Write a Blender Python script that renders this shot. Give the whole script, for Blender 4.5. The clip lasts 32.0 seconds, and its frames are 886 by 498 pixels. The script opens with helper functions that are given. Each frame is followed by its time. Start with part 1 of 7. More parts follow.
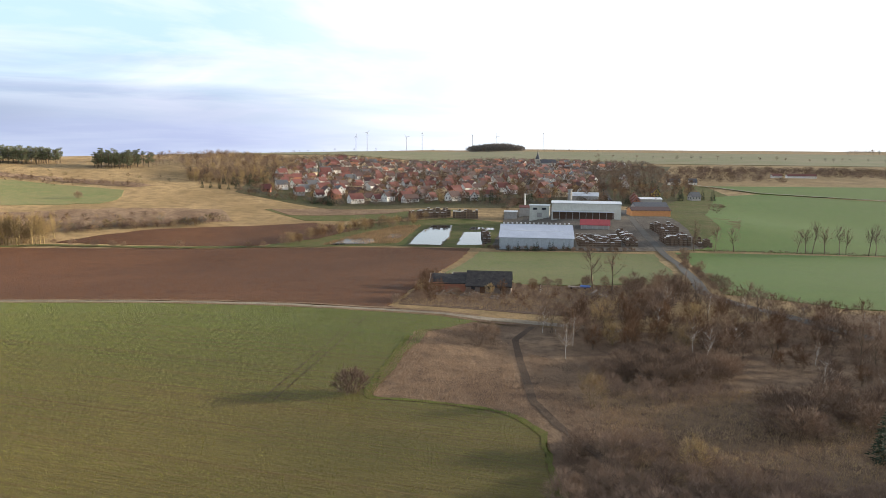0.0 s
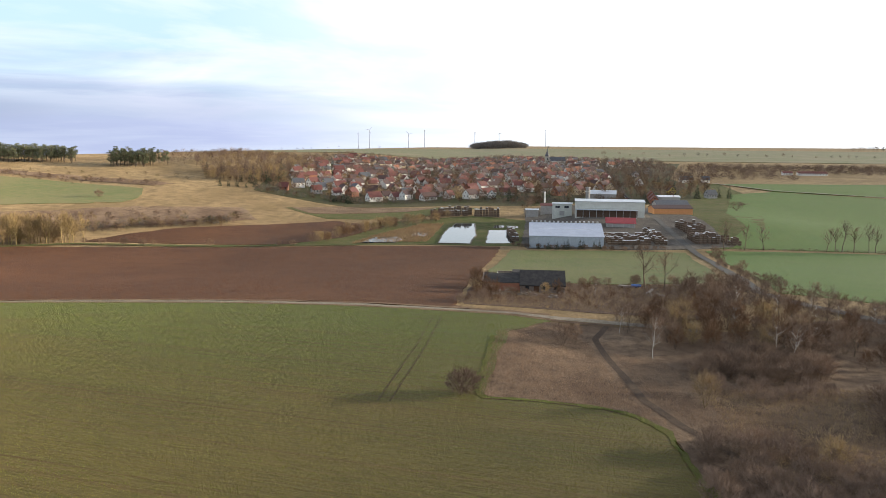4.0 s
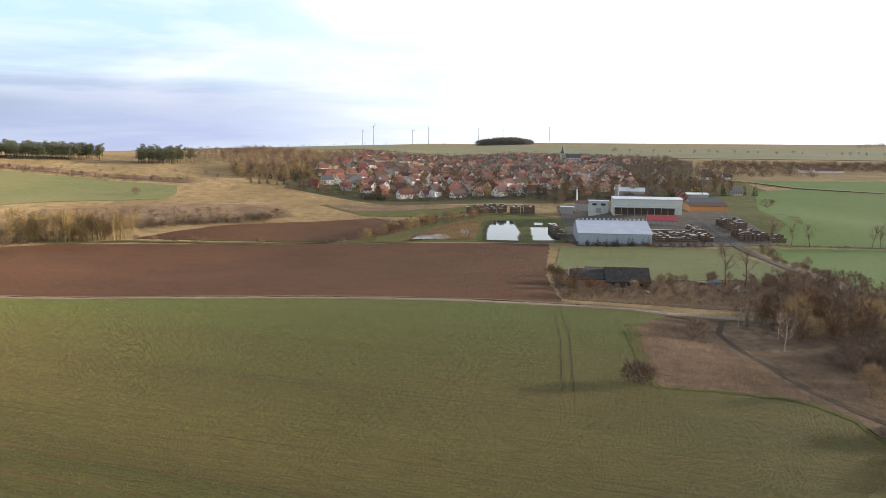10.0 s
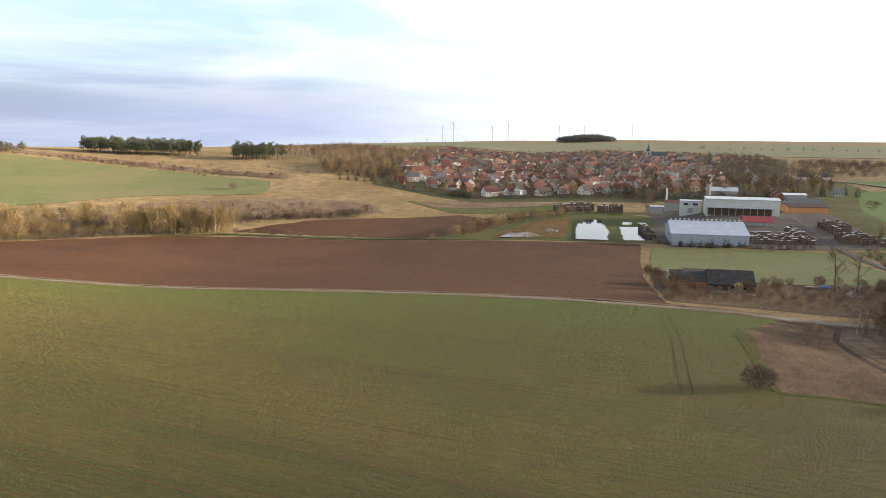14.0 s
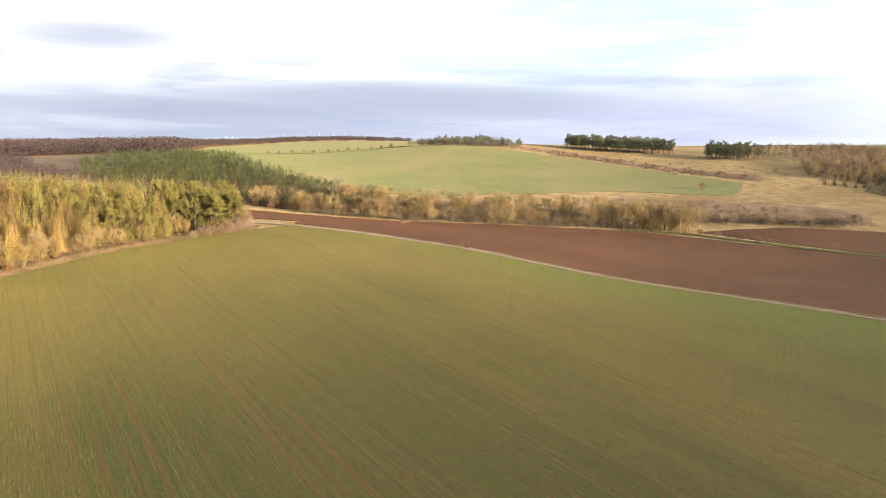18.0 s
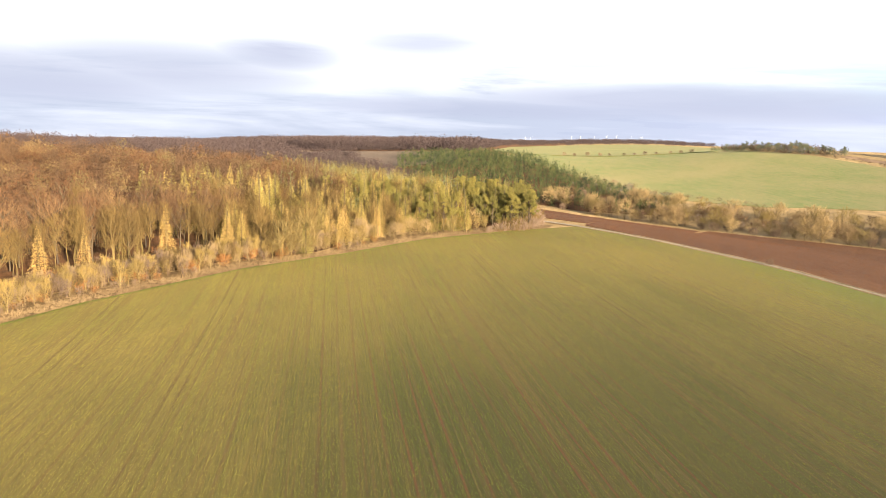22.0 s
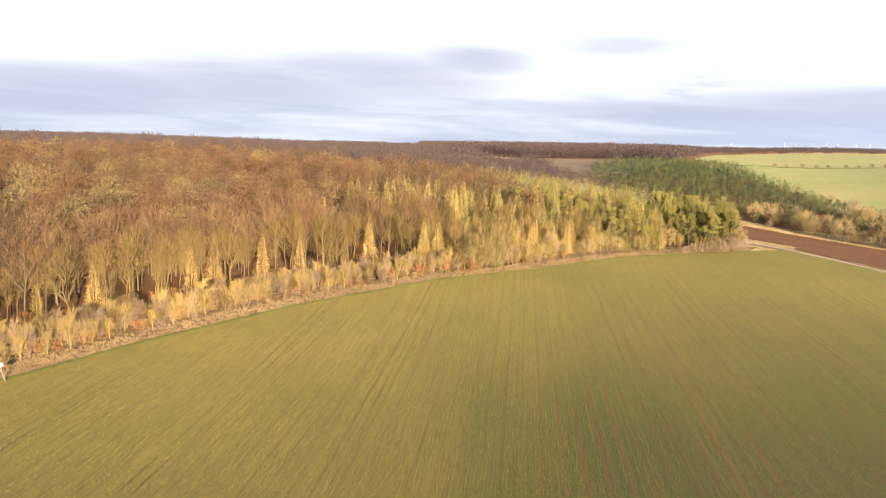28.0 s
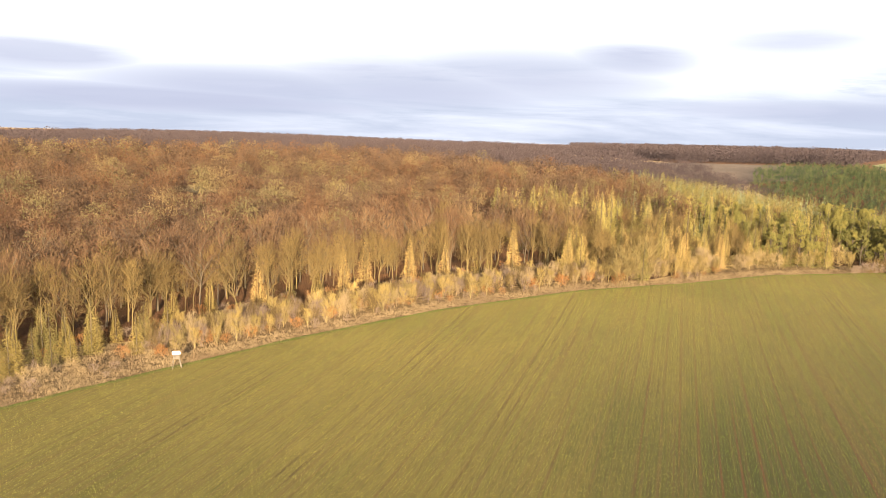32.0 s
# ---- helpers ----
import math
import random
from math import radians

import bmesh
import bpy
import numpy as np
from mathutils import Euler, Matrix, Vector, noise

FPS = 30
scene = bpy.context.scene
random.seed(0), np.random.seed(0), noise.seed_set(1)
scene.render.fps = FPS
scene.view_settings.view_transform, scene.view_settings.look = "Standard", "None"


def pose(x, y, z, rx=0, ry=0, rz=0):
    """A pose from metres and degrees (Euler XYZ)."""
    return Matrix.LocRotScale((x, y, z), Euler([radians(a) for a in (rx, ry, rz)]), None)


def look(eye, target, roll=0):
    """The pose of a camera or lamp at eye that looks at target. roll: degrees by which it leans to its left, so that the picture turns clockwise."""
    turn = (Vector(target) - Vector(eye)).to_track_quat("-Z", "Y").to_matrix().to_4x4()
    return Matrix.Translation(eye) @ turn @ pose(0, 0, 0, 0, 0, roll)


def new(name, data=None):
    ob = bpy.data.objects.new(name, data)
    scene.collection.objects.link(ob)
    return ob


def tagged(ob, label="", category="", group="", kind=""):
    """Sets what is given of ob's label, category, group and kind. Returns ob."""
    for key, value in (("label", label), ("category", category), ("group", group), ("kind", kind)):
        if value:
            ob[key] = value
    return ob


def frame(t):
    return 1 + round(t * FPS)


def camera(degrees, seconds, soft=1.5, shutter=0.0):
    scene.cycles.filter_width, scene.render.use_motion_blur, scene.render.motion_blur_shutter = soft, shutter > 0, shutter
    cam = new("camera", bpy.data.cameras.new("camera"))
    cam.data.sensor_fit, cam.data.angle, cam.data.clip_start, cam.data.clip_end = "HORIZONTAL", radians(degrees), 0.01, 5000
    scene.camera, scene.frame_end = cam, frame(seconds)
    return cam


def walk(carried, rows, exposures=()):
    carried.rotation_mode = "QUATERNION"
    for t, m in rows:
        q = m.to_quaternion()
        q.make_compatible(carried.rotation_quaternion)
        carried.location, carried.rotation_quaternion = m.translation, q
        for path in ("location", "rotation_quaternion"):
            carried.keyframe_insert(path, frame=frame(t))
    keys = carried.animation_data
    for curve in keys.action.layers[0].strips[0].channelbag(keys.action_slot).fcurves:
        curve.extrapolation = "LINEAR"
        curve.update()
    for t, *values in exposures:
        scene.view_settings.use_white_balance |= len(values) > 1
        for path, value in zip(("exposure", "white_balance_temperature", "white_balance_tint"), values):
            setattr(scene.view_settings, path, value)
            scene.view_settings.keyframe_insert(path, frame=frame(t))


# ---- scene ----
from mathutils.geometry import delaunay_2d_cdt

cam = camera(62.86, 32.0, 0.55)
# seconds, eye, heading to the left of north, pitch, roll
PATH = [
    (0, -0.04, -0.02, 40.07, 6.781, -7.950, 0.431),
    (0.5, -2.03, -0.18, 40.05, 6.779, -7.950, 0.422),
    (1, -4.29, -0.47, 40.10, 6.805, -7.975, 0.425),
    (1.5, -6.60, -0.82, 40.22, 6.746, -8.031, 0.422),
    (2, -8.85, -1.39, 40.38, 6.771, -8.067, 0.407),
    (2.5, -11.05, -2.09, 40.58, 6.759, -8.094, 0.431),
    (3, -13.44, -2.77, 40.80, 6.738, -8.136, 0.363),
    (3.5, -15.81, -3.47, 40.98, 6.708, -8.166, 0.391),
    (5.5, -25.92, -6.03, 41.32, 6.663, -8.257, 0.365),
    (6, -28.46, -6.86, 41.43, 6.666, -8.279, 0.388),
    (6.5, -30.93, -7.84, 41.54, 6.661, -8.296, 0.428),
    (7, -33.46, -8.85, 41.69, 6.666, -8.334, 0.369),
    (7.5, -35.87, -9.92, 41.83, 6.675, -8.351, 0.362),
    (8, -38.44, -10.99, 41.91, 6.676, -8.375, 0.377),
    (8.5, -40.95, -11.97, 42.02, 6.585, -8.396, 0.392),
    (9, -43.53, -12.85, 42.12, 6.517, -8.419, 0.377),
    (9.5, -45.85, -13.78, 42.26, 6.545, -8.449, 0.399),
    (10, -48.45, -14.71, 42.41, 6.553, -8.478, 0.392),
    (10.5, -50.94, -15.59, 42.54, 6.685, -8.499, 0.351),
    (11, -52.96, -16.29, 42.56, 6.875, -8.493, 0.311),
    (11.5, -54.14, -16.78, 42.51, 6.864, -8.500, 0.286),
    (12, -54.51, -17.05, 42.50, 6.673, -8.517, 0.158),
    (12.5, -54.80, -17.19, 42.60, 6.461, -8.571, 0.124),
    (13, -55.01, -17.60, 42.78, 6.532, -8.634, 0.076),
    (13.5, -55.31, -18.40, 43.02, 8.404, -8.687, 0.210),
    (14, -55.62, -19.34, 43.27, 12.633, -8.786, 0.523),
    (14.5, -55.97, -19.83, 43.51, 17.636, -8.927, 0.935),
    (16.5, -55.70, -19.84, 43.72, 34.238, -9.232, 0.253),
    (17, -55.61, -20.04, 43.68, 39.076, -9.267, 0.413),
    (17.5, -55.53, -20.39, 43.67, 43.737, -9.306, 0.638),
    (18, -55.43, -20.82, 43.63, 48.353, -9.356, 0.922),
    (18.5, -55.30, -21.26, 43.58, 52.226, -9.415, 1.095),
    (19, -55.12, -21.62, 43.53, 56.142, -9.459, 1.247),
    (19.5, -54.89, -21.84, 43.48, 59.983, -9.539, 1.367),
    (20, -54.60, -22.13, 43.50, 64.123, -9.629, 1.581),
    (20.5, -54.36, -22.32, 43.60, 67.630, -9.722, 1.781),
    (21, -54.16, -22.43, 43.71, 69.526, -9.736, 1.852),
    (21.5, -54.00, -22.50, 43.82, 70.449, -9.741, 1.892),
    (22, -53.88, -22.54, 43.89, 71.042, -9.730, 1.889),
    (22.5, -53.78, -22.53, 43.93, 71.452, -9.712, 1.906),
    (23, -53.69, -22.47, 43.97, 71.844, -9.718, 1.897),
    (23.5, -53.65, -22.48, 44.05, 72.112, -9.720, 1.938),
    (24, -53.60, -22.53, 44.17, 72.367, -9.697, 1.930),
    (24.5, -53.49, -22.60, 44.45, 73.190, -9.672, 1.941),
    (26.5, -52.70, -23.06, 46.22, 77.974, -9.705, 1.893),
    (27, -52.47, -23.21, 46.70, 80.142, -9.720, 1.953),
    (27.5, -52.21, -23.32, 47.30, 82.817, -9.799, 2.043),
    (28, -51.85, -23.42, 48.03, 86.077, -9.915, 2.141),
    (28.5, -51.45, -23.40, 48.83, 89.100, -10.052, 2.214),
    (29, -51.12, -23.35, 49.52, 92.639, -10.195, 2.303),
    (29.5, -50.92, -23.21, 50.06, 95.281, -10.253, 2.358),
    (30, -50.76, -23.03, 50.44, 96.124, -10.273, 2.314),
    (30.5, -50.66, -22.86, 50.65, 96.673, -10.296, 2.272),
    (31, -50.54, -22.74, 50.74, 97.146, -10.316, 2.233),
    (31.5, -50.34, -22.66, 50.78, 97.461, -10.299, 2.247),
    (32, -50.07, -22.63, 50.80, 97.769, -10.312, 2.227),
]

EXPOSURES = [(0, 1.29, 5850, 10), (13, 1.29, 5950, 10), (14.5, 1.37, 6050, 10), (16.5, 1.51, 6250, 10), (19, 1.67, 6400, 10), (23, 1.75, 6450, 10), (32, 1.75, 6450, 10)]
walk(cam, [(t, look((x, y, z), Vector((x, y, z)) + Vector((-math.sin(radians(a)) * math.cos(radians(p)), math.cos(radians(a)) * math.cos(radians(p)), math.sin(radians(p)))), r)) for t, x, y, z, a, p, r in PATH], EXPOSURES)

# ---- light ----
SUN_TO = Vector((0.943, 0.273, 0.19)).normalized()
sun = new("sun", bpy.data.lights.new("sun", "SUN"))
sun.data.energy, sun.data.angle, sun.data.color = 5.0, radians(0.6), (1.0, 0.81, 0.55)
sun.matrix_world = look((0, 0, 300), Vector((0, 0, 300)) - SUN_TO)
world = bpy.data.worlds.new("sky")
scene.world = world
world.use_nodes = True
wn, wl = world.node_tree.nodes, world.node_tree.links
wn.clear()


def wnode(kind, **props):
    n = wn.new(kind)
    for k, v in props.items():
        n.inputs[k].default_value = v
    return n


sky = wn.new("ShaderNodeTexSky")
sky.sky_type, sky.sun_disc, sky.sun_elevation, sky.sun_rotation = "NISHITA", False, radians(11), math.atan2(SUN_TO.x, SUN_TO.y)
sky.dust_density = 2.0
coord = wn.new("ShaderNodeTexCoord")
sep = wn.new("ShaderNodeSeparateXYZ")
wl.new(coord.outputs["Generated"], sep.inputs[0])


def wmath(op, a, b=None, clamp=False):
    n = wn.new("ShaderNodeMath")
    n.operation, n.use_clamp = op, clamp
    for i, v in enumerate((a, b)):
        if v is None:
            continue
        if isinstance(v, (int, float)):
            n.inputs[i].default_value = v
        else:
            wl.new(v, n.inputs[i])
    return n.outputs[0]


def wramp(fac, stops):
    n = wn.new("ShaderNodeValToRGB")
    wl.new(fac, n.inputs[0])
    while len(n.color_ramp.elements) < len(stops):
        n.color_ramp.elements.new(0.5)
    for e, (p, c) in zip(n.color_ramp.elements, stops):
        e.position, e.color = p, (*c, 1)
    return n.outputs[0]


# flat cloud layers: the direction is projected on a high plane
up = wmath("ADD", wmath("MAXIMUM", sep.outputs[2], 0.0), 0.10)
flat = wn.new("ShaderNodeCombineXYZ")
wl.new(wmath("DIVIDE", sep.outputs[0], up), flat.inputs[0])
wl.new(wmath("DIVIDE", sep.outputs[1], up), flat.inputs[1])
cl = wnode("ShaderNodeTexNoise", Scale=0.55, Detail=7.0, Roughness=0.55, Distortion=0.6)
wl.new(flat.outputs[0], cl.inputs["Vector"])
streak = wn.new("ShaderNodeMapping")
streak.inputs["Scale"].default_value = (2.0, 2.0, 22.0)
wl.new(coord.outputs["Generated"], streak.inputs["Vector"])
cl2 = wnode("ShaderNodeTexNoise", Scale=1.6, Detail=6.0, Roughness=0.55, Distortion=0.3)
wl.new(streak.outputs[0], cl2.inputs["Vector"])
cover = wramp(cl.outputs["Fac"], [(0.42, (0, 0, 0)), (0.66, (1, 1, 1))])
# layered grey stratus low over the horizon, white haze above
steady = wramp(sep.outputs[2], [(0.0, (0.95, 0.95, 0.95)), (0.025, (0.95, 0.95, 0.95)), (0.045, (0.72, 0.72, 0.72)), (0.085, (0.0, 0.0, 0.0))])
low = wmath("MULTIPLY", wramp(sep.outputs[2], [(0.0, (1, 1, 1)), (0.02, (1, 1, 1)), (0.06, (0.9, 0.9, 0.9)), (0.09, (0.45, 0.45, 0.45)), (0.15, (0, 0, 0))]), wmath("MAXIMUM", steady, wramp(cl2.outputs["Fac"], [(0.33, (0, 0, 0)), (0.66, (1, 1, 1))])))
toward = wn.new("ShaderNodeVectorMath")
toward.operation = "DOT_PRODUCT"
wl.new(coord.outputs["Generated"], toward.inputs[0])
toward.inputs[1].default_value = SUN_TO
glow = wramp(wmath("ADD", wmath("MULTIPLY", toward.outputs["Value"], 0.5), 0.5), [(0.44, (0, 0, 0)), (0.74, (1, 1, 1))])


def wmix(fac, a, b, how="MIX"):
    n = wn.new("ShaderNodeMix")
    n.data_type, n.blend_type = "RGBA", how
    for i, v in ((0, fac), (6, a), (7, b)):
        if isinstance(v, tuple):
            n.inputs[i].default_value = (*v, 1)
        elif isinstance(v, (int, float)):
            n.inputs[i].default_value = v
        else:
            wl.new(v, n.inputs[i])
    return n.outputs[2]


SKYX = 5.0
blue = wmix(0.75, sky.outputs[0], (0.74 * SKYX, 0.93 * SKYX, 1.02 * SKYX))
opposite = wramp(wmath("ADD", wmath("MULTIPLY", toward.outputs["Value"], 0.5), 0.5), [(0.14, (0.85, 0.85, 0.85)), (0.30, (0, 0, 0))])
white = wmix(wmath("MAXIMUM", cover, opposite), blue, (1.08 * SKYX, 1.06 * SKYX, 1.05 * SKYX))
far_side = wramp(wmath("ADD", wmath("MULTIPLY", toward.outputs["Value"], 0.5), 0.5), [(0.10, (0, 0, 0)), (0.50, (1, 1, 1))])
bank = wmix(far_side, (0.385 * SKYX, 0.43 * SKYX, 0.54 * SKYX), (0.56 * SKYX, 0.58 * SKYX, 0.76 * SKYX))
bank = wmix(wramp(cl2.outputs["Fac"], [(0.32, (0.75, 0.75, 0.75)), (0.58, (0, 0, 0))]), bank, (0.72 * SKYX, 0.74 * SKYX, 0.82 * SKYX))
grey = wmix(wmath("MULTIPLY", low, wmath("SUBTRACT", 1.0, glow)), white, bank)
bright = wmix(glow, grey, (1.25 * SKYX, 1.2 * SKYX, 1.12 * SKYX))
dim = wramp(sep.outputs[2], [(0.30, (1, 1, 1)), (1.0, (0.42, 0.45, 0.50))])
# single grey clouds over the western horizon: bearing left of north, elevation, half width and half height in degrees
bearing = wmath("DEGREES", wmath("ARCTAN2", wmath("MULTIPLY", sep.outputs[0], -1.0), sep.outputs[1]))
raised = wmath("DEGREES", wmath("ARCSINE", sep.outputs[2]))
torn = wmath("MULTIPLY", wmath("SUBTRACT", cl2.outputs["Fac"], 0.5), 3.4)
puffs = None
for b, el, hw, hh, deep in ((73.5, 6.1, 5.2, 0.9, 0.75), (84.2, 4.8, 4.6, 1.2, 0.9), (92, 3.7, 9.0, 1.7, 0.78), (101, 2.6, 9.0, 1.7, 0.78), (112, 1.9, 9.0, 1.2, 0.78), (127, 3.3, 5.5, 0.9, 0.8), (119, 0.5, 13, 0.8, 0.9), (51, 2.2, 15, 1.2, 0.8), (30, 3.0, 14, 1.2, 0.3), (66, 1.3, 12, 0.7, 0.7)):
    u = wmath("DIVIDE", wmath("SUBTRACT", bearing, b), hw)
    v = wmath("DIVIDE", wmath("SUBTRACT", raised, el), hh)
    far = wmath("ADD", wmath("ADD", wmath("MULTIPLY", u, u), wmath("MULTIPLY", v, v)), torn)
    one = wmath("MULTIPLY", wramp(wmath("MULTIPLY", far, 0.5), [(0.0, (1, 1, 1)), (0.5, (0.55, 0.55, 0.55)), (0.95, (0, 0, 0))]), deep)
    puffs = one if puffs is None else wmath("MAXIMUM", puffs, one)
bright = wmix(wmath("MULTIPLY", puffs, wmath("SUBTRACT", 1.0, glow)), bright, (0.39 * SKYX, 0.415 * SKYX, 0.53 * SKYX))
bg = wnode("ShaderNodeBackground", Strength=0.09)
wl.new(wmix(1.0, bright, dim, "MULTIPLY"), bg.inputs["Color"])
wout = wn.new("ShaderNodeOutputWorld")
wl.new(bg.outputs[0], wout.inputs[0])

# ---- materials ----


class Mat:
    """A small builder of node materials."""

    def __init__(self, name, rough=0.9, spec=0.2):
        self.m = bpy.data.materials.new(name)
        self.m.use_nodes = True
        self.n, self.l = self.m.node_tree.nodes, self.m.node_tree.links
        self.b = self.n["Principled BSDF"]
        self.b.inputs["Roughness"].default_value = rough
        self.b.inputs["Specular IOR Level"].default_value = spec
        self.b.inputs["Diffuse Roughness"].default_value = 0.9
        self.c = self.n.new("ShaderNodeTexCoord").outputs["Object"]
        self.g = self.n.new("ShaderNodeNewGeometry")

    def put(self, sock, v):
        if isinstance(v, (int, float)):
            sock.default_value = v
        elif isinstance(v, tuple):
            sock.default_value = (*v, 1) if len(v) == 3 and sock.type == "RGBA" else v
        else:
            self.l.new(v, sock)

    def noise(self, scale, detail=4.0, rough=0.55, stretch=None, turn=0.0, where=None):
        n = self.n.new("ShaderNodeTexNoise")
        n.inputs["Scale"].default_value, n.inputs["Detail"].default_value, n.inputs["Roughness"].default_value = scale, detail, rough
        src = where or self.g.outputs["Position"]
        if stretch:
            mp = self.n.new("ShaderNodeMapping")
            mp.vector_type = "TEXTURE"
            mp.inputs["Rotation"].default_value = (0, 0, turn)
            mp.inputs["Scale"].default_value = stretch
            self.l.new(src, mp.inputs["Vector"])
            src = mp.outputs[0]
        self.l.new(src, n.inputs["Vector"])
        return n.outputs["Fac"]

    def ramp(self, fac, stops):
        n = self.n.new("ShaderNodeValToRGB")
        self.l.new(fac, n.inputs[0])
        while len(n.color_ramp.elements) < len(stops):
            n.color_ramp.elements.new(0.5)
        for e, (p, c) in zip(n.color_ramp.elements, stops):
            e.position, e.color = p, (*c, 1) if isinstance(c, tuple) else (c, c, c, 1)
        return n.outputs[0]

    def mix(self, fac, a, b, how="MIX"):
        n = self.n.new("ShaderNodeMix")
        n.data_type, n.blend_type = "RGBA", how
        for i, v in ((0, fac), (6, a), (7, b)):
            self.put(n.inputs[i], v)
        return n.outputs[2]

    def math(self, op, a, b=0.0):
        n = self.n.new("ShaderNodeMath")
        n.operation = op
        self.put(n.inputs[0], a)
        self.put(n.inputs[1], b)
        return n.outputs[0]

    def rand(self):
        return self.n.new("ShaderNodeObjectInfo").outputs["Random"]

    def island(self):
        return self.g.outputs["Random Per Island"]

    def bump(self, height, strength=0.4, dist=0.1):
        n = self.n.new("ShaderNodeBump")
        n.inputs["Strength"].default_value, n.inputs["Distance"].default_value = strength, dist
        self.l.new(height, n.inputs["Height"])
        self.l.new(n.outputs[0], self.b.inputs["Normal"])

    def col(self, c):
        self.put(self.b.inputs["Base Color"], c)
        return self.m


ROW_TURN = radians(170.0)


def soil_mat(name, dark, light, scale=0.35):
    k = Mat(name)
    furrow = k.noise(1.0, 3, 0.6, (9.0, 0.55, 1), ROW_TURN)
    big = k.noise(0.018, 4)
    clod = k.noise(scale * 4, 6, 0.75)
    c = k.mix(k.ramp(big, [(0.35, 0.0), (0.65, 1.0)]), dark, light)
    c = k.mix(k.ramp(clod, [(0.45, 0.0), (0.70, 0.8)]), c, tuple(v * 1.7 for v in light))
    c = k.mix(k.ramp(clod, [(0.32, 0.7), (0.45, 0.0)]), c, tuple(v * 0.35 for v in dark))
    c = k.mix(k.ramp(furrow, [(0.40, 0.5), (0.55, 0.0)]), c, tuple(v * 0.5 for v in dark))
    k.bump(clod, 0.9, 0.5)
    return k.col(c)


def darker_band(k, turn):
    """Shares of a darker green strip of the big field along its drill rows, weaker far out, and of the fresh rows near
    the track.
    """
    mp = k.n.new("ShaderNodeMapping")
    mp.vector_type = "TEXTURE"
    mp.inputs["Rotation"].default_value = (0, 0, turn)
    k.l.new(k.g.outputs["Position"], mp.inputs["Vector"])
    sp = k.n.new("ShaderNodeSeparateXYZ")
    k.l.new(mp.outputs[0], sp.inputs[0])
    s = k.math("ADD", k.math("MULTIPLY", sp.outputs[1], -1.0), k.math("MULTIPLY", k.math("SUBTRACT", k.noise(1.0, 4, 0.6, (160.0, 16.0, 1), turn), 0.5), 60.0))
    near = k.ramp(k.math("DIVIDE", sp.outputs[0], 300.0), [(0.52, 1.0), (0.80, 0.2)])
    dense = k.ramp(k.math("DIVIDE", k.math("ADD", s, 60.0), 160.0), [(0.06, 0.0), (0.26, 0.95), (0.62, 0.8), (0.80, 0.15)])
    return k.math("MULTIPLY", dense, near), k.ramp(k.math("DIVIDE", s, 170.0), [(0.50, 0.0), (0.85, 0.75)])


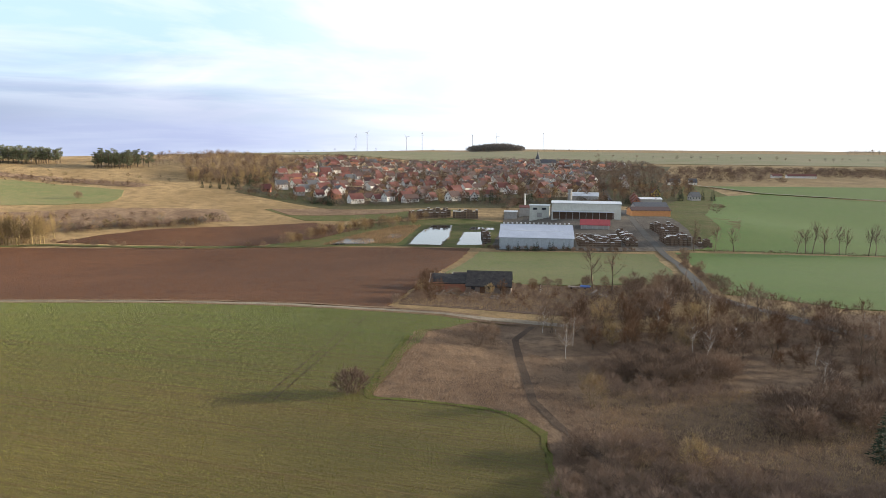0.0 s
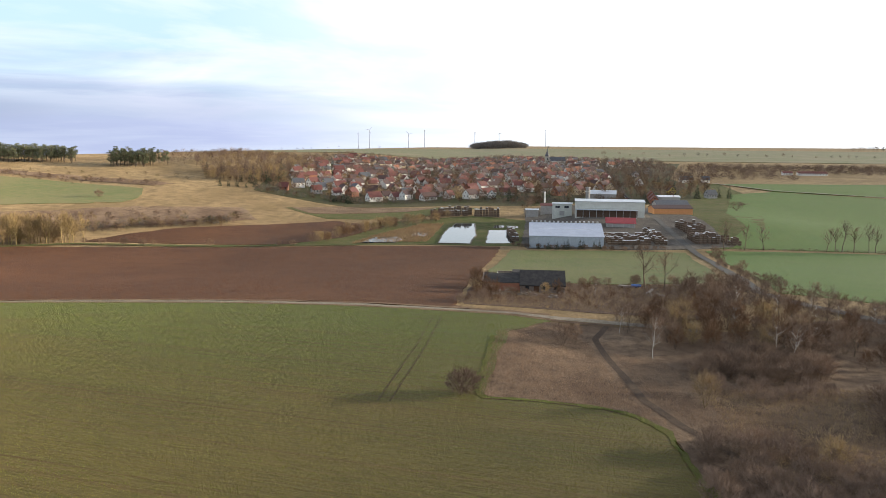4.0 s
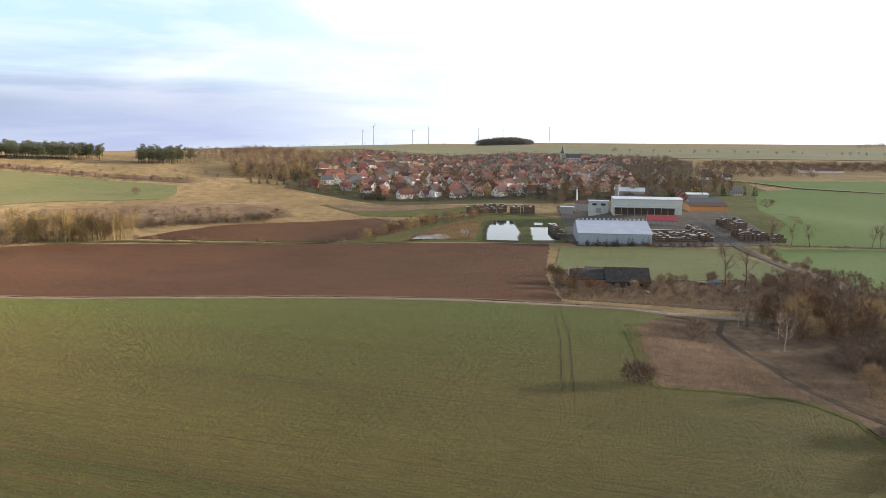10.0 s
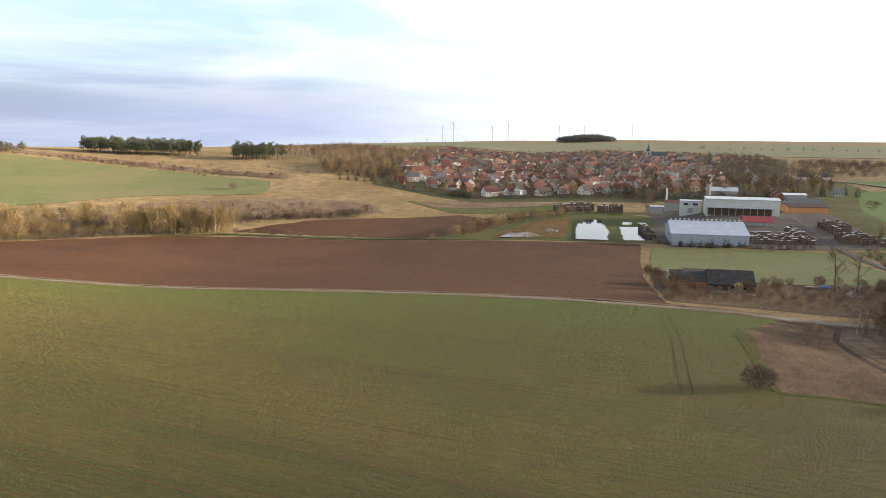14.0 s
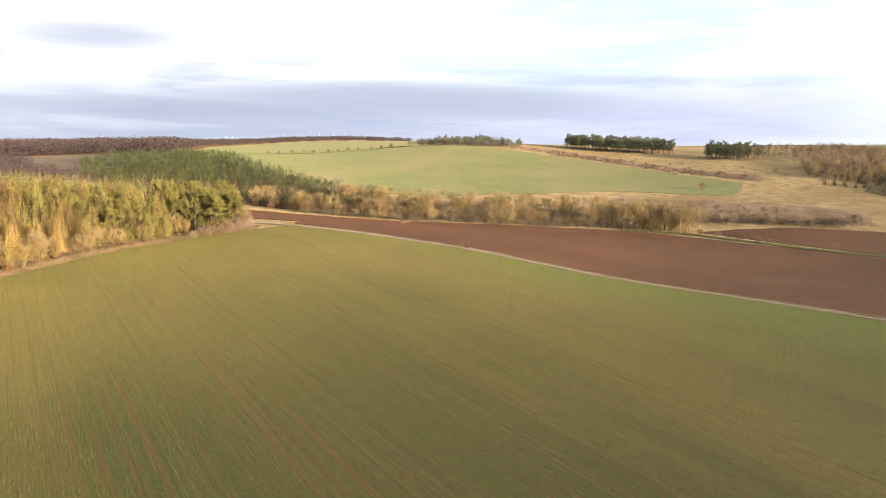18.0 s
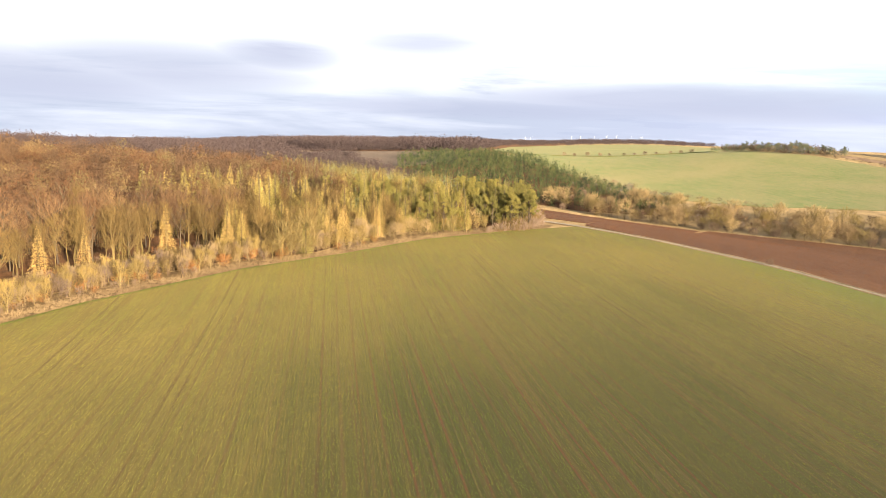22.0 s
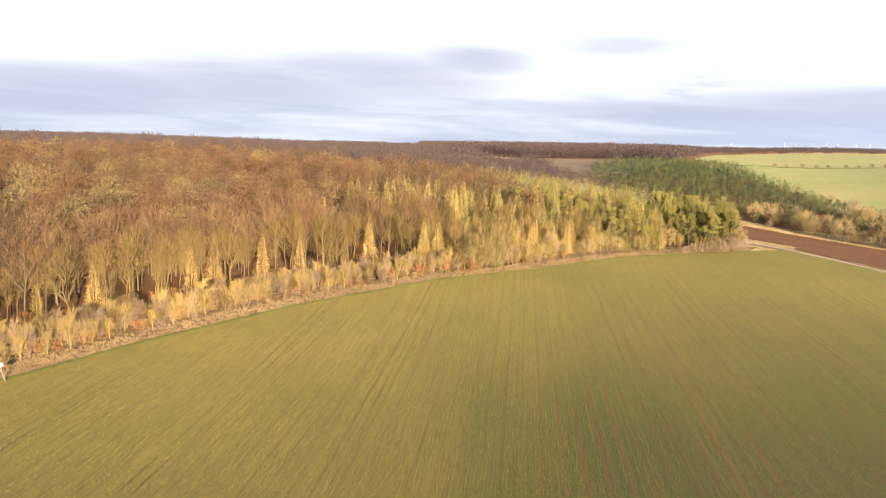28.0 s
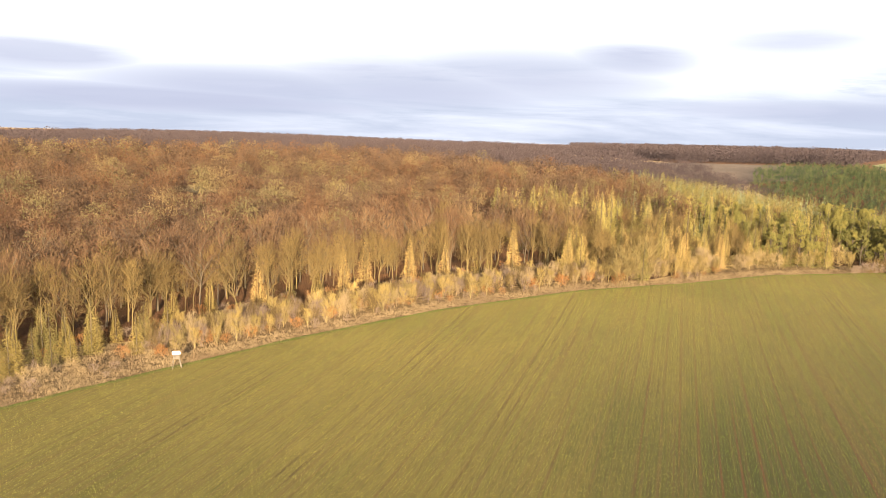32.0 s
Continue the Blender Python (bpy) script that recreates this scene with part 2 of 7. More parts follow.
def crop_mat(name, green, thin, soil, tram=24.0, phase=0.0, turn=ROW_TURN, patchy=0.5, sheen=0.0, band=None):
    """Young winter cereal in drilled rows, thin on the poorer soil, with the wheel marks of the sprayer."""
    k = Mat(name, 0.85, 0.25)
    patch = k.noise(0.012, 5, 0.6)
    streak = k.noise(1.0, 5, 0.7, (140.0, 0.8, 1), turn)
    streak2 = k.noise(1.0, 3, 0.6, (260.0, 7.0, 1), turn)
    fine = k.noise(1.0, 5, 0.75, (3.5, 0.42, 1), turn)
    c = k.mix(k.ramp(patch, [(0.5 - 0.18 * patchy, 0.0), (0.5 + 0.22 * patchy, 1.0)]), green, thin)
    c = k.mix(k.ramp(streak2, [(0.42, 0.0), (0.66, 0.6)]), c, thin)
    if band:
        dense, fresh = darker_band(k, turn)
        c = k.mix(fresh, k.mix(dense, c, band), (0.075, 0.105, 0.016))
    c = k.mix(k.ramp(streak, [(0.47, 0.0), (0.62, 0.6)]), c, soil)
    c = k.mix(k.ramp(streak, [(0.32, 0.45), (0.44, 0.0)]), c, tuple(v * 0.55 for v in green))
    c = k.mix(k.ramp(fine, [(0.38, 0.4), (0.54, 0.0)]), c, tuple(v * 0.42 for v in green))
    c = k.mix(k.ramp(fine, [(0.60, 0.0), (0.75, 0.35)]), c, tuple(v * 1.35 for v in thin))
    if tram:
        mp = k.n.new("ShaderNodeMapping")
        mp.vector_type = "TEXTURE"
        mp.inputs["Rotation"].default_value = (0, 0, turn)
        k.l.new(k.g.outputs["Position"], mp.inputs["Vector"])
        sp = k.n.new("ShaderNodeSeparateXYZ")
        k.l.new(mp.outputs[0], sp.inputs[0])
        wob = k.math("MULTIPLY", k.math("SUBTRACT", k.noise(0.03, 2), 0.5), 1.2)
        v = k.math("ADD", k.math("ADD", sp.outputs[1], wob), phase + 2400.0)
        a = k.math("ABSOLUTE", k.math("SUBTRACT", k.math("MODULO", v, tram), tram / 2))
        d = k.math("ABSOLUTE", k.math("SUBTRACT", a, 0.95))
        line = k.ramp(d, [(0.0, 1.0), (0.16, 0.9), (0.36, 0.0)])
        gap = k.ramp(k.noise(0.05, 3), [(0.40, 0.0), (0.62, 0.6)])
        c = k.mix(k.math("MULTIPLY", line, gap), c, tuple(v * 0.6 for v in soil))
        if band:
            a = k.math("ABSOLUTE", k.math("SUBTRACT", k.math("MODULO", k.math("ADD", sp.outputs[1], 3331.5), 3.0), 1.5))
            seam = k.math("MULTIPLY", k.ramp(a, [(0.08, 1.0), (0.26, 0.0)]), k.ramp(k.noise(1.0, 3, 0.6, (90.0, 5.0, 1), turn), [(0.40, 0.15), (0.58, 0.95)]))
            seam = k.math("MULTIPLY", seam, k.math("ADD", k.math("MULTIPLY", dense, 0.8), 0.2))
            c = k.mix(seam, c, (0.080, 0.036, 0.014))
    k.bump(fine, 0.6, 0.3)
    k.b.inputs["Sheen Weight"].default_value, k.b.inputs["Sheen Roughness"].default_value = sheen, 0.5
    k.put(k.b.inputs["Sheen Tint"], (0.85, 0.80, 0.30))
    return k.col(c)


def grass_mat(name, a, b, c3, scale=0.05):
    k = Mat(name, 0.95, 0.1)
    big, mid, fine = k.noise(scale * 0.3, 4), k.noise(scale * 2.2, 5, 0.65), k.noise(scale * 22, 6, 0.8)
    c = k.mix(k.ramp(big, [(0.38, 0.0), (0.62, 1.0)]), a, b)
    c = k.mix(k.ramp(mid, [(0.42, 0.0), (0.68, 0.85)]), c, c3)
    c = k.mix(k.ramp(fine, [(0.36, 0.6), (0.55, 0.0)]), c, tuple(v * 0.4 for v in a))
    c = k.mix(k.ramp(fine, [(0.58, 0.0), (0.75, 0.5)]), c, tuple(v * 1.5 for v in b))
    k.bump(fine, 0.9, 0.6)
    return k.col(c)


def twig_mat(name, a, b, rough=0.8, tree=True):
    """Bark and twigs, varied by tree and by twig."""
    k = Mat(name, rough, 0.15)
    r = k.rand() if tree else k.ramp(k.noise(0.10, 2), [(0.36, 0.0), (0.64, 1.0)])
    c = k.mix(k.ramp(r, [(0.15, 0.0), (0.85, 1.0)]), a, b)
    c = k.mix(k.ramp(k.island(), [(0.0, 0.0), (1.0, 0.45 if tree else 0.28)]), c, tuple(v * 0.45 for v in a))
    return k.col(c)


def plain_mat(name, a, b, scale=2.0, rough=0.8, bump=0.2, metal=0.0, vary=0.0):
    k = Mat(name, rough, 0.3)
    k.b.inputs["Metallic"].default_value = metal
    c = k.mix(k.ramp(k.noise(scale, 5, 0.65, where=k.c), [(0.35, 0.0), (0.68, 1.0)]), a, b)
    c = k.mix(k.ramp(k.noise(scale * 9, 4, 0.7, where=k.c), [(0.4, 0.35), (0.6, 0.0)]), c, tuple(v * 0.6 for v in a))
    if vary:
        c = k.mix(k.ramp(k.rand(), [(0.0, 0.0), (1.0, vary)]), c, tuple(v * 0.4 for v in b))
    k.bump(k.noise(scale * 6, 4, 0.7, where=k.c), bump, 0.05)
    return k.col(c)


M_GROUND = grass_mat("dry_meadow", (0.26, 0.182, 0.092), (0.37, 0.265, 0.140), (0.165, 0.118, 0.062))
M_WHEAT = crop_mat("winter_wheat", (0.094, 0.080, 0.0185), (0.132, 0.103, 0.026), (0.092, 0.056, 0.021), phase=4.0, band=(0.035, 0.038, 0.008))
M_GREEN = crop_mat("far_crop", (0.100, 0.128, 0.038), (0.172, 0.155, 0.066), (0.19, 0.15, 0.07), tram=0, patchy=0.7)
M_LUSH = crop_mat("lush_crop", (0.064, 0.128, 0.015), (0.088, 0.142, 0.020), (0.10, 0.118, 0.024), tram=18.0, turn=radians(100), patchy=0.9)
M_MEADOW = crop_mat("meadow_grass", (0.090, 0.116, 0.024), (0.135, 0.134, 0.038), (0.12, 0.105, 0.045), tram=0, turn=radians(100))
M_SOIL = soil_mat("ploughed_soil", (0.060, 0.0260, 0.0112), (0.103, 0.0455, 0.0195))
M_LAWN = grass_mat("green_grass", (0.072, 0.088, 0.026), (0.115, 0.12, 0.042), (0.155, 0.125, 0.062))
M_ROUGH = grass_mat("rough_grass", (0.185, 0.123, 0.081), (0.308, 0.216, 0.141), (0.110, 0.074, 0.052), 0.16)
M_VERGE = grass_mat("brown_verge", (0.20, 0.135, 0.070), (0.31, 0.215, 0.115), (0.10, 0.064, 0.036), 0.3)
M_WASTE = grass_mat("weedy_waste", (0.145, 0.098, 0.070), (0.22, 0.152, 0.108), (0.085, 0.058, 0.044), 0.2)
M_LITTER = grass_mat("leaf_litter", (0.11, 0.055, 0.028), (0.16, 0.08, 0.04), (0.07, 0.045, 0.028), 0.12)
M_GRAVEL = grass_mat("gravel", (0.28, 0.245, 0.195), (0.38, 0.335, 0.275), (0.21, 0.175, 0.13), 0.25)
M_ASPHALT = plain_mat("asphalt", (0.055, 0.050, 0.046), (0.085, 0.078, 0.071), 0.2, 0.85)
M_VILLAGE = grass_mat("village_ground", (0.075, 0.078, 0.03), (0.12, 0.10, 0.055), (0.085, 0.075, 0.05), 0.08)
M_FALLOW = grass_mat("fallow_soil", (0.10, 0.078, 0.062), (0.14, 0.105, 0.082), (0.085, 0.065, 0.052), 0.05)
M_YARD = grass_mat("yard_gravel", (0.115, 0.100, 0.088), (0.165, 0.145, 0.125), (0.09, 0.078, 0.068), 0.12)
M_PATH = grass_mat("path_mud", (0.115, 0.082, 0.060), (0.16, 0.115, 0.082), (0.085, 0.062, 0.048), 0.3)
M_TAN = twig_mat("tan_twigs", (0.315, 0.223, 0.120), (0.424, 0.305, 0.146))
M_STRAW = twig_mat("straw_gold_twigs", (0.34, 0.245, 0.115), (0.44, 0.315, 0.145))
M_OLIVECONE = twig_mat("olive_gold_needles", (0.171, 0.136, 0.047), (0.279, 0.198, 0.060))
M_BARK = twig_mat("bark", (0.095, 0.072, 0.054), (0.165, 0.125, 0.082))
M_BARKG = twig_mat("golden_bark", (0.152, 0.108, 0.049), (0.213, 0.153, 0.064))
M_YOUNGBARK = twig_mat("pale_gold_bark", (0.30, 0.22, 0.10), (0.40, 0.30, 0.13))
M_VIVID = twig_mat("vivid_gold_twigs", (0.27, 0.19, 0.066), (0.37, 0.26, 0.088))
M_BIRCH = twig_mat("birch_bark", (0.62, 0.58, 0.52), (0.70, 0.66, 0.60))
M_TWIG = [
    twig_mat("brown_twigs", (0.148, 0.087, 0.048), (0.233, 0.139, 0.071)),
    twig_mat("red_brown_twigs", (0.122, 0.068, 0.039), (0.187, 0.104, 0.054)),
    twig_mat("golden_twigs", (0.135, 0.089, 0.036), (0.209, 0.138, 0.051)),
    twig_mat("olive_twigs", (0.205, 0.150, 0.06), (0.295, 0.215, 0.08)),
]
M_GREYTWIG = twig_mat("grey_brown_twigs", (0.145, 0.100, 0.074), (0.29, 0.195, 0.13))
M_ORANGE = twig_mat("orange_leaves", (0.281, 0.129, 0.047), (0.343, 0.164, 0.058))
M_PINKTWIG = twig_mat("pinkish_grey_twigs", (0.20, 0.14, 0.105), (0.31, 0.22, 0.16))
M_PLATEAU = crop_mat("plateau_crop", (0.13, 0.15, 0.055), (0.22, 0.185, 0.10), (0.16, 0.125, 0.085), tram=0, turn=radians(4), patchy=0.6)
M_LARCH = twig_mat("larch_needles", (0.375, 0.253, 0.094), (0.530, 0.356, 0.127))
M_SPRUCE = twig_mat("spruce_needles", (0.245, 0.213, 0.066), (0.431, 0.323, 0.098))
M_SPRUCEFAR = twig_mat("far_spruce_needles", (0.115, 0.102, 0.036), (0.205, 0.160, 0.052), tree=False)
M_DARKSPRUCE = twig_mat("dark_spruce_needles", (0.030, 0.045, 0.028), (0.055, 0.074, 0.040))
M_PINE = twig_mat("pine_needles", (0.179, 0.159, 0.047), (0.274, 0.230, 0.063))
M_VALLEYPINE = twig_mat("valley_pine_needles", (0.034, 0.050, 0.026), (0.118, 0.132, 0.048), tree=False)
M_DARKPINE = twig_mat("dark_pine_needles", (0.127, 0.140, 0.081), (0.201, 0.207, 0.113))
M_FAR = [twig_mat("far_brown_crowns", (0.072, 0.045, 0.029), (0.135, 0.081, 0.045), tree=False), twig_mat("far_golden_crowns", (0.135, 0.092, 0.045), (0.21, 0.142, 0.066), tree=False), twig_mat("far_olive_crowns", (0.115, 0.09, 0.043), (0.18, 0.138, 0.06), tree=False), twig_mat("far_russet_crowns", (0.095, 0.050, 0.027), (0.153, 0.081, 0.040), tree=False)]
M_FARDARK = twig_mat("far_dark_crowns", (0.125, 0.118, 0.105), (0.19, 0.170, 0.145), tree=False)
# skyline grove: distance haze put into a paler grey crown colour
M_HAZEGROVE = twig_mat("hazed_grey_crowns", (0.20, 0.185, 0.17), (0.28, 0.26, 0.235), tree=False)
# cloud shadow and haze over the far woods, put into the crown colour
M_FARHAZED = twig_mat("far_shadow_haze_crowns", (0.067, 0.049, 0.051), (0.082, 0.059, 0.057), tree=False)
M_FRINGE = grass_mat("field_margin_grass", (0.105, 0.128, 0.026), (0.155, 0.165, 0.040), (0.17, 0.14, 0.058), 0.3)

# ---- mesh helpers ----


def mesh_from(name, verts, tris, mats, index=None):
    me = bpy.data.meshes.new(name)
    v, f = np.asarray(verts, np.float32).reshape(-1, 3), np.asarray(tris, np.int32).reshape(-1, 3)
    me.vertices.add(len(v))
    me.vertices.foreach_set("co", v.ravel())
    me.loops.add(3 * len(f))
    me.polygons.add(len(f))
    me.polygons.foreach_set("loop_start", np.arange(0, 3 * len(f), 3, dtype=np.int32))
    me.loops.foreach_set("vertex_index", f.ravel())
    for m in mats if isinstance(mats, (list, tuple)) else [mats]:
        me.materials.append(m)
    if index is not None:
        me.polygons.foreach_set("material_index", np.asarray(index, np.int32))
    me.update(calc_edges=True)
    return me


def part(name, bm, material, parent, label=""):
    me = bpy.data.meshes.new(name)
    bm.to_mesh(me)
    bm.free()
    me.materials.append(material)
    ob = new(name, me)
    ob.parent = parent
    return tagged(ob, label)


def piece(name, me, parent, label="", m=None):
    ob = new(name, me)
    ob.parent = parent
    if m is not None:
        ob.matrix_basis = m
    return tagged(ob, label)


def bm_box(bm, x0, x1, y0, y1, z0, z1):
    v = [bm.verts.new((x, y, z)) for z in (z0, z1) for x, y in ((x0, y0), (x1, y0), (x1, y1), (x0, y1))]
    for q in ((3, 2, 1, 0), (4, 5, 6, 7), (0, 1, 5, 4), (1, 2, 6, 5), (2, 3, 7, 6), (3, 0, 4, 7)):
        bm.faces.new([v[i] for i in q])
    return bm


def box(x0, x1, y0, y1, z0, z1):
    return bm_box(bmesh.new(), x0, x1, y0, y1, z0, z1)


def tubes(p0, p1, r0, r1, sides=3):
    """Open tapered prisms from p0 to p1, as arrays."""
    p0, p1 = np.asarray(p0, float), np.asarray(p1, float)
    n = len(p0)
    d = p1 - p0
    d /= np.linalg.norm(d, axis=1, keepdims=True) + 1e-9
    ref = np.where(np.abs(d[:, 2:3]) > 0.9, [[1.0, 0, 0]], [[0, 0, 1.0]])
    a = np.cross(d, ref)
    a /= np.linalg.norm(a, axis=1, keepdims=True) + 1e-9
    b = np.cross(d, a)
    ang = np.arange(sides) * 2 * np.pi / sides
    ring = a[:, None] * np.cos(ang)[None, :, None] + b[:, None] * np.sin(ang)[None, :, None]
    v = np.concatenate([p0[:, None] + ring * np.reshape(r0, (-1, 1, 1)), p1[:, None] + ring * np.reshape(r1, (-1, 1, 1))], 1)
    f = []
    for i in range(sides):
        j = (i + 1) % sides
        f += [(i, j, sides + j), (i, sides + j, sides + i)]
    f = np.array(f)[None] + (np.arange(n) * 2 * sides)[:, None, None]
    return v.reshape(-1, 3), f.reshape(-1, 3)


def slivers(p, d, length, width, rng, out=None):
    """Thin triangles from p along d: twigs, needles or blades. out: the way that their faces tend to look."""
    p, d = np.asarray(p, float), np.asarray(d, float)
    d = d / (np.linalg.norm(d, axis=1, keepdims=True) + 1e-9)
    s = np.cross(d, rng.normal(size=d.shape) if out is None else np.asarray(out, float) + rng.normal(0, 0.35, d.shape))
    s /= np.linalg.norm(s, axis=1, keepdims=True) + 1e-9
    w, ln = np.reshape(width, (-1, 1)), np.reshape(length, (-1, 1))
    v = np.stack([p - s * w / 2, p + s * w / 2, p + d * ln], 1)
    return v.reshape(-1, 3), np.arange(3 * len(p)).reshape(-1, 3)


def join(pieces):
    vs, fs, off = [], [], 0
    for v, f in pieces:
        vs.append(v)
        fs.append(f + off)
        off += len(v)
    return np.concatenate(vs), np.concatenate(fs)


def bare_tree(rng, h, spread, start=0.3, limbs=9, sub=4, twigs=420, tw=0.09, tl=1.5, stems=1, rise=0.9, trunk=0.018, fill=0.45, radial=1.0):
    """Wood and twigs of a leafless tree or bush."""
    P0, P1, R0, R1, ends = [], [], [], [], []
    for st in range(stems):
        base = np.array([rng.normal(0, 0.25 * (stems > 1) * spread * 0.5), rng.normal(0, 0.25 * (stems > 1) * spread * 0.5), -0.2])
        top = np.array([rng.normal(0, 0.05 + 0.12 * (stems > 1)) * h, rng.normal(0, 0.05 + 0.12 * (stems > 1)) * h, h * (0.82 if stems == 1 else rng.uniform(0.6, 0.9))]) + base * (1, 1, 0)
        r = h * trunk / (stems ** 0.5)
        pts = [base + (top - base) * q + np.array([*rng.normal(0, 0.012 * h, 2), 0]) * (0 < q < 1) for q in np.linspace(0, 1, 5)]
        for i in range(4):
            P0.append(pts[i]), P1.append(pts[i + 1]), R0.append(r * (1 - i * 0.23)), R1.append(r * (1 - (i + 1) * 0.23))
        for i in range(max(limbs // stems, 2)):
            q = rng.uniform(start, 0.97)
            k = min(int(q * 4), 3)
            o = pts[k] + (pts[k + 1] - pts[k]) * (q * 4 - k)
            a = rng.uniform(0, 2 * np.pi)
            out = spread * (1.05 - 0.75 * max(0, (q - 0.35) / 0.65)) * rng.uniform(0.6, 1.1)
            e = o + np.array([np.cos(a) * out, np.sin(a) * out, out * rise * rng.uniform(0.6, 1.3)])
            e[2] = min(e[2], h * rng.uniform(0.9, 1.0))
            m = (o + e) / 2 + np.array([*rng.normal(0, 0.06 * out, 2), -0.06 * out])
            P0.extend((o, m)), P1.extend((m, e)), R0.extend((r * 0.42, r * 0.28)), R1.extend((r * 0.28, r * 0.12))
            for j in range(sub):
                w = rng.uniform(0.3, 1.0)
                s = o + (e - o) * w
                t = s + (e - o) * 0.28 * rng.uniform(0.6, 1.2) + rng.normal(0, 0.22 * out, 3) + (0, 0, 0.12 * out)
                P0.append(s), P1.append(t), R0.append(r * 0.16), R1.append(r * 0.06)
                ends.append((s, t))
            ends.append((m, e))
        ends.append((pts[3], pts[4]))
    wood = tubes(P0, P1, R0, R1)
    i = rng.integers(0, len(ends), twigs)
    a, b = np.array([x for x, _ in ends])[i], np.array([x for _, x in ends])[i]
    p = a + (b - a) * rng.uniform(0.15, 1.05, (twigs, 1)) + rng.normal(0, 0.035 * h * 0.5, (twigs, 3))
    d = (b - a) / (np.linalg.norm(b - a, axis=1, keepdims=True) + 1e-9) * 0.7 + rng.normal(0, 0.55, (twigs, 3)) + (0, 0, 0.45)
    k = int(twigs * fill)
    low = max(start, 0.08) * 0.9
    o = rng.normal(size=(k, 3))
    o /= np.linalg.norm(o, axis=1, keepdims=True)
    o *= rng.uniform(0.3, 1, (k, 1)) ** 0.4
    p[:k] = o * (spread * 0.98, spread * 0.98, h * (0.97 - low) / 2) + (0, 0, h * (0.97 + low) / 2)
    d[:k] = (o * (0.8, 0.8, 0.5) + (0, 0, 0.55)) * radial + rng.normal(0, 0.3 + 0.4 * (1 - radial), (k, 3))
    out = (p - (0, 0, h * (0.90 + low) / 2)) / (spread, spread, h * 0.45)
    tw_ = slivers(p, d, tl * rng.uniform(0.5, 1.3, twigs), tw * rng.uniform(0.6, 1.5, twigs), rng, out)
    return wood, tw_


def conifer(rng, h, w, n=700, droop=0.25, low=0.1, tw=0.28, tl=1.0, whorls=16):
    """Trunk and needled sprays of a spruce or larch, in loose whorls with ragged lobes."""
    wood = tubes([(0, 0, -0.2), (0, 0, h * 0.5)], [(0, 0, h * 0.5), (0, 0, h)], [h * 0.014, h * 0.008], [h * 0.008, h * 0.001], 4)
    q = low + (0.99 - low) * (1 - np.sqrt(1 - rng.uniform(0, 1, n)))
    q += 0.2 * (np.round(q * whorls) / whorls - q)
    a = rng.uniform(0, 2 * np.pi, n)
    lobe = 1 + 0.22 * np.sin(3 * a + rng.uniform(0, 6) + 9 * q) + 0.16 * np.sin(5 * a - 14 * q)
    r = (w * np.clip(1 - q, 0, 1) ** 0.85 * lobe + 0.1) * rng.uniform(0.12, 1, n) ** 0.55
    p = np.column_stack([np.cos(a) * r, np.sin(a) * r, q * h - droop * r])
    b = a + rng.normal(0, 0.5, n)
    d = np.column_stack([np.cos(b), np.sin(b), -droop + 0.7 * q + rng.normal(0, 0.25, n)])
    ln = tl * rng.uniform(0.6, 1.3, n) * (0.45 + 0.55 * (1 - q))
    tip = np.array([(0, 0, h * 0.96)] * 3)
    p, d = np.concatenate([p, tip]), np.concatenate([d, rng.normal(0, 0.12, (3, 3)) + (0, 0, 1)])
    ln, wd = np.concatenate([ln, [h * 0.05] * 3]), np.concatenate([tw * rng.uniform(0.6, 1.3, n), [tw * 0.5] * 3])
    return wood, slivers(p, d, ln, wd, rng, np.column_stack([p[:, 0] / w, p[:, 1] / w, np.full(len(p), 0.45)]))


def pine_tree(rng, h, w, clumps=16, per=34, low=0.55):
    """A bare-stemmed pine with a flat, clumped crown."""
    top = np.array([rng.normal(0, 0.4), rng.normal(0, 0.4), h * 0.9])
    P0, P1, R0, R1, cs = [(0, 0, -0.2)], [tuple(top)], [h * 0.016], [h * 0.006], []
    for i in range(clumps):
        a, q = rng.uniform(0, 6.28), rng.uniform(low, 1.0)
        r = w * rng.uniform(0.25, 1) * (1.15 - 0.75 * (q - low) / (1 - low))
        c = np.array([np.cos(a) * r, np.sin(a) * r, q * h])
        P0.append(tuple(top * (q - 0.12))), P1.append(tuple(c)), R0.append(h * 0.005), R1.append(0.03)
        cs.append(c)
    i = rng.integers(0, clumps, clumps * per)
    o = rng.normal(0, 1, (clumps * per, 3))
    o /= np.linalg.norm(o, axis=1, keepdims=True)
    p = np.array(cs)[i] + o * (0.55, 0.55, 0.35) * w * 0.42 * rng.uniform(0.4, 1, (len(i), 1))
    return tubes(P0, P1, R0, R1, 4), slivers(p, rng.normal(0, 0.7, o.shape) + o * 0.5 + (0, 0, 0.3), rng.uniform(0.38, 0.7, len(i)), rng.uniform(0.16, 0.30, len(i)), rng, o)


RNG = np.random.default_rng(7)
KINDS = {}


def tree_kind(name, maker, bark, leaf, variants):
    KINDS[name] = [(mesh_from("trunk", *w, bark), mesh_from("crown", *t, leaf)) for w, t in (maker(RNG) for _ in range(variants))]


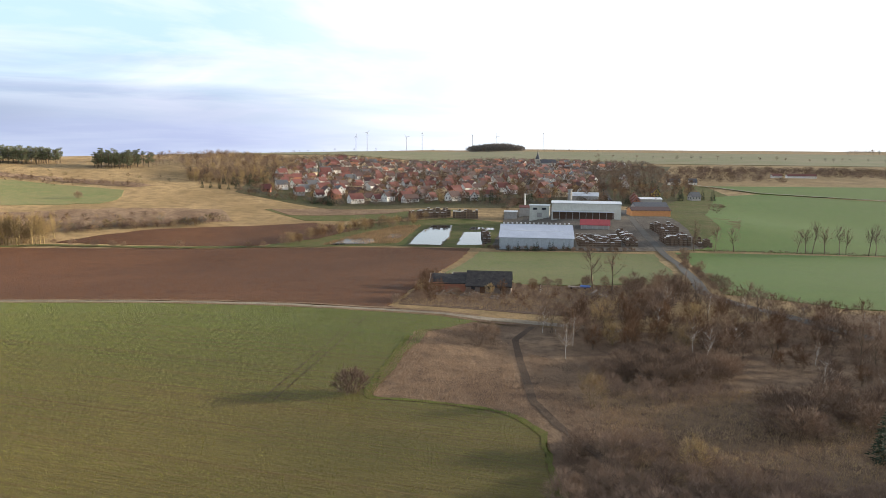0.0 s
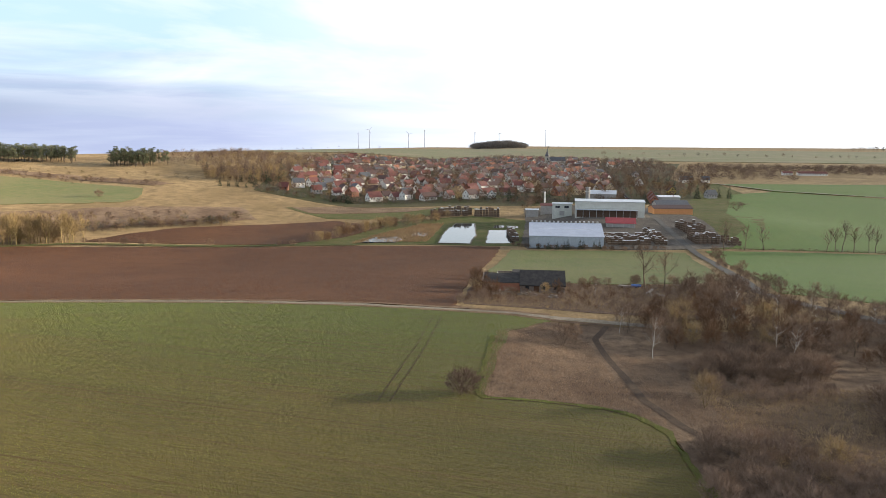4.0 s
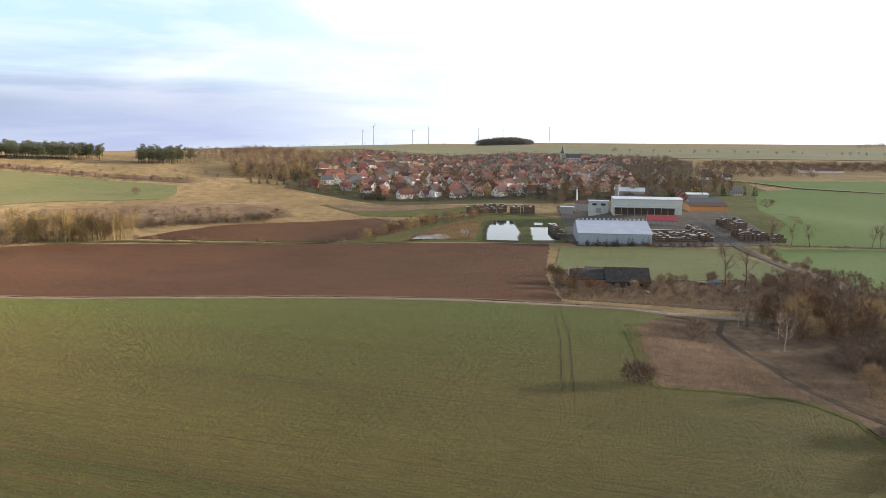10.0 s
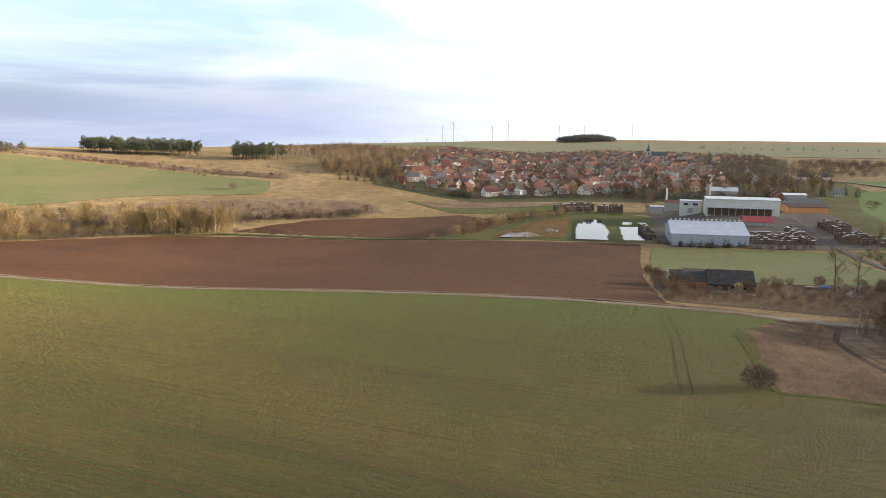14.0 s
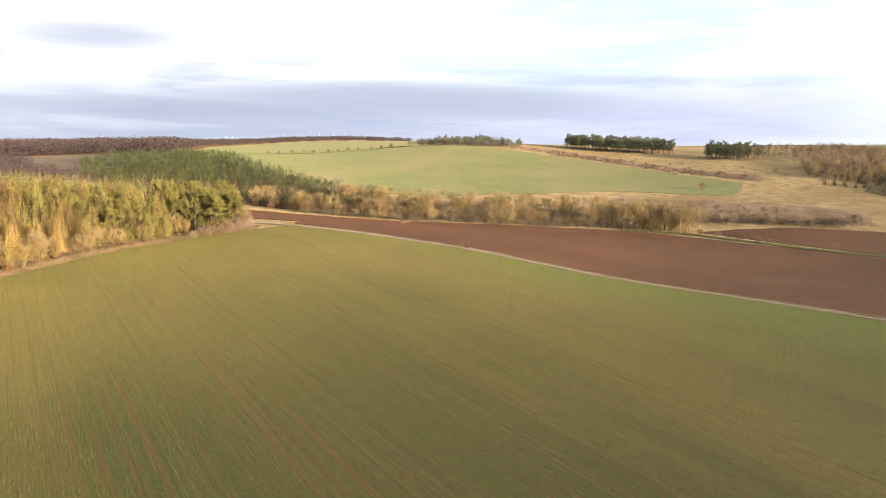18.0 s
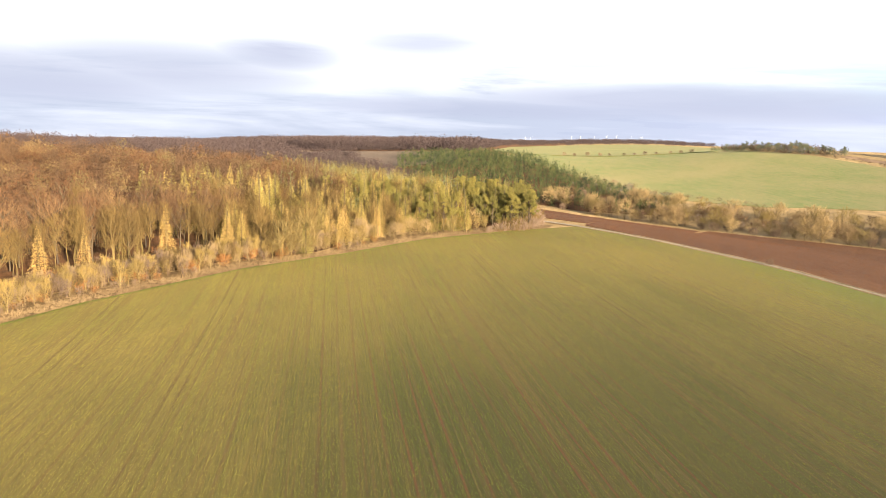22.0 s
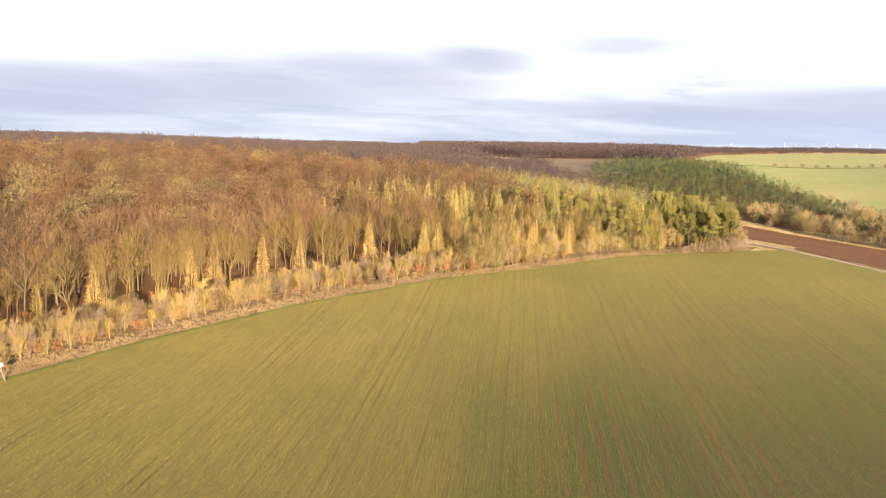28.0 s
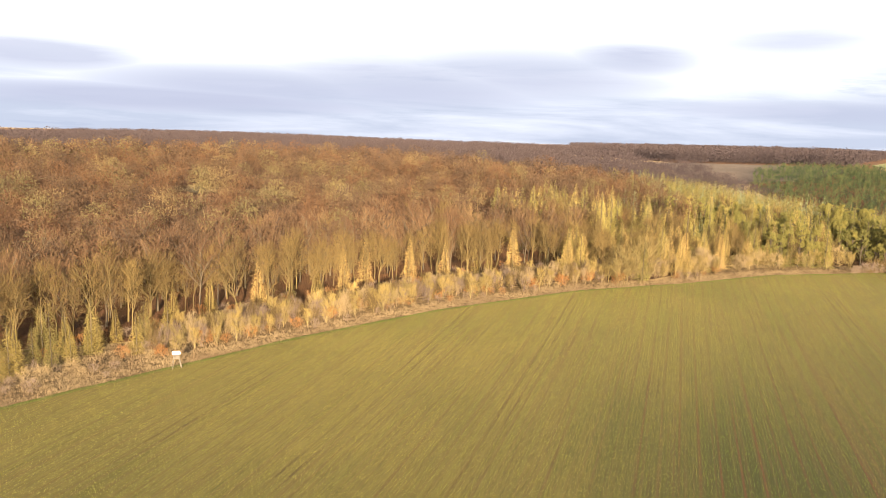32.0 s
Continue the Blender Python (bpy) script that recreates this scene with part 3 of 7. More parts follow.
def plant(kind, x, y, s=1.0, name="tree", label="", category="tree", group="", sx=None, i=None, z=None):
    """One tree or bush of a kind, a thing with its trunk and crown."""
    meshes = KINDS[kind][RNG.integers(len(KINDS[kind])) if i is None else i]
    e = new(name)
    e.matrix_basis = Matrix.LocRotScale((x, y, float(height(x, y)) if z is None else z), Euler((0, 0, RNG.uniform(0, 6.28))), (sx or s, sx or s, s))
    piece("trunk", meshes[0], e)
    piece("crown", meshes[1], e)
    return tagged(e, label, category, group)


def scatter(kind, spots, sizes, mats, name, label, category):
    """Many far trees or bushes in one mesh."""
    vs, fs, ix, off = [], [], [], 0
    protos = []
    for w, t in kind:
        v, f = join([w, t])
        protos.append((v, f))
    for (x, y), s in zip(spots, sizes):
        v, f = protos[RNG.integers(len(protos))]
        a = RNG.uniform(0, 6.28)
        c, sn = math.cos(a) * s, math.sin(a) * s
        vs.append(np.stack([v[:, 0] * c - v[:, 1] * sn + x, v[:, 0] * sn + v[:, 1] * c + y, v[:, 2] * s * RNG.uniform(0.85, 1.12) + float(height(x, y))], 1))
        fs.append(f + off)
        ix.append(np.full(len(f), RNG.integers(len(mats))))
        off += len(v)
    ob = new(name, mesh_from(name, np.concatenate(vs), np.concatenate(fs), list(mats), np.concatenate(ix)))
    return tagged(ob, label, category, kind="stuff")


def inside(poly, x, y):
    x, y = np.asarray(x, float), np.asarray(y, float)
    r = np.zeros(x.shape, bool)
    for (ax, ay), (bx, by) in zip(poly, poly[1:] + poly[:1]):
        if ay != by:
            r ^= ((ay > y) != (by > y)) & (x < (bx - ax) * (y - ay) / (by - ay) + ax)
    return r


def fill_spots(poly, step, jitter=0.42):
    xs, ys = zip(*poly)
    gx, gy = np.meshgrid(np.arange(min(xs), max(xs), step), np.arange(min(ys), max(ys), step))
    gx = gx + RNG.uniform(-jitter, jitter, gx.shape) * step
    gy = gy + RNG.uniform(-jitter, jitter, gy.shape) * step
    ok = inside(poly, gx, gy)
    return list(zip(gx[ok].tolist(), gy[ok].tolist()))


def along(line, step, wander=0.0):
    """Points every step along a polyline."""
    out, left = [], 0.0
    for (ax, ay), (bx, by) in zip(line, line[1:]):
        ln = math.hypot(bx - ax, by - ay)
        d = left
        while d < ln:
            q = d / ln
            out.append((ax + (bx - ax) * q + RNG.normal(0, 1) * wander, ay + (by - ay) * q + RNG.normal(0, 1) * wander))
            d += step
        left = d - ln
    return out


# ---- ground ----
VALLEY = [(5000, 700), (900, 600), (300, 530), (0, 485), (-75, 470), (-223, 432), (-350, 410), (-480, 315), (-620, 230), (-900, 150), (-1500, 60), (-5000, -200)]


def sm(v, a, b):
    q = np.clip((np.asarray(v, float) - a) / (b - a), 0, 1)
    return q * q * (3 - 2 * q)


def valley_side(x, y):
    """Distance from the stream, positive on its north side."""
    best = np.full(np.shape(x), 1e9)
    for (ax, ay), (bx, by) in zip(VALLEY, VALLEY[1:]):
        dx, dy = bx - ax, by - ay
        q = np.clip(((x - ax) * dx + (y - ay) * dy) / (dx * dx + dy * dy), 0, 1)
        px, py = x - ax - q * dx, y - ay - q * dy
        dist = np.hypot(px, py)
        side = np.where(dx * py - dy * px < 0, 1.0, -1.0)
        best = np.where(dist < np.abs(best), side * dist, best)
    return best


def height_exact(x, y):
    x, y = np.asarray(x, float), np.asarray(y, float)
    s = valley_side(x, y)
    floor = -19 - 4 * sm(-x, 60, 220)
    n = np.maximum(s - 12 - 55 * (1 - sm(-x, 130, 260)), 0)
    east = 54 * (1 - np.exp(-n / 1150))
    west = 12 * (1 - np.exp(-n / 50)) + 34 * sm(n, 60, 520) * (1 - 0.75 * sm(-x, 650, 1400)) - 45 * sm(n, 900, 4200) * sm(-x, 900, 2400)
    north = floor + east + (west - east) * sm(-x, 150, 420)
    w = sm(-x, 180, 400)
    south = floor * (1 - sm(-s, 70 - 55 * w, 335 - 125 * w)) + 11 * sm(-x - 0.3 * y, 190, 520) * sm(-s, 120, 420)
    dip = -2.5 * np.exp(-((x + 2) ** 2 + (y - 238) ** 2) / 2500)
    pad = 8 * np.exp(-(((y - 550) / 95) ** 2)) * sm(x, -22, 30) * (1 - sm(x, 120, 260))
    knoll = 7 * np.exp(-((x + 775) ** 2 + (y - 660) ** 2) / 120 ** 2)
    hollow = -2.6 * np.exp(-(((y - 150) / 24) ** 2)) * sm(x, -26, -4) * (1 - sm(x, 70, 140))
    base = np.where(s > 0, north, south) + dip + pad + knoll + hollow
    d, b = np.hypot(x + 55, y + 20), np.degrees(np.arctan2(-x - 55, y + 20))
    fall = 24 + np.interp(b, [40, 57, 70, 78, 86, 98, 114, 126, 150], [-0.0145, -0.0165, -0.018, -0.021, -0.0245, -0.0285, -0.0262, -0.027, -0.027]) * d
    k = sm(d, 480, 1150) * sm(b, 54, 66) * (1 - sm(b, 140, 170))
    return base + k * (fall - base)


def height(x, y):
    return height_exact(x, y)


def axis(lo, hi, step, end):
    core = np.arange(lo, hi + step, step)
    grow, d, v = [], step, hi
    while v < end:
        d *= 1.12
        v += d
        grow.append(v)
    back, d, v = [], step, lo
    while v > -end:
        d *= 1.12
        v -= d
        back.append(v)
    return np.concatenate([back[::-1], core, grow])


gx, gy = np.meshgrid(axis(-1000, 480, 8, 5200), axis(-300, 1000, 8, 5200))
gz = height(gx, gy)
n_r, n_c = gx.shape
q0 = (np.arange(n_r - 1)[:, None] * n_c + np.arange(n_c - 1)).ravel()
ground = new("ground", mesh_from("ground", np.stack([gx, gy, gz], -1), np.concatenate([np.stack([q0, q0 + 1, q0 + n_c + 1], 1), np.stack([q0, q0 + n_c + 1, q0 + n_c], 1)]), M_GROUND))
ground.data.polygons.foreach_set("use_smooth", np.ones(len(ground.data.polygons), bool))
tagged(ground, "rolling valley ground of dry tan winter meadow", "ground", kind="structure")


def ground_z(x, y):
    """Height of the ground sheet itself, between its grid points."""
    xs, ys = gx[0], gy[:, 0]
    i, j = np.clip(np.searchsorted(xs, x) - 1, 0, n_c - 2), np.clip(np.searchsorted(ys, y) - 1, 0, n_r - 2)
    u, v = (x - xs[i]) / (xs[i + 1] - xs[i]), (y - ys[j]) / (ys[j + 1] - ys[j])
    a, b, c, d = gz[j, i], gz[j, i + 1], gz[j + 1, i + 1], gz[j + 1, i]
    return np.where(u > v, a + u * (b - a) + v * (c - b), a + v * (d - a) + u * (c - d))


def surface(x, y):
    return np.maximum(height(x, y), ground_z(x, y))


def draped(name, poly, mat, label, category, off=0.12, step=10.0, wiggle=0.6, kind="structure", level=None):
    """A region of ground with its own surface, laid on the terrain."""
    edge = []
    for (ax, ay), (bx, by) in zip(poly, poly[1:] + poly[:1]):
        n = max(int(math.hypot(bx - ax, by - ay) / (step * 0.6)), 1)
        for i in range(n):
            x, y = ax + (bx - ax) * i / n, ay + (by - ay) * i / n
            k = wiggle * noise.noise(Vector((x * 0.11, y * 0.11, 3.0))) * 2
            edge.append(Vector((x + k, y - k)))
    pts = list(edge)
    for x, y in fill_spots(poly, step, 0.2):
        pts.append(Vector((x, y)))
    es = [(i, (i + 1) % len(edge)) for i in range(len(edge))]
    v, _, f, _, _, _ = delaunay_2d_cdt(pts, es, [], 1, 0.01)
    co = np.array([(p.x, p.y) for p in v])
    z = surface(co[:, 0], co[:, 1]) + off if level is None else np.full(len(co), level + off)
    tris = np.array([t for t in f if len(t) == 3])
    sides = np.sort(np.concatenate([tris[:, [0, 1]], tris[:, [1, 2]], tris[:, [2, 0]]]), 1)
    pairs, count = np.unique(sides, axis=0, return_counts=True)
    rim = pairs[count == 1]
    edge_v = np.unique(rim)
    place = np.full(len(co), -1)
    place[edge_v] = len(co) + np.arange(len(edge_v))
    hi = place[rim]
    lo = hi + len(edge_v)
    tris = np.concatenate([tris, np.column_stack([hi, lo[:, 1]]), np.column_stack([hi[:, 0], lo[:, 1], lo[:, 0]])])
    co, z = np.concatenate([co, co[edge_v], co[edge_v]]), np.concatenate([z, z[edge_v], z[edge_v] - off - (0.4 if level is None else 2.5)])
    ob = new(name, mesh_from(name, np.column_stack([co, z]), tris, mat))
    ob.data.polygons.foreach_set("use_smooth", np.arange(len(tris)) < len(tris) - 2 * len(rim))
    return tagged(ob, label, category, kind=kind)


def strip(name, line, width, mat, label, category, off=0.2, step=6.0, ragged=0.15, kind="structure"):
    """A road or track of some width along a line, with ragged edges."""
    pts = np.array(along(line, step) + [line[-1]])
    d = np.gradient(pts, axis=0)
    d /= np.linalg.norm(d, axis=1, keepdims=True) + 1e-9
    nrm = np.stack([-d[:, 1], d[:, 0]], 1)
    rows = []
    for k in np.linspace(-0.5, 0.5, 5):
        w = width * k * (1 + ragged * RNG.normal(0, 1, (len(pts), 1)) * (abs(k) == 0.5))
        q = pts + nrm * w
        rows.append(np.column_stack([q, surface(q[:, 0], q[:, 1]) + off]))
    v = np.stack(rows, 1)
    i = (np.arange(len(pts) - 1)[:, None] * 5 + np.arange(4)).ravel()
    f = np.concatenate([np.stack([i, i + 1, i + 6], 1), np.stack([i, i + 6, i + 5], 1)])
    return tagged(new(name, mesh_from(name, v, f, mat)), label, category, kind=kind)

# ---- fields, tracks and water ----
TRACK = [(-425, 92), (-377, 117), (-339, 141), (-305, 159), (-263, 174), (-214, 182), (-160, 187), (-100, 188), (-60, 186), (-33, 181), (-12, 176), (3, 173), (22, 168)]
WEST_EDGE = [(-60, -420), (-100, -200), (-128, -127), (-152.6, -110), (-174, -95.5), (-202, -75), (-232, -48), (-262, -12), (-285, 27), (-305, 55), (-327, 103)]
WHEAT = [(60, -420)] + [(20, -100), (12, 0), (8, 60), (3, 88), (2, 99), (-2, 105), (-7, 107.5), (-16, 109), (-24.5, 109), (-23.5, 131), (-22, 156), (-12, 172)] + [(x, y - 3) for x, y in TRACK[-3:1:-1]] + WEST_EDGE[::-1]
draped("wheat_field", WHEAT, M_WHEAT, "green winter wheat field with drill rows and tramlines", "field", 0.20, 8)
PLOUGHED = [(x, y + 3) for x, y in TRACK[3:-3]] + [(-38, 190), (-40, 262), (-38, 340), (-34, 424), (-78, 421), (-164, 424), (-235, 418), (-334, 404), (-406, 357), (-464, 312), (-420, 215), (-345, 146)]
draped("ploughed_field", PLOUGHED, M_SOIL, "bare reddish brown ploughed field with furrows", "field", 0.24, 9)
draped("far_ploughed_field", [(-305, 432), (-170, 436), (-140, 470), (-125, 530), (-170, 556), (-215, 520), (-268, 480)], M_SOIL, "narrow dark brown ploughed field behind the hedge", "field", 0.2, 12)
draped("corner_ploughed_field", [(-352, 151), (-426, 222), (-466, 306), (-522, 276), (-578, 240), (-480, 168), (-385, 125)], M_SOIL, "small brown ploughed field beside the wood", "field", 0.26, 12)
draped("hill_field", [(-439, 534), (-400, 552), (-362, 574), (-360, 600), (-380, 645), (-437, 652), (-520, 660), (-613, 660), (-720, 650), (-860, 615), (-1005, 450), (-965, 360), (-760, 354), (-642, 348), (-560, 375), (-520, 405), (-480, 470)], M_GREEN, "pale green crop on the hillside, worn to tan", "field", 0.36, 14, 2.0)
draped("upper_hill_field", [(-866, 624), (-994, 478), (-1010, 415), (-1300, 490), (-1900, 770), (-2350, 1120), (-2480, 1700), (-2000, 2000), (-1500, 1300), (-1000, 800)], M_GREEN, "far pale green field over the crest", "field", 1.0, 40, 2.0)
draped("barn_meadow", [(-28, 412), (70, 410), (64, 330), (52, 262), (20, 262), (-2, 268), (-36, 300)], M_MEADOW, "green grass meadow behind the ruined barn", "meadow", 0.15, 12)
draped("roadside_field", [(82, 418), (180, 420), (420, 426), (420, 190), (180, 185), (84, 197), (60, 228), (72, 300), (82, 380)], M_LUSH, "lush green crop field beside the road", "field", 0.15, 16)
draped("east_field", [(90, 428), (180, 426), (420, 434), (900, 520), (1100, 760), (420, 780), (340, 790), (250, 838), (196, 800), (168, 700), (140, 600), (128, 500)], M_LUSH, "wide green crop field with a track across", "field", 0.2, 16)
draped("upper_east_field", [(255, 840), (345, 800), (430, 792), (1100, 775), (1300, 1000), (700, 980), (215, 930)], M_LUSH, "green field above the diagonal track", "field", 0.6, 24)
draped("orchard_slope", [(-100, 640), (-190, 640), (-230, 610), (-180, 565), (-110, 570), (-60, 640)], M_LAWN, "green grass slope below the village", "meadow", 0.2, 12)
draped("pond_meadow", [(-165, 428), (-34, 428), (20, 440), (5, 560), (-60, 590), (-150, 540)], M_LAWN, "grassy banks round the fish ponds", "meadow", 0.08, 12)
draped("plateau_field", [(-900, 1500), (-300, 1500), (900, 1500), (1500, 2600), (-400, 2900), (-1400, 2600)], M_PLATEAU, "far green and brown fields of the plateau behind the village", "field", 0.8, 45, 3.0)
draped("rough_grassland", [(-25, 108.5), (-7, 107), (2.5, 97), (6, 70), (10, 0), (24, -200), (300, -200), (300, 180), (80, 190), (30, 168), (-13, 171), (-22.5, 156), (-24, 131)], M_ROUGH, "rough dry grassland of reddish tan tussocks", "grassland", 0.15, 4.5)
draped("wood_verge", [(x - 1.5, y + 0.8) for x, y in WEST_EDGE[1:]] + [(-330, 118), (-345, 130), (-338, 96), (-318, 45), (-284, 14), (-276, -10), (-247, -50), (-212, -84), (-190, -108), (-175, -135), (-150, -200)], M_VERGE, "strip of dry grass along the edge of the wood", "verge", 0.10, 8)
draped("wood_floor", [(-150, -205), (-175, -137), (-190, -110), (-212, -86), (-247, -52), (-276, -12), (-284, 12), (-318, 43), (-338, 94), (-350, 128), (-420, 150), (-560, 165), (-900, 110), (-1500, 20), (-1900, -100), (-1900, -900), (-300, -900)], M_LITTER, "dark floor of fallen leaves under the wood", "forest floor", 0.12, 40)
draped("far_wood_floor", [(-1850, -80), (-4700, -250), (-4700, -2900), (-300, -2400), (-300, -880), (-1850, -880)], M_LITTER, "brown floor of the distant woods", "forest floor", 2.0, 120)
draped("fallow_strip", [(-380, 662), (-437, 668), (-600, 680), (-700, 672), (-700, 690), (-600, 702), (-440, 690), (-370, 684)], M_ROUGH, "strip of rough brown grass above the hill field", "grassland", 0.25, 12, 3.0)
draped("fallow_strip", [(-300, 480), (-230, 540), (-260, 590), (-340, 560), (-420, 500), (-400, 440), (-330, 450)], M_ROUGH, "rough brown grass slope above the stream", "grassland", 0.16, 12, 3.0)
draped("barn_yard", [(-36, 195), (28, 178), (45, 215), (50, 258), (20, 260), (-2, 266), (-36, 296), (-38, 240)], M_WASTE, "weedy brown waste ground round the ruined barn", "yard", 0.08, 10)
draped("factory_yard", [(-22, 438), (-18, 420), (40, 416), (84, 424), (102, 434), (106, 520), (104, 640), (20, 660), (-22, 640), (-20, 560)], M_YARD, "worn brown-grey works yard", "yard", 0.24, 12)
draped("works_meadow", [(102, 432), (130, 440), (140, 500), (165, 590), (210, 720), (215, 930), (180, 940), (150, 760), (108, 660), (104, 640), (106, 520)], M_LAWN, "grass and garden plots beside the works", "meadow", 0.16, 12)
draped("village_ground", [(-290, 690), (-180, 640), (-60, 655), (20, 670), (70, 690), (130, 680), (190, 740), (170, 1000), (260, 1400), (-60, 1480), (-330, 1250), (-330, 900)], M_VILLAGE, "gardens and lanes of the village", "ground", 0.14, 14)

draped("bare_strip", [(-190, 638), (-224, 612), (-200, 588), (-120, 612), (-100, 638)], M_ROUGH, "bare brown garden field below the village", "field", 0.4, 8)

strip("track", TRACK, 3.2, M_GRAVEL, "pale gravel field track", "track", 0.26)
strip("track_verge", [(x, y - 2.9) for x, y in TRACK[1:-1]], 2.0, M_ROUGH, "dry grass verge of the track", "verge", 0.24)
strip("track_bank", [(x, y + 2.8) for x, y in TRACK[2:-2]], 2.4, M_ROUGH, "tan grass bank between track and ploughed field", "verge", 0.32, 5, 0.35)
strip("wood_edge_track", WEST_EDGE[1:], 1.3, M_FRINGE, "green grassy wheel track along the wood edge", "track", 0.25, 6)
PATH_LINE = [(2, 172), (-2.5, 159), (-1.4, 145), (-0.2, 130), (1.2, 113), (5, 102), (10, 92), (14, 70), (18, 40)]
PATH_SPOTS = along(PATH_LINE, 1.5)
strip("thicket_path", PATH_LINE, 1.5, M_PATH, "dark muddy path along the thicket", "path", 0.20, 2, 0.05)
ROAD = [(150, 112), (95, 148), (70, 174), (57, 200), (54, 228), (61, 270), (74, 366), (75.5, 437), (74, 510), (76.5, 619), (78.5, 700), (86, 860), (95, 1020), (107, 1270), (120, 1400)]
strip("road", ROAD, 4.0, M_ASPHALT, "grey asphalt road into the village", "road", 0.35, 8, 0.02)
strip("field_margin", [(-25.2, 150), (-25.6, 131), (-26, 112), (-24.5, 109.8), (-16, 109.8), (-7, 108.3), (-2, 105.8), (2.4, 99.6), (3.4, 88), (8.4, 60), (12, 10)], 1.1, M_FRINGE, "strip of fresh green grass along the field corner", "verge", 0.26, 1.5, 0.35)
for k in (0, 2.0):
    strip("tramline", [(-41.6 + k, 106), (-41.2 + k, 118), (-40.4 + k, 140), (-40.9 + k, 170)], 0.2, M_PATH, "dark wheel mark across the wheat", "wheel mark", 0.25, 3, 0.2)
strip("east_track", [(205, 935), (255, 845), (348, 790), (700, 690), (1100, 640)], 5.0, M_GRAVEL, "pale diagonal farm track", "track", 1.2, 20)
strip("stream_bank", [(-120, 428), (-166, 431), (-235, 424), (-305, 422), (-345, 400)], 7.0, M_LAWN, "green grass strip along the ditch", "verge", 0.35, 6, 0.2)

kw = Mat("pond_water", 0.04, 0.5)
kw.b.inputs["IOR"].default_value = 1.33
kw.bump(kw.noise(1.6, 3), 0.05, 0.05)
M_WATER = kw.col((0.025, 0.035, 0.035))
kb = Mat("pond_mud", 0.6, 0.4)
M_MUD = kb.col(kb.mix(kb.noise(0.6, 4), (0.06, 0.045, 0.03), (0.13, 0.10, 0.06)))


def pond(name, poly, label):
    top = max(float(height(x, y)) for x, y in poly + fill_spots(poly, 5)) + 0.2
    draped("pond_bank", poly, M_MUD, "muddy rim of the pond", "bank", 0.0, 8, 0.8, level=top)
    mx, my = np.mean(poly, 0)
    inner = [(mx + (x - mx) * 0.94, my + (y - my) * 0.975) for x, y in poly]
    draped(name, inner, M_WATER, label, "pond", 0.06, 12, 1.0, level=top)


pond("pond", [(-73, 433), (-53, 433), (-52, 470), (-58, 548), (-73, 546), (-76, 490)], "long fish pond with still bright water")
pond("pond", [(-44, 438), (-26, 441), (-27, 512), (-46, 508)], "square fish pond with still bright water")
pond("pond", [(-122, 436), (-100, 437), (-97, 452), (-104, 466), (-118, 458)], "reedy shallow pond")
pond("pond", [(-43, 522), (-36, 522), (-36, 540), (-43, 540)], "small settling pond")
pond("pond", [(-32, 524), (-25, 524), (-25, 538), (-32, 538)], "small settling pond")
pond("pond", [(-96, 470), (-86, 468), (-84, 486), (-94, 488)], "reedy pool among brown reeds")

# ---- trees ----
tree_kind("oak", lambda r: bare_tree(r, 17, 5.0, 0.22, 13, 5, 620, 0.10, 1.7), M_BARK, M_TWIG[0], 4)
tree_kind("beech", lambda r: bare_tree(r, 19, 4.4, 0.24, 13, 5, 620, 0.10, 1.7, rise=1.3), M_BARK, M_TWIG[1], 3)
tree_kind("ash", lambda r: bare_tree(r, 17, 3.8, 0.30, 13, 4, 520, 0.10, 1.8, rise=1.6), M_BARKG, M_TWIG[2], 4)
tree_kind("young", lambda r: bare_tree(r, 8.0, 2.0, 0.10, 18, 3, 460, 0.075, 1.15, rise=2.3, trunk=0.016, fill=0.3), M_YOUNGBARK, M_VIVID, 5)
tree_kind("youngolive", lambda r: bare_tree(r, 7.5, 1.9, 0.10, 14, 3, 360, 0.075, 1.2, rise=2.0, stems=3), M_BARKG, M_TWIG[3], 3)
tree_kind("bush", lambda r: bare_tree(r, 4.2, 2.3, 0.05, 18, 4, 1000, 0.06, 0.9, rise=0.8, stems=6, fill=0.6), M_BARK, M_GREYTWIG, 4)
tree_kind("pinkbush", lambda r: bare_tree(r, 4.2, 2.2, 0.05, 16, 3, 800, 0.06, 0.9, rise=1.2, stems=6, fill=0.6), M_BARK, M_PINKTWIG, 4)
tree_kind("densebush", lambda r: bare_tree(r, 4.3, 2.5, 0.05, 24, 4, 2400, 0.06, 0.8, rise=0.8, stems=7, fill=0.6), M_BARK, M_GREYTWIG, 1)
tree_kind("orangebush", lambda r: bare_tree(r, 3.4, 1.8, 0.05, 14, 3, 420, 0.12, 0.6, rise=0.8, stems=4), M_BARK, M_ORANGE, 2)
tree_kind("willow", lambda r: bare_tree(r, 9, 4.0, 0.12, 18, 4, 760, 0.10, 1.7, rise=1.0, stems=4), M_BARK, M_GREYTWIG, 4)
tree_kind("redwillow", lambda r: bare_tree(r, 8.5, 3.2, 0.12, 18, 4, 760, 0.09, 1.5, rise=1.3, stems=5), M_BARK, M_TWIG[1], 3)
tree_kind("goldwillow", lambda r: bare_tree(r, 9, 3.8, 0.12, 16, 4, 560, 0.11, 1.7, rise=1.0, stems=4), M_BARKG, M_TWIG[3], 3)
tree_kind("poplar", lambda r: bare_tree(r, 16, 2.9, 0.25, 15, 3, 420, 0.12, 1.6, rise=1.8), M_YOUNGBARK, M_STRAW, 4)
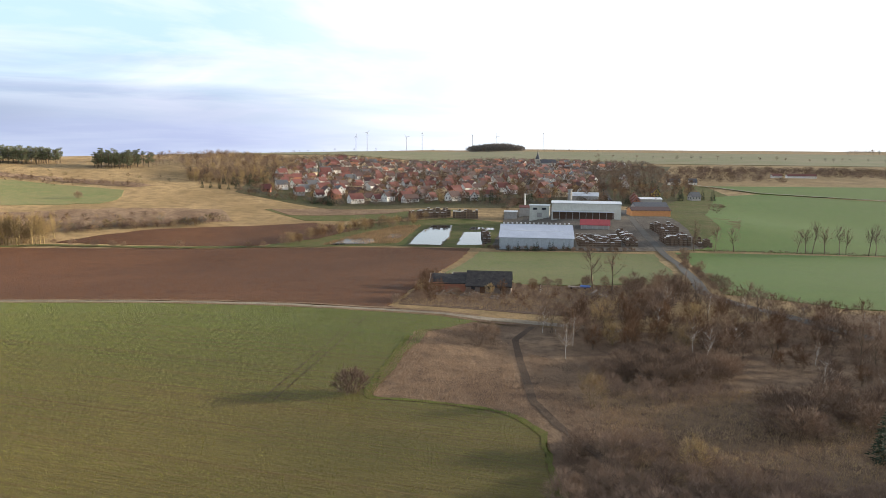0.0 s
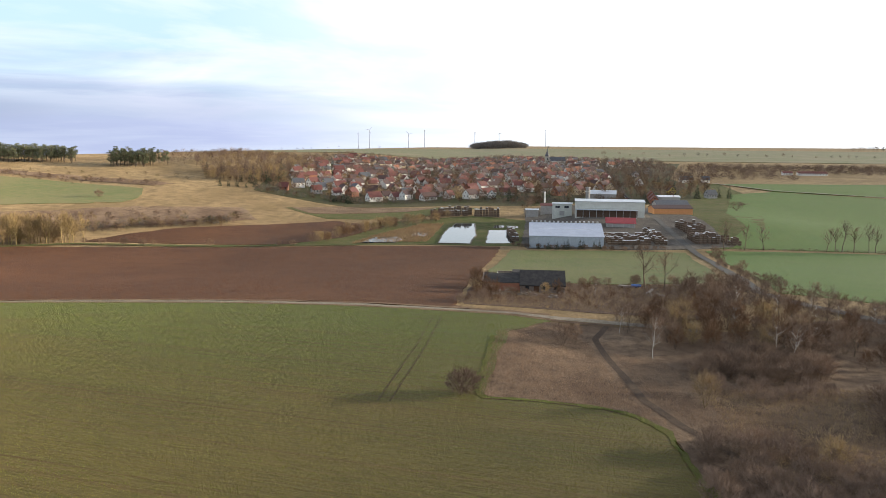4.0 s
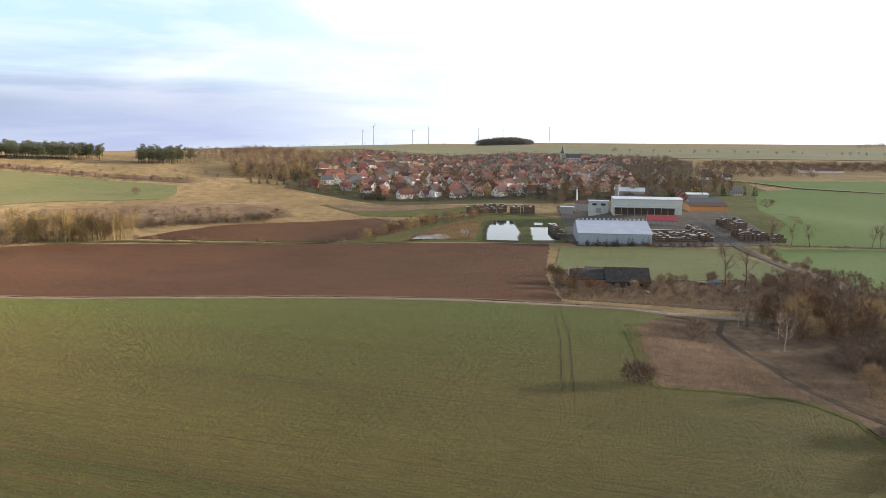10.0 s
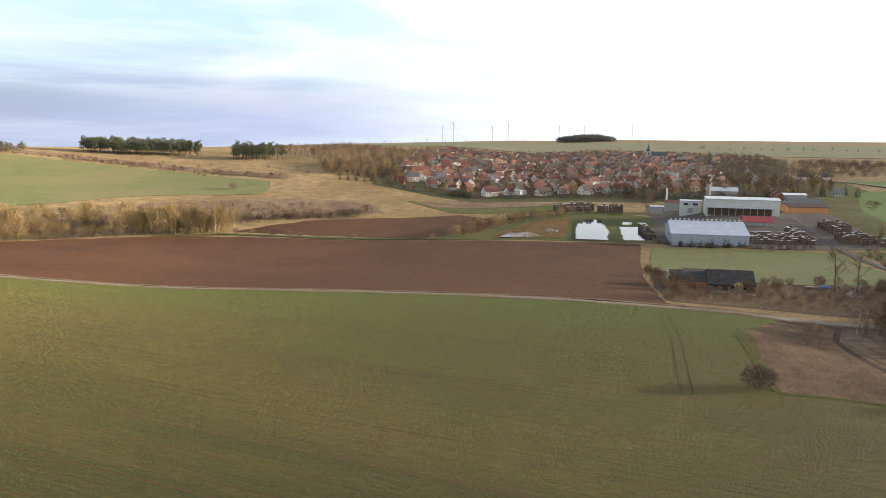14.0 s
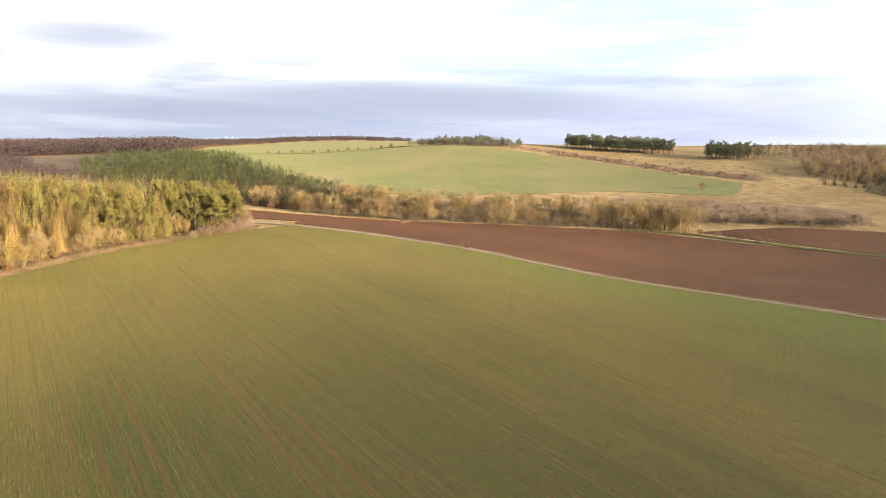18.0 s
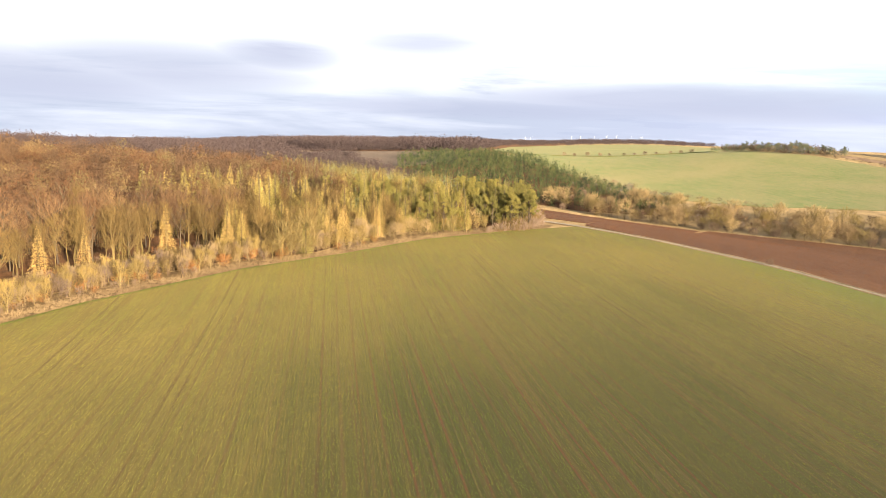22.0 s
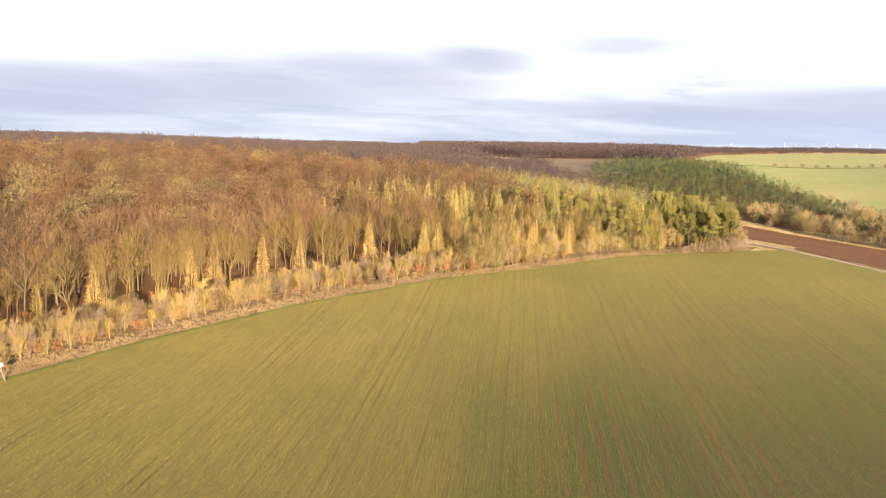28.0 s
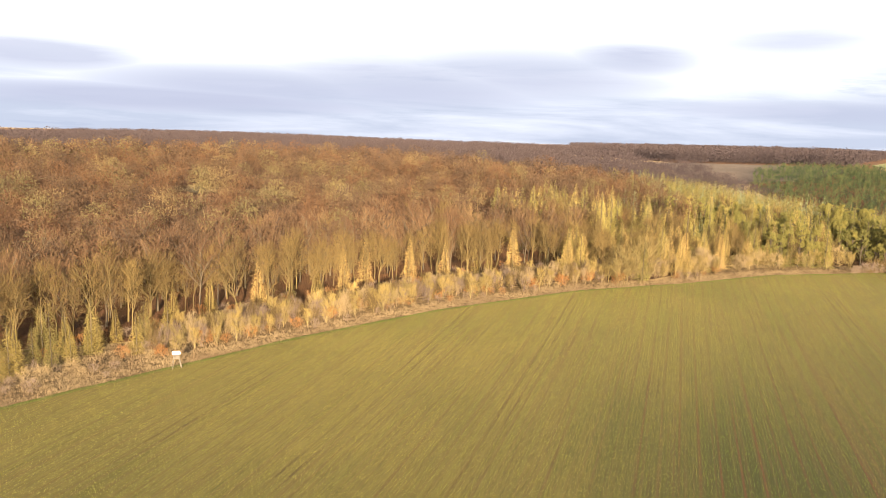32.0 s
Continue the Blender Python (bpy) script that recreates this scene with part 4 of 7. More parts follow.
tree_kind("lanetree", lambda r: bare_tree(r, 17, 3.8, 0.35, 11, 4, 330, 0.08, 1.7, rise=1.5, trunk=0.02), M_BARK, M_GREYTWIG, 4)
tree_kind("birch", lambda r: bare_tree(r, 11, 2.4, 0.25, 15, 3, 300, 0.07, 1.4, rise=1.1, trunk=0.008), M_BIRCH, M_GREYTWIG, 3)
tree_kind("larch", lambda r: conifer(r, 17, 3.0, 1700, 0.1, 0.10, 0.105, 0.85), M_BARKG, M_LARCH, 4)
tree_kind("younglarch", lambda r: conifer(r, 11, 1.9, 1300, 0.05, 0.05, 0.08, 0.65), M_BARKG, M_OLIVECONE, 4)
tree_kind("spruce", lambda r: conifer(r, 18, 3.0, 1400, 0.3, 0.06, 0.20, 0.85, 20), M_BARK, M_SPRUCE, 5)
tree_kind("greenspruce", lambda r: conifer(r, 18, 3.0, 1400, 0.3, 0.06, 0.20, 0.85, 20), M_BARK, M_PINE, 3)
tree_kind("youngspruce", lambda r: conifer(r, 9.5, 1.8, 1500, 0.2, 0.03, 0.10, 0.55, 18), M_BARK, M_OLIVECONE, 4)
tree_kind("darkspruce", lambda r: conifer(r, 14, 3.0, 600, 0.3, 0.03, 0.36, 1.2), M_BARK, M_DARKSPRUCE, 3)
tree_kind("pole", lambda r: bare_tree(r, 17, 2.5, 0.28, 15, 4, 560, 0.085, 1.5, rise=1.9, trunk=0.012), M_BARKG, M_TWIG[2], 5)
tree_kind("pine", lambda r: pine_tree(r, 15, 3.4, 30, 90, 0.42), M_BARK, M_PINE, 4)
tree_kind("darkpine", lambda r: pine_tree(r, 15, 4.6, 34, 70, 0.25), M_BARK, M_DARKPINE, 3)
tree_kind("tanwillow", lambda r: bare_tree(r, 10, 3.9, 0.12, 18, 4, 900, 0.10, 1.7, rise=1.1, stems=4), M_BARKG, M_TAN, 4)

FAR_BARE = [bare_tree(RNG, 17, 5.2, 0.40, 4, 1, 400, 0.27, 0.9, trunk=0.014, fill=0.85, radial=0.4) for _ in range(6)]
MID_BARE = [bare_tree(RNG, 17, 5.2, 0.40, 2, 0, 120, 0.60, 1.15, trunk=0.013, fill=0.92, radial=0.2) for _ in range(6)]
FAR_CONE = [conifer(RNG, 16, 2.9, 150, 0.25, 0.06, 0.62, 1.5, 12) for _ in range(5)]
FAR_BUSH = [bare_tree(RNG, 4.0, 2.3, 0.05, 4, 0, 90, 0.20, 1.0, stems=2, fill=0.8) for _ in range(4)]
FAR_PINE = [pine_tree(RNG, 13, 4.2, 13, 18) for _ in range(4)]
CLUMP = [bare_tree(RNG, 15, 12.5, 0.03, 2, 0, 160, 1.35, 1.6, trunk=0.010, fill=0.97, radial=0.1) for _ in range(5)]


def offset_edge(a, b, q0, q1, n, wander=1.0):
    """Spots in a band behind the wood edge: a..b metres in, from share q0 to q1 of its length."""
    line = np.array([(-128, -127), (-152.6, -110), (-174, -95.5), (-202, -75), (-232, -48), (-262, -12), (-285, 27), (-305, 55), (-327, 103)], float)
    seg = np.linalg.norm(np.diff(line, axis=0), axis=1)
    cum = np.concatenate([[0], np.cumsum(seg)]) / seg.sum()
    out = []
    for q in np.linspace(q0, q1, n):
        x, y = np.interp(q, cum, line[:, 0]), np.interp(q, cum, line[:, 1])
        k = min(np.searchsorted(cum, q, side="right"), len(line) - 1)
        d = (line[k] - line[k - 1]) / seg[k - 1]
        s = RNG.uniform(a, b)
        out.append((x - d[1] * s + RNG.normal(0, wander), y + d[0] * s + RNG.normal(0, wander)))
    return out


YOUNG = "slender young bare tree glowing gold at the wood edge"
for x, y in offset_edge(6.5, 8.5, 0.22, 0.74, 36, 0.7) + offset_edge(11, 13.5, 0.22, 0.74, 30, 0.9):
    plant("young", x, y, RNG.uniform(0.55, 0.92), "young_tree", YOUNG, "tree", "young trees along the wood edge")
for x, y in offset_edge(7, 15, 0.20, 0.74, 40):
    plant("youngolive", x, y, RNG.uniform(0.6, 0.95), "young_tree", "young olive-gold bare tree at the wood edge", "tree", "young trees along the wood edge")
SAPLING = [bare_tree(RNG, 6.5, 1.3, 0.10, 14, 3, 420, 0.06, 1.1, rise=2.4, stems=3) for _ in range(4)]
spots = offset_edge(8, 15, 0.20, 0.76, 400, 0.8)
scatter(SAPLING, spots, RNG.uniform(0.6, 1.0, len(spots)), [M_PINKTWIG, M_TAN, M_TWIG[2]], "saplings", "slim grey-pink bare saplings of the planted edge", "saplings")
PINK = [bare_tree(RNG, 4.2, 2.2, 0.05, 6, 1, 260, 0.09, 0.9, rise=1.2, stems=3, fill=0.6) for _ in range(4)]
spots = offset_edge(5, 14, 0.10, 0.78, 120) + offset_edge(22, 30, 0.04, 0.62, 80)
scatter(PINK, spots, RNG.uniform(0.3, 0.7, len(spots)), [M_PINKTWIG, M_PINKTWIG, M_TAN, M_ORANGE], "edge_scrub", "low bare brown scrub along the wood edge", "scrub")
for x, y in offset_edge(6, 12, 0.20, 0.64, 14) + offset_edge(22, 27, 0.05, 0.5, 9):
    plant("orangebush", x, y, RNG.uniform(0.7, 1.2), "bush", "bush with withered orange leaves", "bush", "orange bushes along the wood edge")
for x, y in offset_edge(13, 26, 0.0, 0.21, 44):
    plant("youngspruce", x, y, RNG.uniform(0.65, 1.15), "young_conifer", "young olive-gold conifer in a thicket at the wood edge", "tree", "young conifers at the wood edge")
for x, y in offset_edge(23, 29, 0.06, 0.62, 20):
    plant(("larch", "younglarch", "younglarch")[RNG.integers(3)], x, y, RNG.uniform(0.65, 0.95), "larch", "golden larch standing before the tall wood", "tree", "golden larches")
for x, y in offset_edge(24, 36, 0.0, 0.68, 95, 1.5):
    plant(("pole", "pole", "pole", "ash")[RNG.integers(4)], x, y, RNG.uniform(0.75, 1.1), "forest_tree", "slim tall bare tree with sunlit golden stem", "tree", "slim trees of the wood front")
for x, y in offset_edge(32, 68, 0.0, 0.68, 190, 2):
    plant(("oak", "beech", "pole", "oak", "beech")[RNG.integers(5)], x, y, RNG.uniform(0.8, 1.15), "forest_tree", "tall bare broadleaved tree of the wood", "tree", "tall trees of the wood front")
for x, y in offset_edge(7, 12, 0.62, 0.98, 60, 1.0):
    plant(("tanwillow", "young", "youngolive", "young")[RNG.integers(4)], x, y, RNG.uniform(0.5, 0.9), "golden_tree", "bare golden tree at the sunlit wood edge", "tree", "golden trees of the wood edge")
for x, y in offset_edge(10, 26, 0.60, 0.97, 120, 1.5):
    plant(("larch", "pole", "larch", "spruce", "pole")[RNG.integers(5)], x, y, RNG.uniform(0.6, 0.95), "golden_tree", "tall golden tree at the sunlit wood edge", "tree", "golden trees of the wood edge")
plant("goldwillow", -279, 9, 1.7, "golden_tree", "broad golden tree at the field edge", "tree", "golden larches", 1.5)
plant("goldwillow", -273, 3, 1.45, "golden_tree", "broad golden tree at the field edge", "tree", "golden larches", 1.3)
for x, y in offset_edge(24, 95, 0.62, 0.98, 250, 3):
    plant(("spruce", "larch", "spruce", "greenspruce", "spruce", "ash")[RNG.integers(6)], x, y, RNG.uniform(0.65, 1.2), "spruce", "sunlit spire of the mixed spruce wood", "tree", "spruces of the wood")
for x, y in offset_edge(12, 90, 0.86, 1.0, 130, 3) + fill_spots([(-326, 96), (-330, 110), (-345, 121), (-400, 140), (-430, 110), (-360, 90)], 5.5):
    plant(("pine", "greenspruce", "pine")[RNG.integers(3)], x, y, RNG.uniform(0.8, 1.1), "pine", "green pine lit by the low sun", "tree", "pines at the end of the wood")

spots = [(x + RNG.normal(0, 1.6), y + RNG.normal(0, 1.6)) for x, y in along([(-322, 90), (-327, 104), (-334, 115), (-350, 124), (-400, 143)], 1.1)]
scatter(PINK, spots, RNG.uniform(0.5, 1.4, len(spots)), [M_PINKTWIG, M_TWIG[2]], "corner_scrub", "bare tan shrubs under the pines at the wood corner", "scrub")
WOODMIX = [M_FAR[0]] * 8 + [M_FAR[3]] * 3 + [M_FAR[1], M_FAR[2]]
WOOD = [(-178, -150), (-215, -112), (-260, -72), (-300, -30), (-330, 10), (-372, 62), (-390, 130), (-480, 165), (-560, 195), (-640, 205), (-760, 170), (-960, 150), (-900, 40), (-900, -480), (-300, -480), (-190, -260)]
spots = [p for p in fill_spots(WOOD, 9.2) if not (p[1] > 45 and p[0] > -720) and not (-330 < p[0] - 0.3 * p[1] < -318) and math.hypot(p[0] + 55, p[1] + 20) < 440]
scatter(FAR_BARE, spots, RNG.uniform(0.75, 1.2, len(spots)), WOODMIX, "woodland", "leafless russet-brown beech and oak wood", "woodland")
outer = [p for p in fill_spots(WOOD, 9.6) if not (p[1] > 45 + 0.25 * (p[0] + 500) and p[0] > -720) and math.hypot(p[0] + 55, p[1] + 20) >= 440]
# beyond 560 m the ridge's cloud shadow is painted into the purple crowns
for spots, mix, what in (([p for p in outer if math.hypot(p[0] + 55, p[1] + 20) < 560], WOODMIX, "leafless russet-brown beech and oak wood"), ([p for p in outer if math.hypot(p[0] + 55, p[1] + 20) >= 560], [M_FARHAZED], "leafless wood on the ridge with cloud shadow put into its purple colour")):
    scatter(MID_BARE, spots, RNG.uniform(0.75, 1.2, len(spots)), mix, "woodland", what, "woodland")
cones = [p for p in fill_spots([(-345, 40), (-380, 60), (-395, 125), (-470, 160), (-560, 185), (-660, 190), (-720, 150), (-700, 60), (-560, 30), (-470, 20), (-380, 10)], 7.5)]
scatter(FAR_CONE, cones, RNG.uniform(0.8, 1.15, len(cones)), [M_SPRUCEFAR, M_SPRUCEFAR, M_SPRUCEFAR, M_DARKPINE], "spruce_wood", "spruces mixed into the wood", "woodland")
deep = [(-760, 110), (-900, 110), (-1200, 120), (-1500, 250), (-2100, 200), (-2600, -150), (-2600, -900), (-1200, -1300), (-300, -900), (-300, -480), (-900, -480), (-900, 40)]
spots = fill_spots(deep, 29)
spots += fill_spots([(-2550, -100), (-4600, -350), (-4600, -2600), (-1300, -1350), (-2600, -900)], 68)
# purple here carries cloud shadow and haze, not another kind of tree
scatter(CLUMP, spots, RNG.uniform(0.85, 1.3, len(spots)), [M_FARHAZED], "far_woodland", "far wood to the skyline with cloud shadow and haze in its purple colour", "woodland")
draped("far_fallow_field", [(-850, 150), (-850, 232), (-960, 330), (-1060, 340), (-1090, 120), (-960, 135)], M_FALLOW, "far purplish brown fallow field in a wood clearing", "field", 1.8, 20)
north_wood = [(-575, 268), (-545, 300), (-522, 322), (-540, 340), (-600, 335), (-640, 340), (-700, 350), (-770, 350), (-900, 376), (-990, 350), (-985, 270), (-925, 215), (-815, 182), (-740, 190), (-640, 226)]
draped("conifer_wood_floor", north_wood, M_LITTER, "dark needle floor of the conifer wood", "forest floor", 0.3, 16)
spots = fill_spots(north_wood, 5.8)
scatter(FAR_CONE + FAR_PINE + FAR_PINE + FAR_PINE, spots, RNG.uniform(0.5, 0.9, len(spots)), [M_VALLEYPINE], "conifer_wood", "green conifer wood on the valley side", "woodland")
draped("distant_wood_floor", [(-960, 200), (-1000, 385), (-1250, 470), (-1900, 800), (-3400, 1900), (-4600, 1700), (-4600, -200), (-1900, -90), (-1500, 60)], M_LITTER, "dark floor of the distant woods", "forest floor", 1.2, 90)
spots = fill_spots([(-1080, 160), (-1080, 390), (-1250, 450), (-1900, 760), (-2000, 200), (-1500, 60)], 22) + fill_spots([(-1850, 100), (-1900, 760), (-3400, 1850), (-4300, 1700), (-4400, 100)], 58) + fill_spots([(-2250, 1100), (-2450, 1700), (-2850, 2250), (-3500, 2750), (-4300, 2500), (-4300, 1700), (-3400, 1850)], 62)
# haze of the distance is painted into these crowns
scatter(CLUMP, spots, RNG.uniform(1.1, 1.7, len(spots)), [M_FARHAZED], "distant_woodland", "distant woods on the far plateau with haze put into their purple colour", "woodland")

for poly, n in (([(-668, 728), (-598, 745), (-538, 780), (-545, 806), (-610, 790), (-680, 760)], 7), ([(-488, 758), (-440, 776), (-432, 806), (-495, 795)], 7)):
    for x, y in fill_spots(poly, n):
        plant("darkpine", x, y, RNG.uniform(0.95, 1.3), "pine", "dark pine in a hilltop clump", "tree", "dark pines on the hill")
for x, y in fill_spots([(-840, 620), (-780, 632), (-720, 655), (-700, 690), (-780, 690), (-840, 650)], 8):
    plant(("darkpine", "tanwillow", "darkpine", "willow", "bush")[RNG.integers(5)], x, y, RNG.uniform(0.5, 0.85), "tree", "tree of the small copse on the hilltop", "tree", "hilltop copse")
spots = fill_spots([(-845, 612), (-780, 626), (-715, 648), (-690, 695), (-780, 700), (-850, 655)], 9)
scatter(FAR_BUSH, spots, RNG.uniform(1.2, 2.6, len(spots)), [M_FARDARK, M_FAR[0], M_DARKPINE], "copse_scrub", "dark scrub filling the hilltop copse", "scrub")
for x, y in along([(-880, 616), (-935, 550), (-990, 478)], 16, 2):
    plant("bush", x, y, RNG.uniform(0.8, 1.5), "bush", "round bush in a field boundary", "bush", "bushes on the crest")
spots = [(x + RNG.normal(0, 5), y + RNG.normal(0, 5)) for x, y in along([(-352, 436), (-330, 452), (-300, 472), (-262, 500), (-240, 528)], 0.9)] + fill_spots([(-420, 420), (-352, 446), (-300, 486), (-262, 520), (-300, 540), (-370, 505), (-430, 470)], 9, 0.5) + [(x + RNG.normal(0, 3), y + RNG.normal(0, 3)) for x, y in along([(-380, 668), (-500, 672), (-640, 678)], 2.5)]
scatter(PINK, spots, RNG.uniform(0.4, 1.25, len(spots)), [M_PINKTWIG, M_GREYTWIG, M_TWIG[1], M_TAN], "slope_scrub", "dense brown thorn scrub on the stream slope", "scrub")
spots = [(x + RNG.normal(0, 9), y + RNG.normal(0, 9)) for x, y in along([(-330, 440), (-400, 402), (-470, 350), (-560, 305), (-620, 280)], 1.6)]
scatter(PINK, spots, RNG.uniform(0.7, 1.9, len(spots)), [M_PINKTWIG, M_TWIG[1], M_TWIG[0], M_GREYTWIG], "belt_scrub", "tall brown scrub in the valley belt", "scrub")
# valley belt of willows, poplars and scrub
for x, y in along([(-310, 428), (-345, 414), (-400, 368), (-450, 330), (-520, 288), (-600, 258)], 4.6, 4.5):
    plant(("tanwillow", "goldwillow", "tanwillow", "bush")[RNG.integers(4)], x, y, RNG.uniform(0.8, 1.7), "willow", "bare tan willow in the valley belt", "tree", "willows along the stream")
for x, y in along([(-340, 440), (-400, 410), (-470, 355), (-560, 310)], 6, 7):
    plant(("tanwillow", "goldwillow")[RNG.integers(2)], x, y, RNG.uniform(1.0, 1.8), "willow", "bare tan willow in the valley belt", "tree", "willows along the stream")
for x, y in along([(-303, 424), (-366, 408)], 3.0, 2.5):
    plant("poplar", x, y, RNG.uniform(1.0, 1.35), "poplar", "tall pale-stemmed bare poplar by the stream", "tree", "poplars by the stream")
spots = [(x + RNG.normal(0, 7), y + RNG.normal(0, 7)) for x, y in along([(-345, 440), (-330, 452), (-300, 472), (-262, 500), (-236, 530)], 1.5)] + [(x + RNG.normal(0, 10), y + RNG.normal(0, 8)) for x, y in along([(-420, 430), (-500, 370), (-600, 320)], 3)] + fill_spots([(-520, 300), (-560, 372), (-650, 365), (-690, 350), (-620, 262)], 8)
scatter(FAR_BUSH, spots, RNG.uniform(0.7, 1.6, len(spots)), [M_FAR[0], M_FAR[2], M_GREYTWIG, M_FARDARK], "scrub", "brown thorn scrub on the valley slope", "scrub")
for x, y in ((-297, 421), (-285, 421), (-270, 421), (-258, 421), (-252, 423), (-215, 424), (-172, 428), (-163, 428)):
    plant("bush", x, y, RNG.uniform(0.6, 1.2), "bush", "small bare bush on the ditch bank", "bush", "bushes along the ditch")
for x, y in along([(-152, 436), (-138, 480), (-118, 520), (-92, 548), (-84, 575)], 3.6, 2.5):
    plant(("tanwillow", "willow", "redwillow", "willow")[RNG.integers(4)], x, y, RNG.uniform(0.6, 1.0), "tree", "bare tan tree in the hedge by the ponds", "tree", "hedge trees by the ponds")
plant("bush", -391, 590, 1.6, "bush", "lone round bush at the edge of the hill field", "bush")
plant("bush", -261, 174.5, 0.6, "bush", "small dry bush on the track bank", "bush")
plant("densebush", -28.3, 111.5, 1.0, "bush", "dense brown bush at the field corner", "bush", "", 1.15)

# ---- building materials ----
M_WHITE = plain_mat("white_render", (0.74, 0.72, 0.68), (0.84, 0.82, 0.79), 0.6)
M_CREAM = plain_mat("cream_render", (0.58, 0.48, 0.32), (0.68, 0.58, 0.42), 0.6)
M_GREYWALL = plain_mat("grey_render", (0.34, 0.33, 0.32), (0.44, 0.43, 0.41), 0.5)
M_BRICK = plain_mat("brick_wall", (0.30, 0.13, 0.08), (0.38, 0.18, 0.11), 1.5)
M_YELLOW = plain_mat("yellow_render", (0.66, 0.52, 0.10), (0.72, 0.60, 0.16), 0.6)
M_RED_TILE = plain_mat("red_roof_tiles", (0.125, 0.045, 0.040), (0.185, 0.066, 0.055), 1.2, 0.7, 0.5)
M_ORANGE_TILE = plain_mat("orange_roof_tiles", (0.27, 0.105, 0.058), (0.34, 0.145, 0.08), 1.2, 0.7, 0.5)
M_DARK_TILE = plain_mat("dark_roof_tiles", (0.065, 0.040, 0.040), (0.11, 0.062, 0.055), 1.2, 0.7, 0.5)
M_SLATE = plain_mat("slate_roof", (0.07, 0.075, 0.09), (0.12, 0.125, 0.14), 1.2, 0.55, 0.4)
M_GLASS = plain_mat("dark_window_glass", (0.03, 0.035, 0.045), (0.06, 0.07, 0.08), 0.5, 0.12, 0.0)
M_DOOR = plain_mat("brown_door", (0.12, 0.065, 0.035), (0.17, 0.09, 0.05), 2.0, 0.6)
M_TIMBER = plain_mat("weathered_timber", (0.20, 0.16, 0.12), (0.30, 0.25, 0.19), 3.0, 0.85, 0.5)
M_OLDROOF = plain_mat("mossy_old_roof", (0.030, 0.028, 0.030), (0.070, 0.062, 0.058), 0.8, 0.85, 0.8)
M_OLDWALL = plain_mat("crumbling_wall", (0.22, 0.18, 0.15), (0.36, 0.30, 0.25), 0.8, 0.9, 0.8)
M_SHEET = plain_mat("pale_metal_sheet", (0.46, 0.49, 0.54), (0.56, 0.59, 0.63), 0.15, 0.4, 0.1, 0.3)
M_SHEETBLUE = plain_mat("blue_grey_metal_sheet", (0.42, 0.47, 0.55), (0.52, 0.57, 0.64), 0.15, 0.35, 0.1, 0.3)
M_LAVENDER = plain_mat("pale_lavender_sheet", (0.34, 0.375, 0.47), (0.42, 0.455, 0.55), 0.15, 0.4, 0.1, 0.2)
M_PANEL = plain_mat("cream_wall_panel", (0.56, 0.57, 0.52), (0.66, 0.67, 0.62), 0.3, 0.6, 0.1)
M_REDSHEET = plain_mat("red_tarpaulin", (0.26, 0.028, 0.036), (0.34, 0.045, 0.05), 0.4, 0.5, 0.1)
M_ORANGEBOARD = plain_mat("orange_timber_boards", (0.55, 0.27, 0.11), (0.64, 0.34, 0.15), 1.5, 0.7)
M_STEEL = plain_mat("galvanised_steel", (0.5, 0.5, 0.5), (0.62, 0.62, 0.62), 1.0, 0.4, 0.1, 0.8)
M_LOAD = plain_mat("stacked_timber", (0.13, 0.088, 0.065), (0.22, 0.15, 0.105), 3.0, 0.85, 0.6, 0.0, 0.8)
M_FILM = plain_mat("white_plastic_film", (0.62, 0.64, 0.68), (0.76, 0.78, 0.80), 1.0, 0.4, 0.2)
# west turbines get their sunlit white by colour, north ones a darker tone
M_TURBINE = plain_mat("turbine_grey_tone", (0.26, 0.28, 0.32), (0.32, 0.34, 0.38), 0.05, 0.5, 0.0)
M_TURBINESUNLIT = plain_mat("turbine_sunlit_tone", (0.74, 0.74, 0.74), (0.80, 0.80, 0.80), 0.05, 0.5, 0.0)
M_STONE = plain_mat("church_stone", (0.46, 0.42, 0.36), (0.58, 0.54, 0.47), 0.5, 0.85, 0.4)
M_BLUE = plain_mat("blue_tarpaulin", (0.04, 0.10, 0.32), (0.06, 0.14, 0.42), 1.0, 0.5)
M_TYRE = plain_mat("black_rubber", (0.02, 0.02, 0.02), (0.03, 0.03, 0.03), 2.0, 0.8)
M_BUFF = plain_mat("pale_board", (0.62, 0.60, 0.55), (0.74, 0.72, 0.66), 2.0, 0.7)


def gable(w, d, hw, hr, z0=-1.5):
    """A body with gable ends; the ridge runs along x."""
    bm = bmesh.new()
    a, b = w / 2, d / 2
    s = [[bm.verts.new((x, y, z)) for y, z in ((-b, z0), (b, z0), (b, hw), (0, hw + hr), (-b, hw))] for x in (-a, a)]
    bm.faces.new(s[0][::-1]), bm.faces.new(s[1])
    for i in range(5):
        j = (i + 1) % 5
        bm.faces.new((s[0][i], s[0][j], s[1][j], s[1][i]))
    return bm


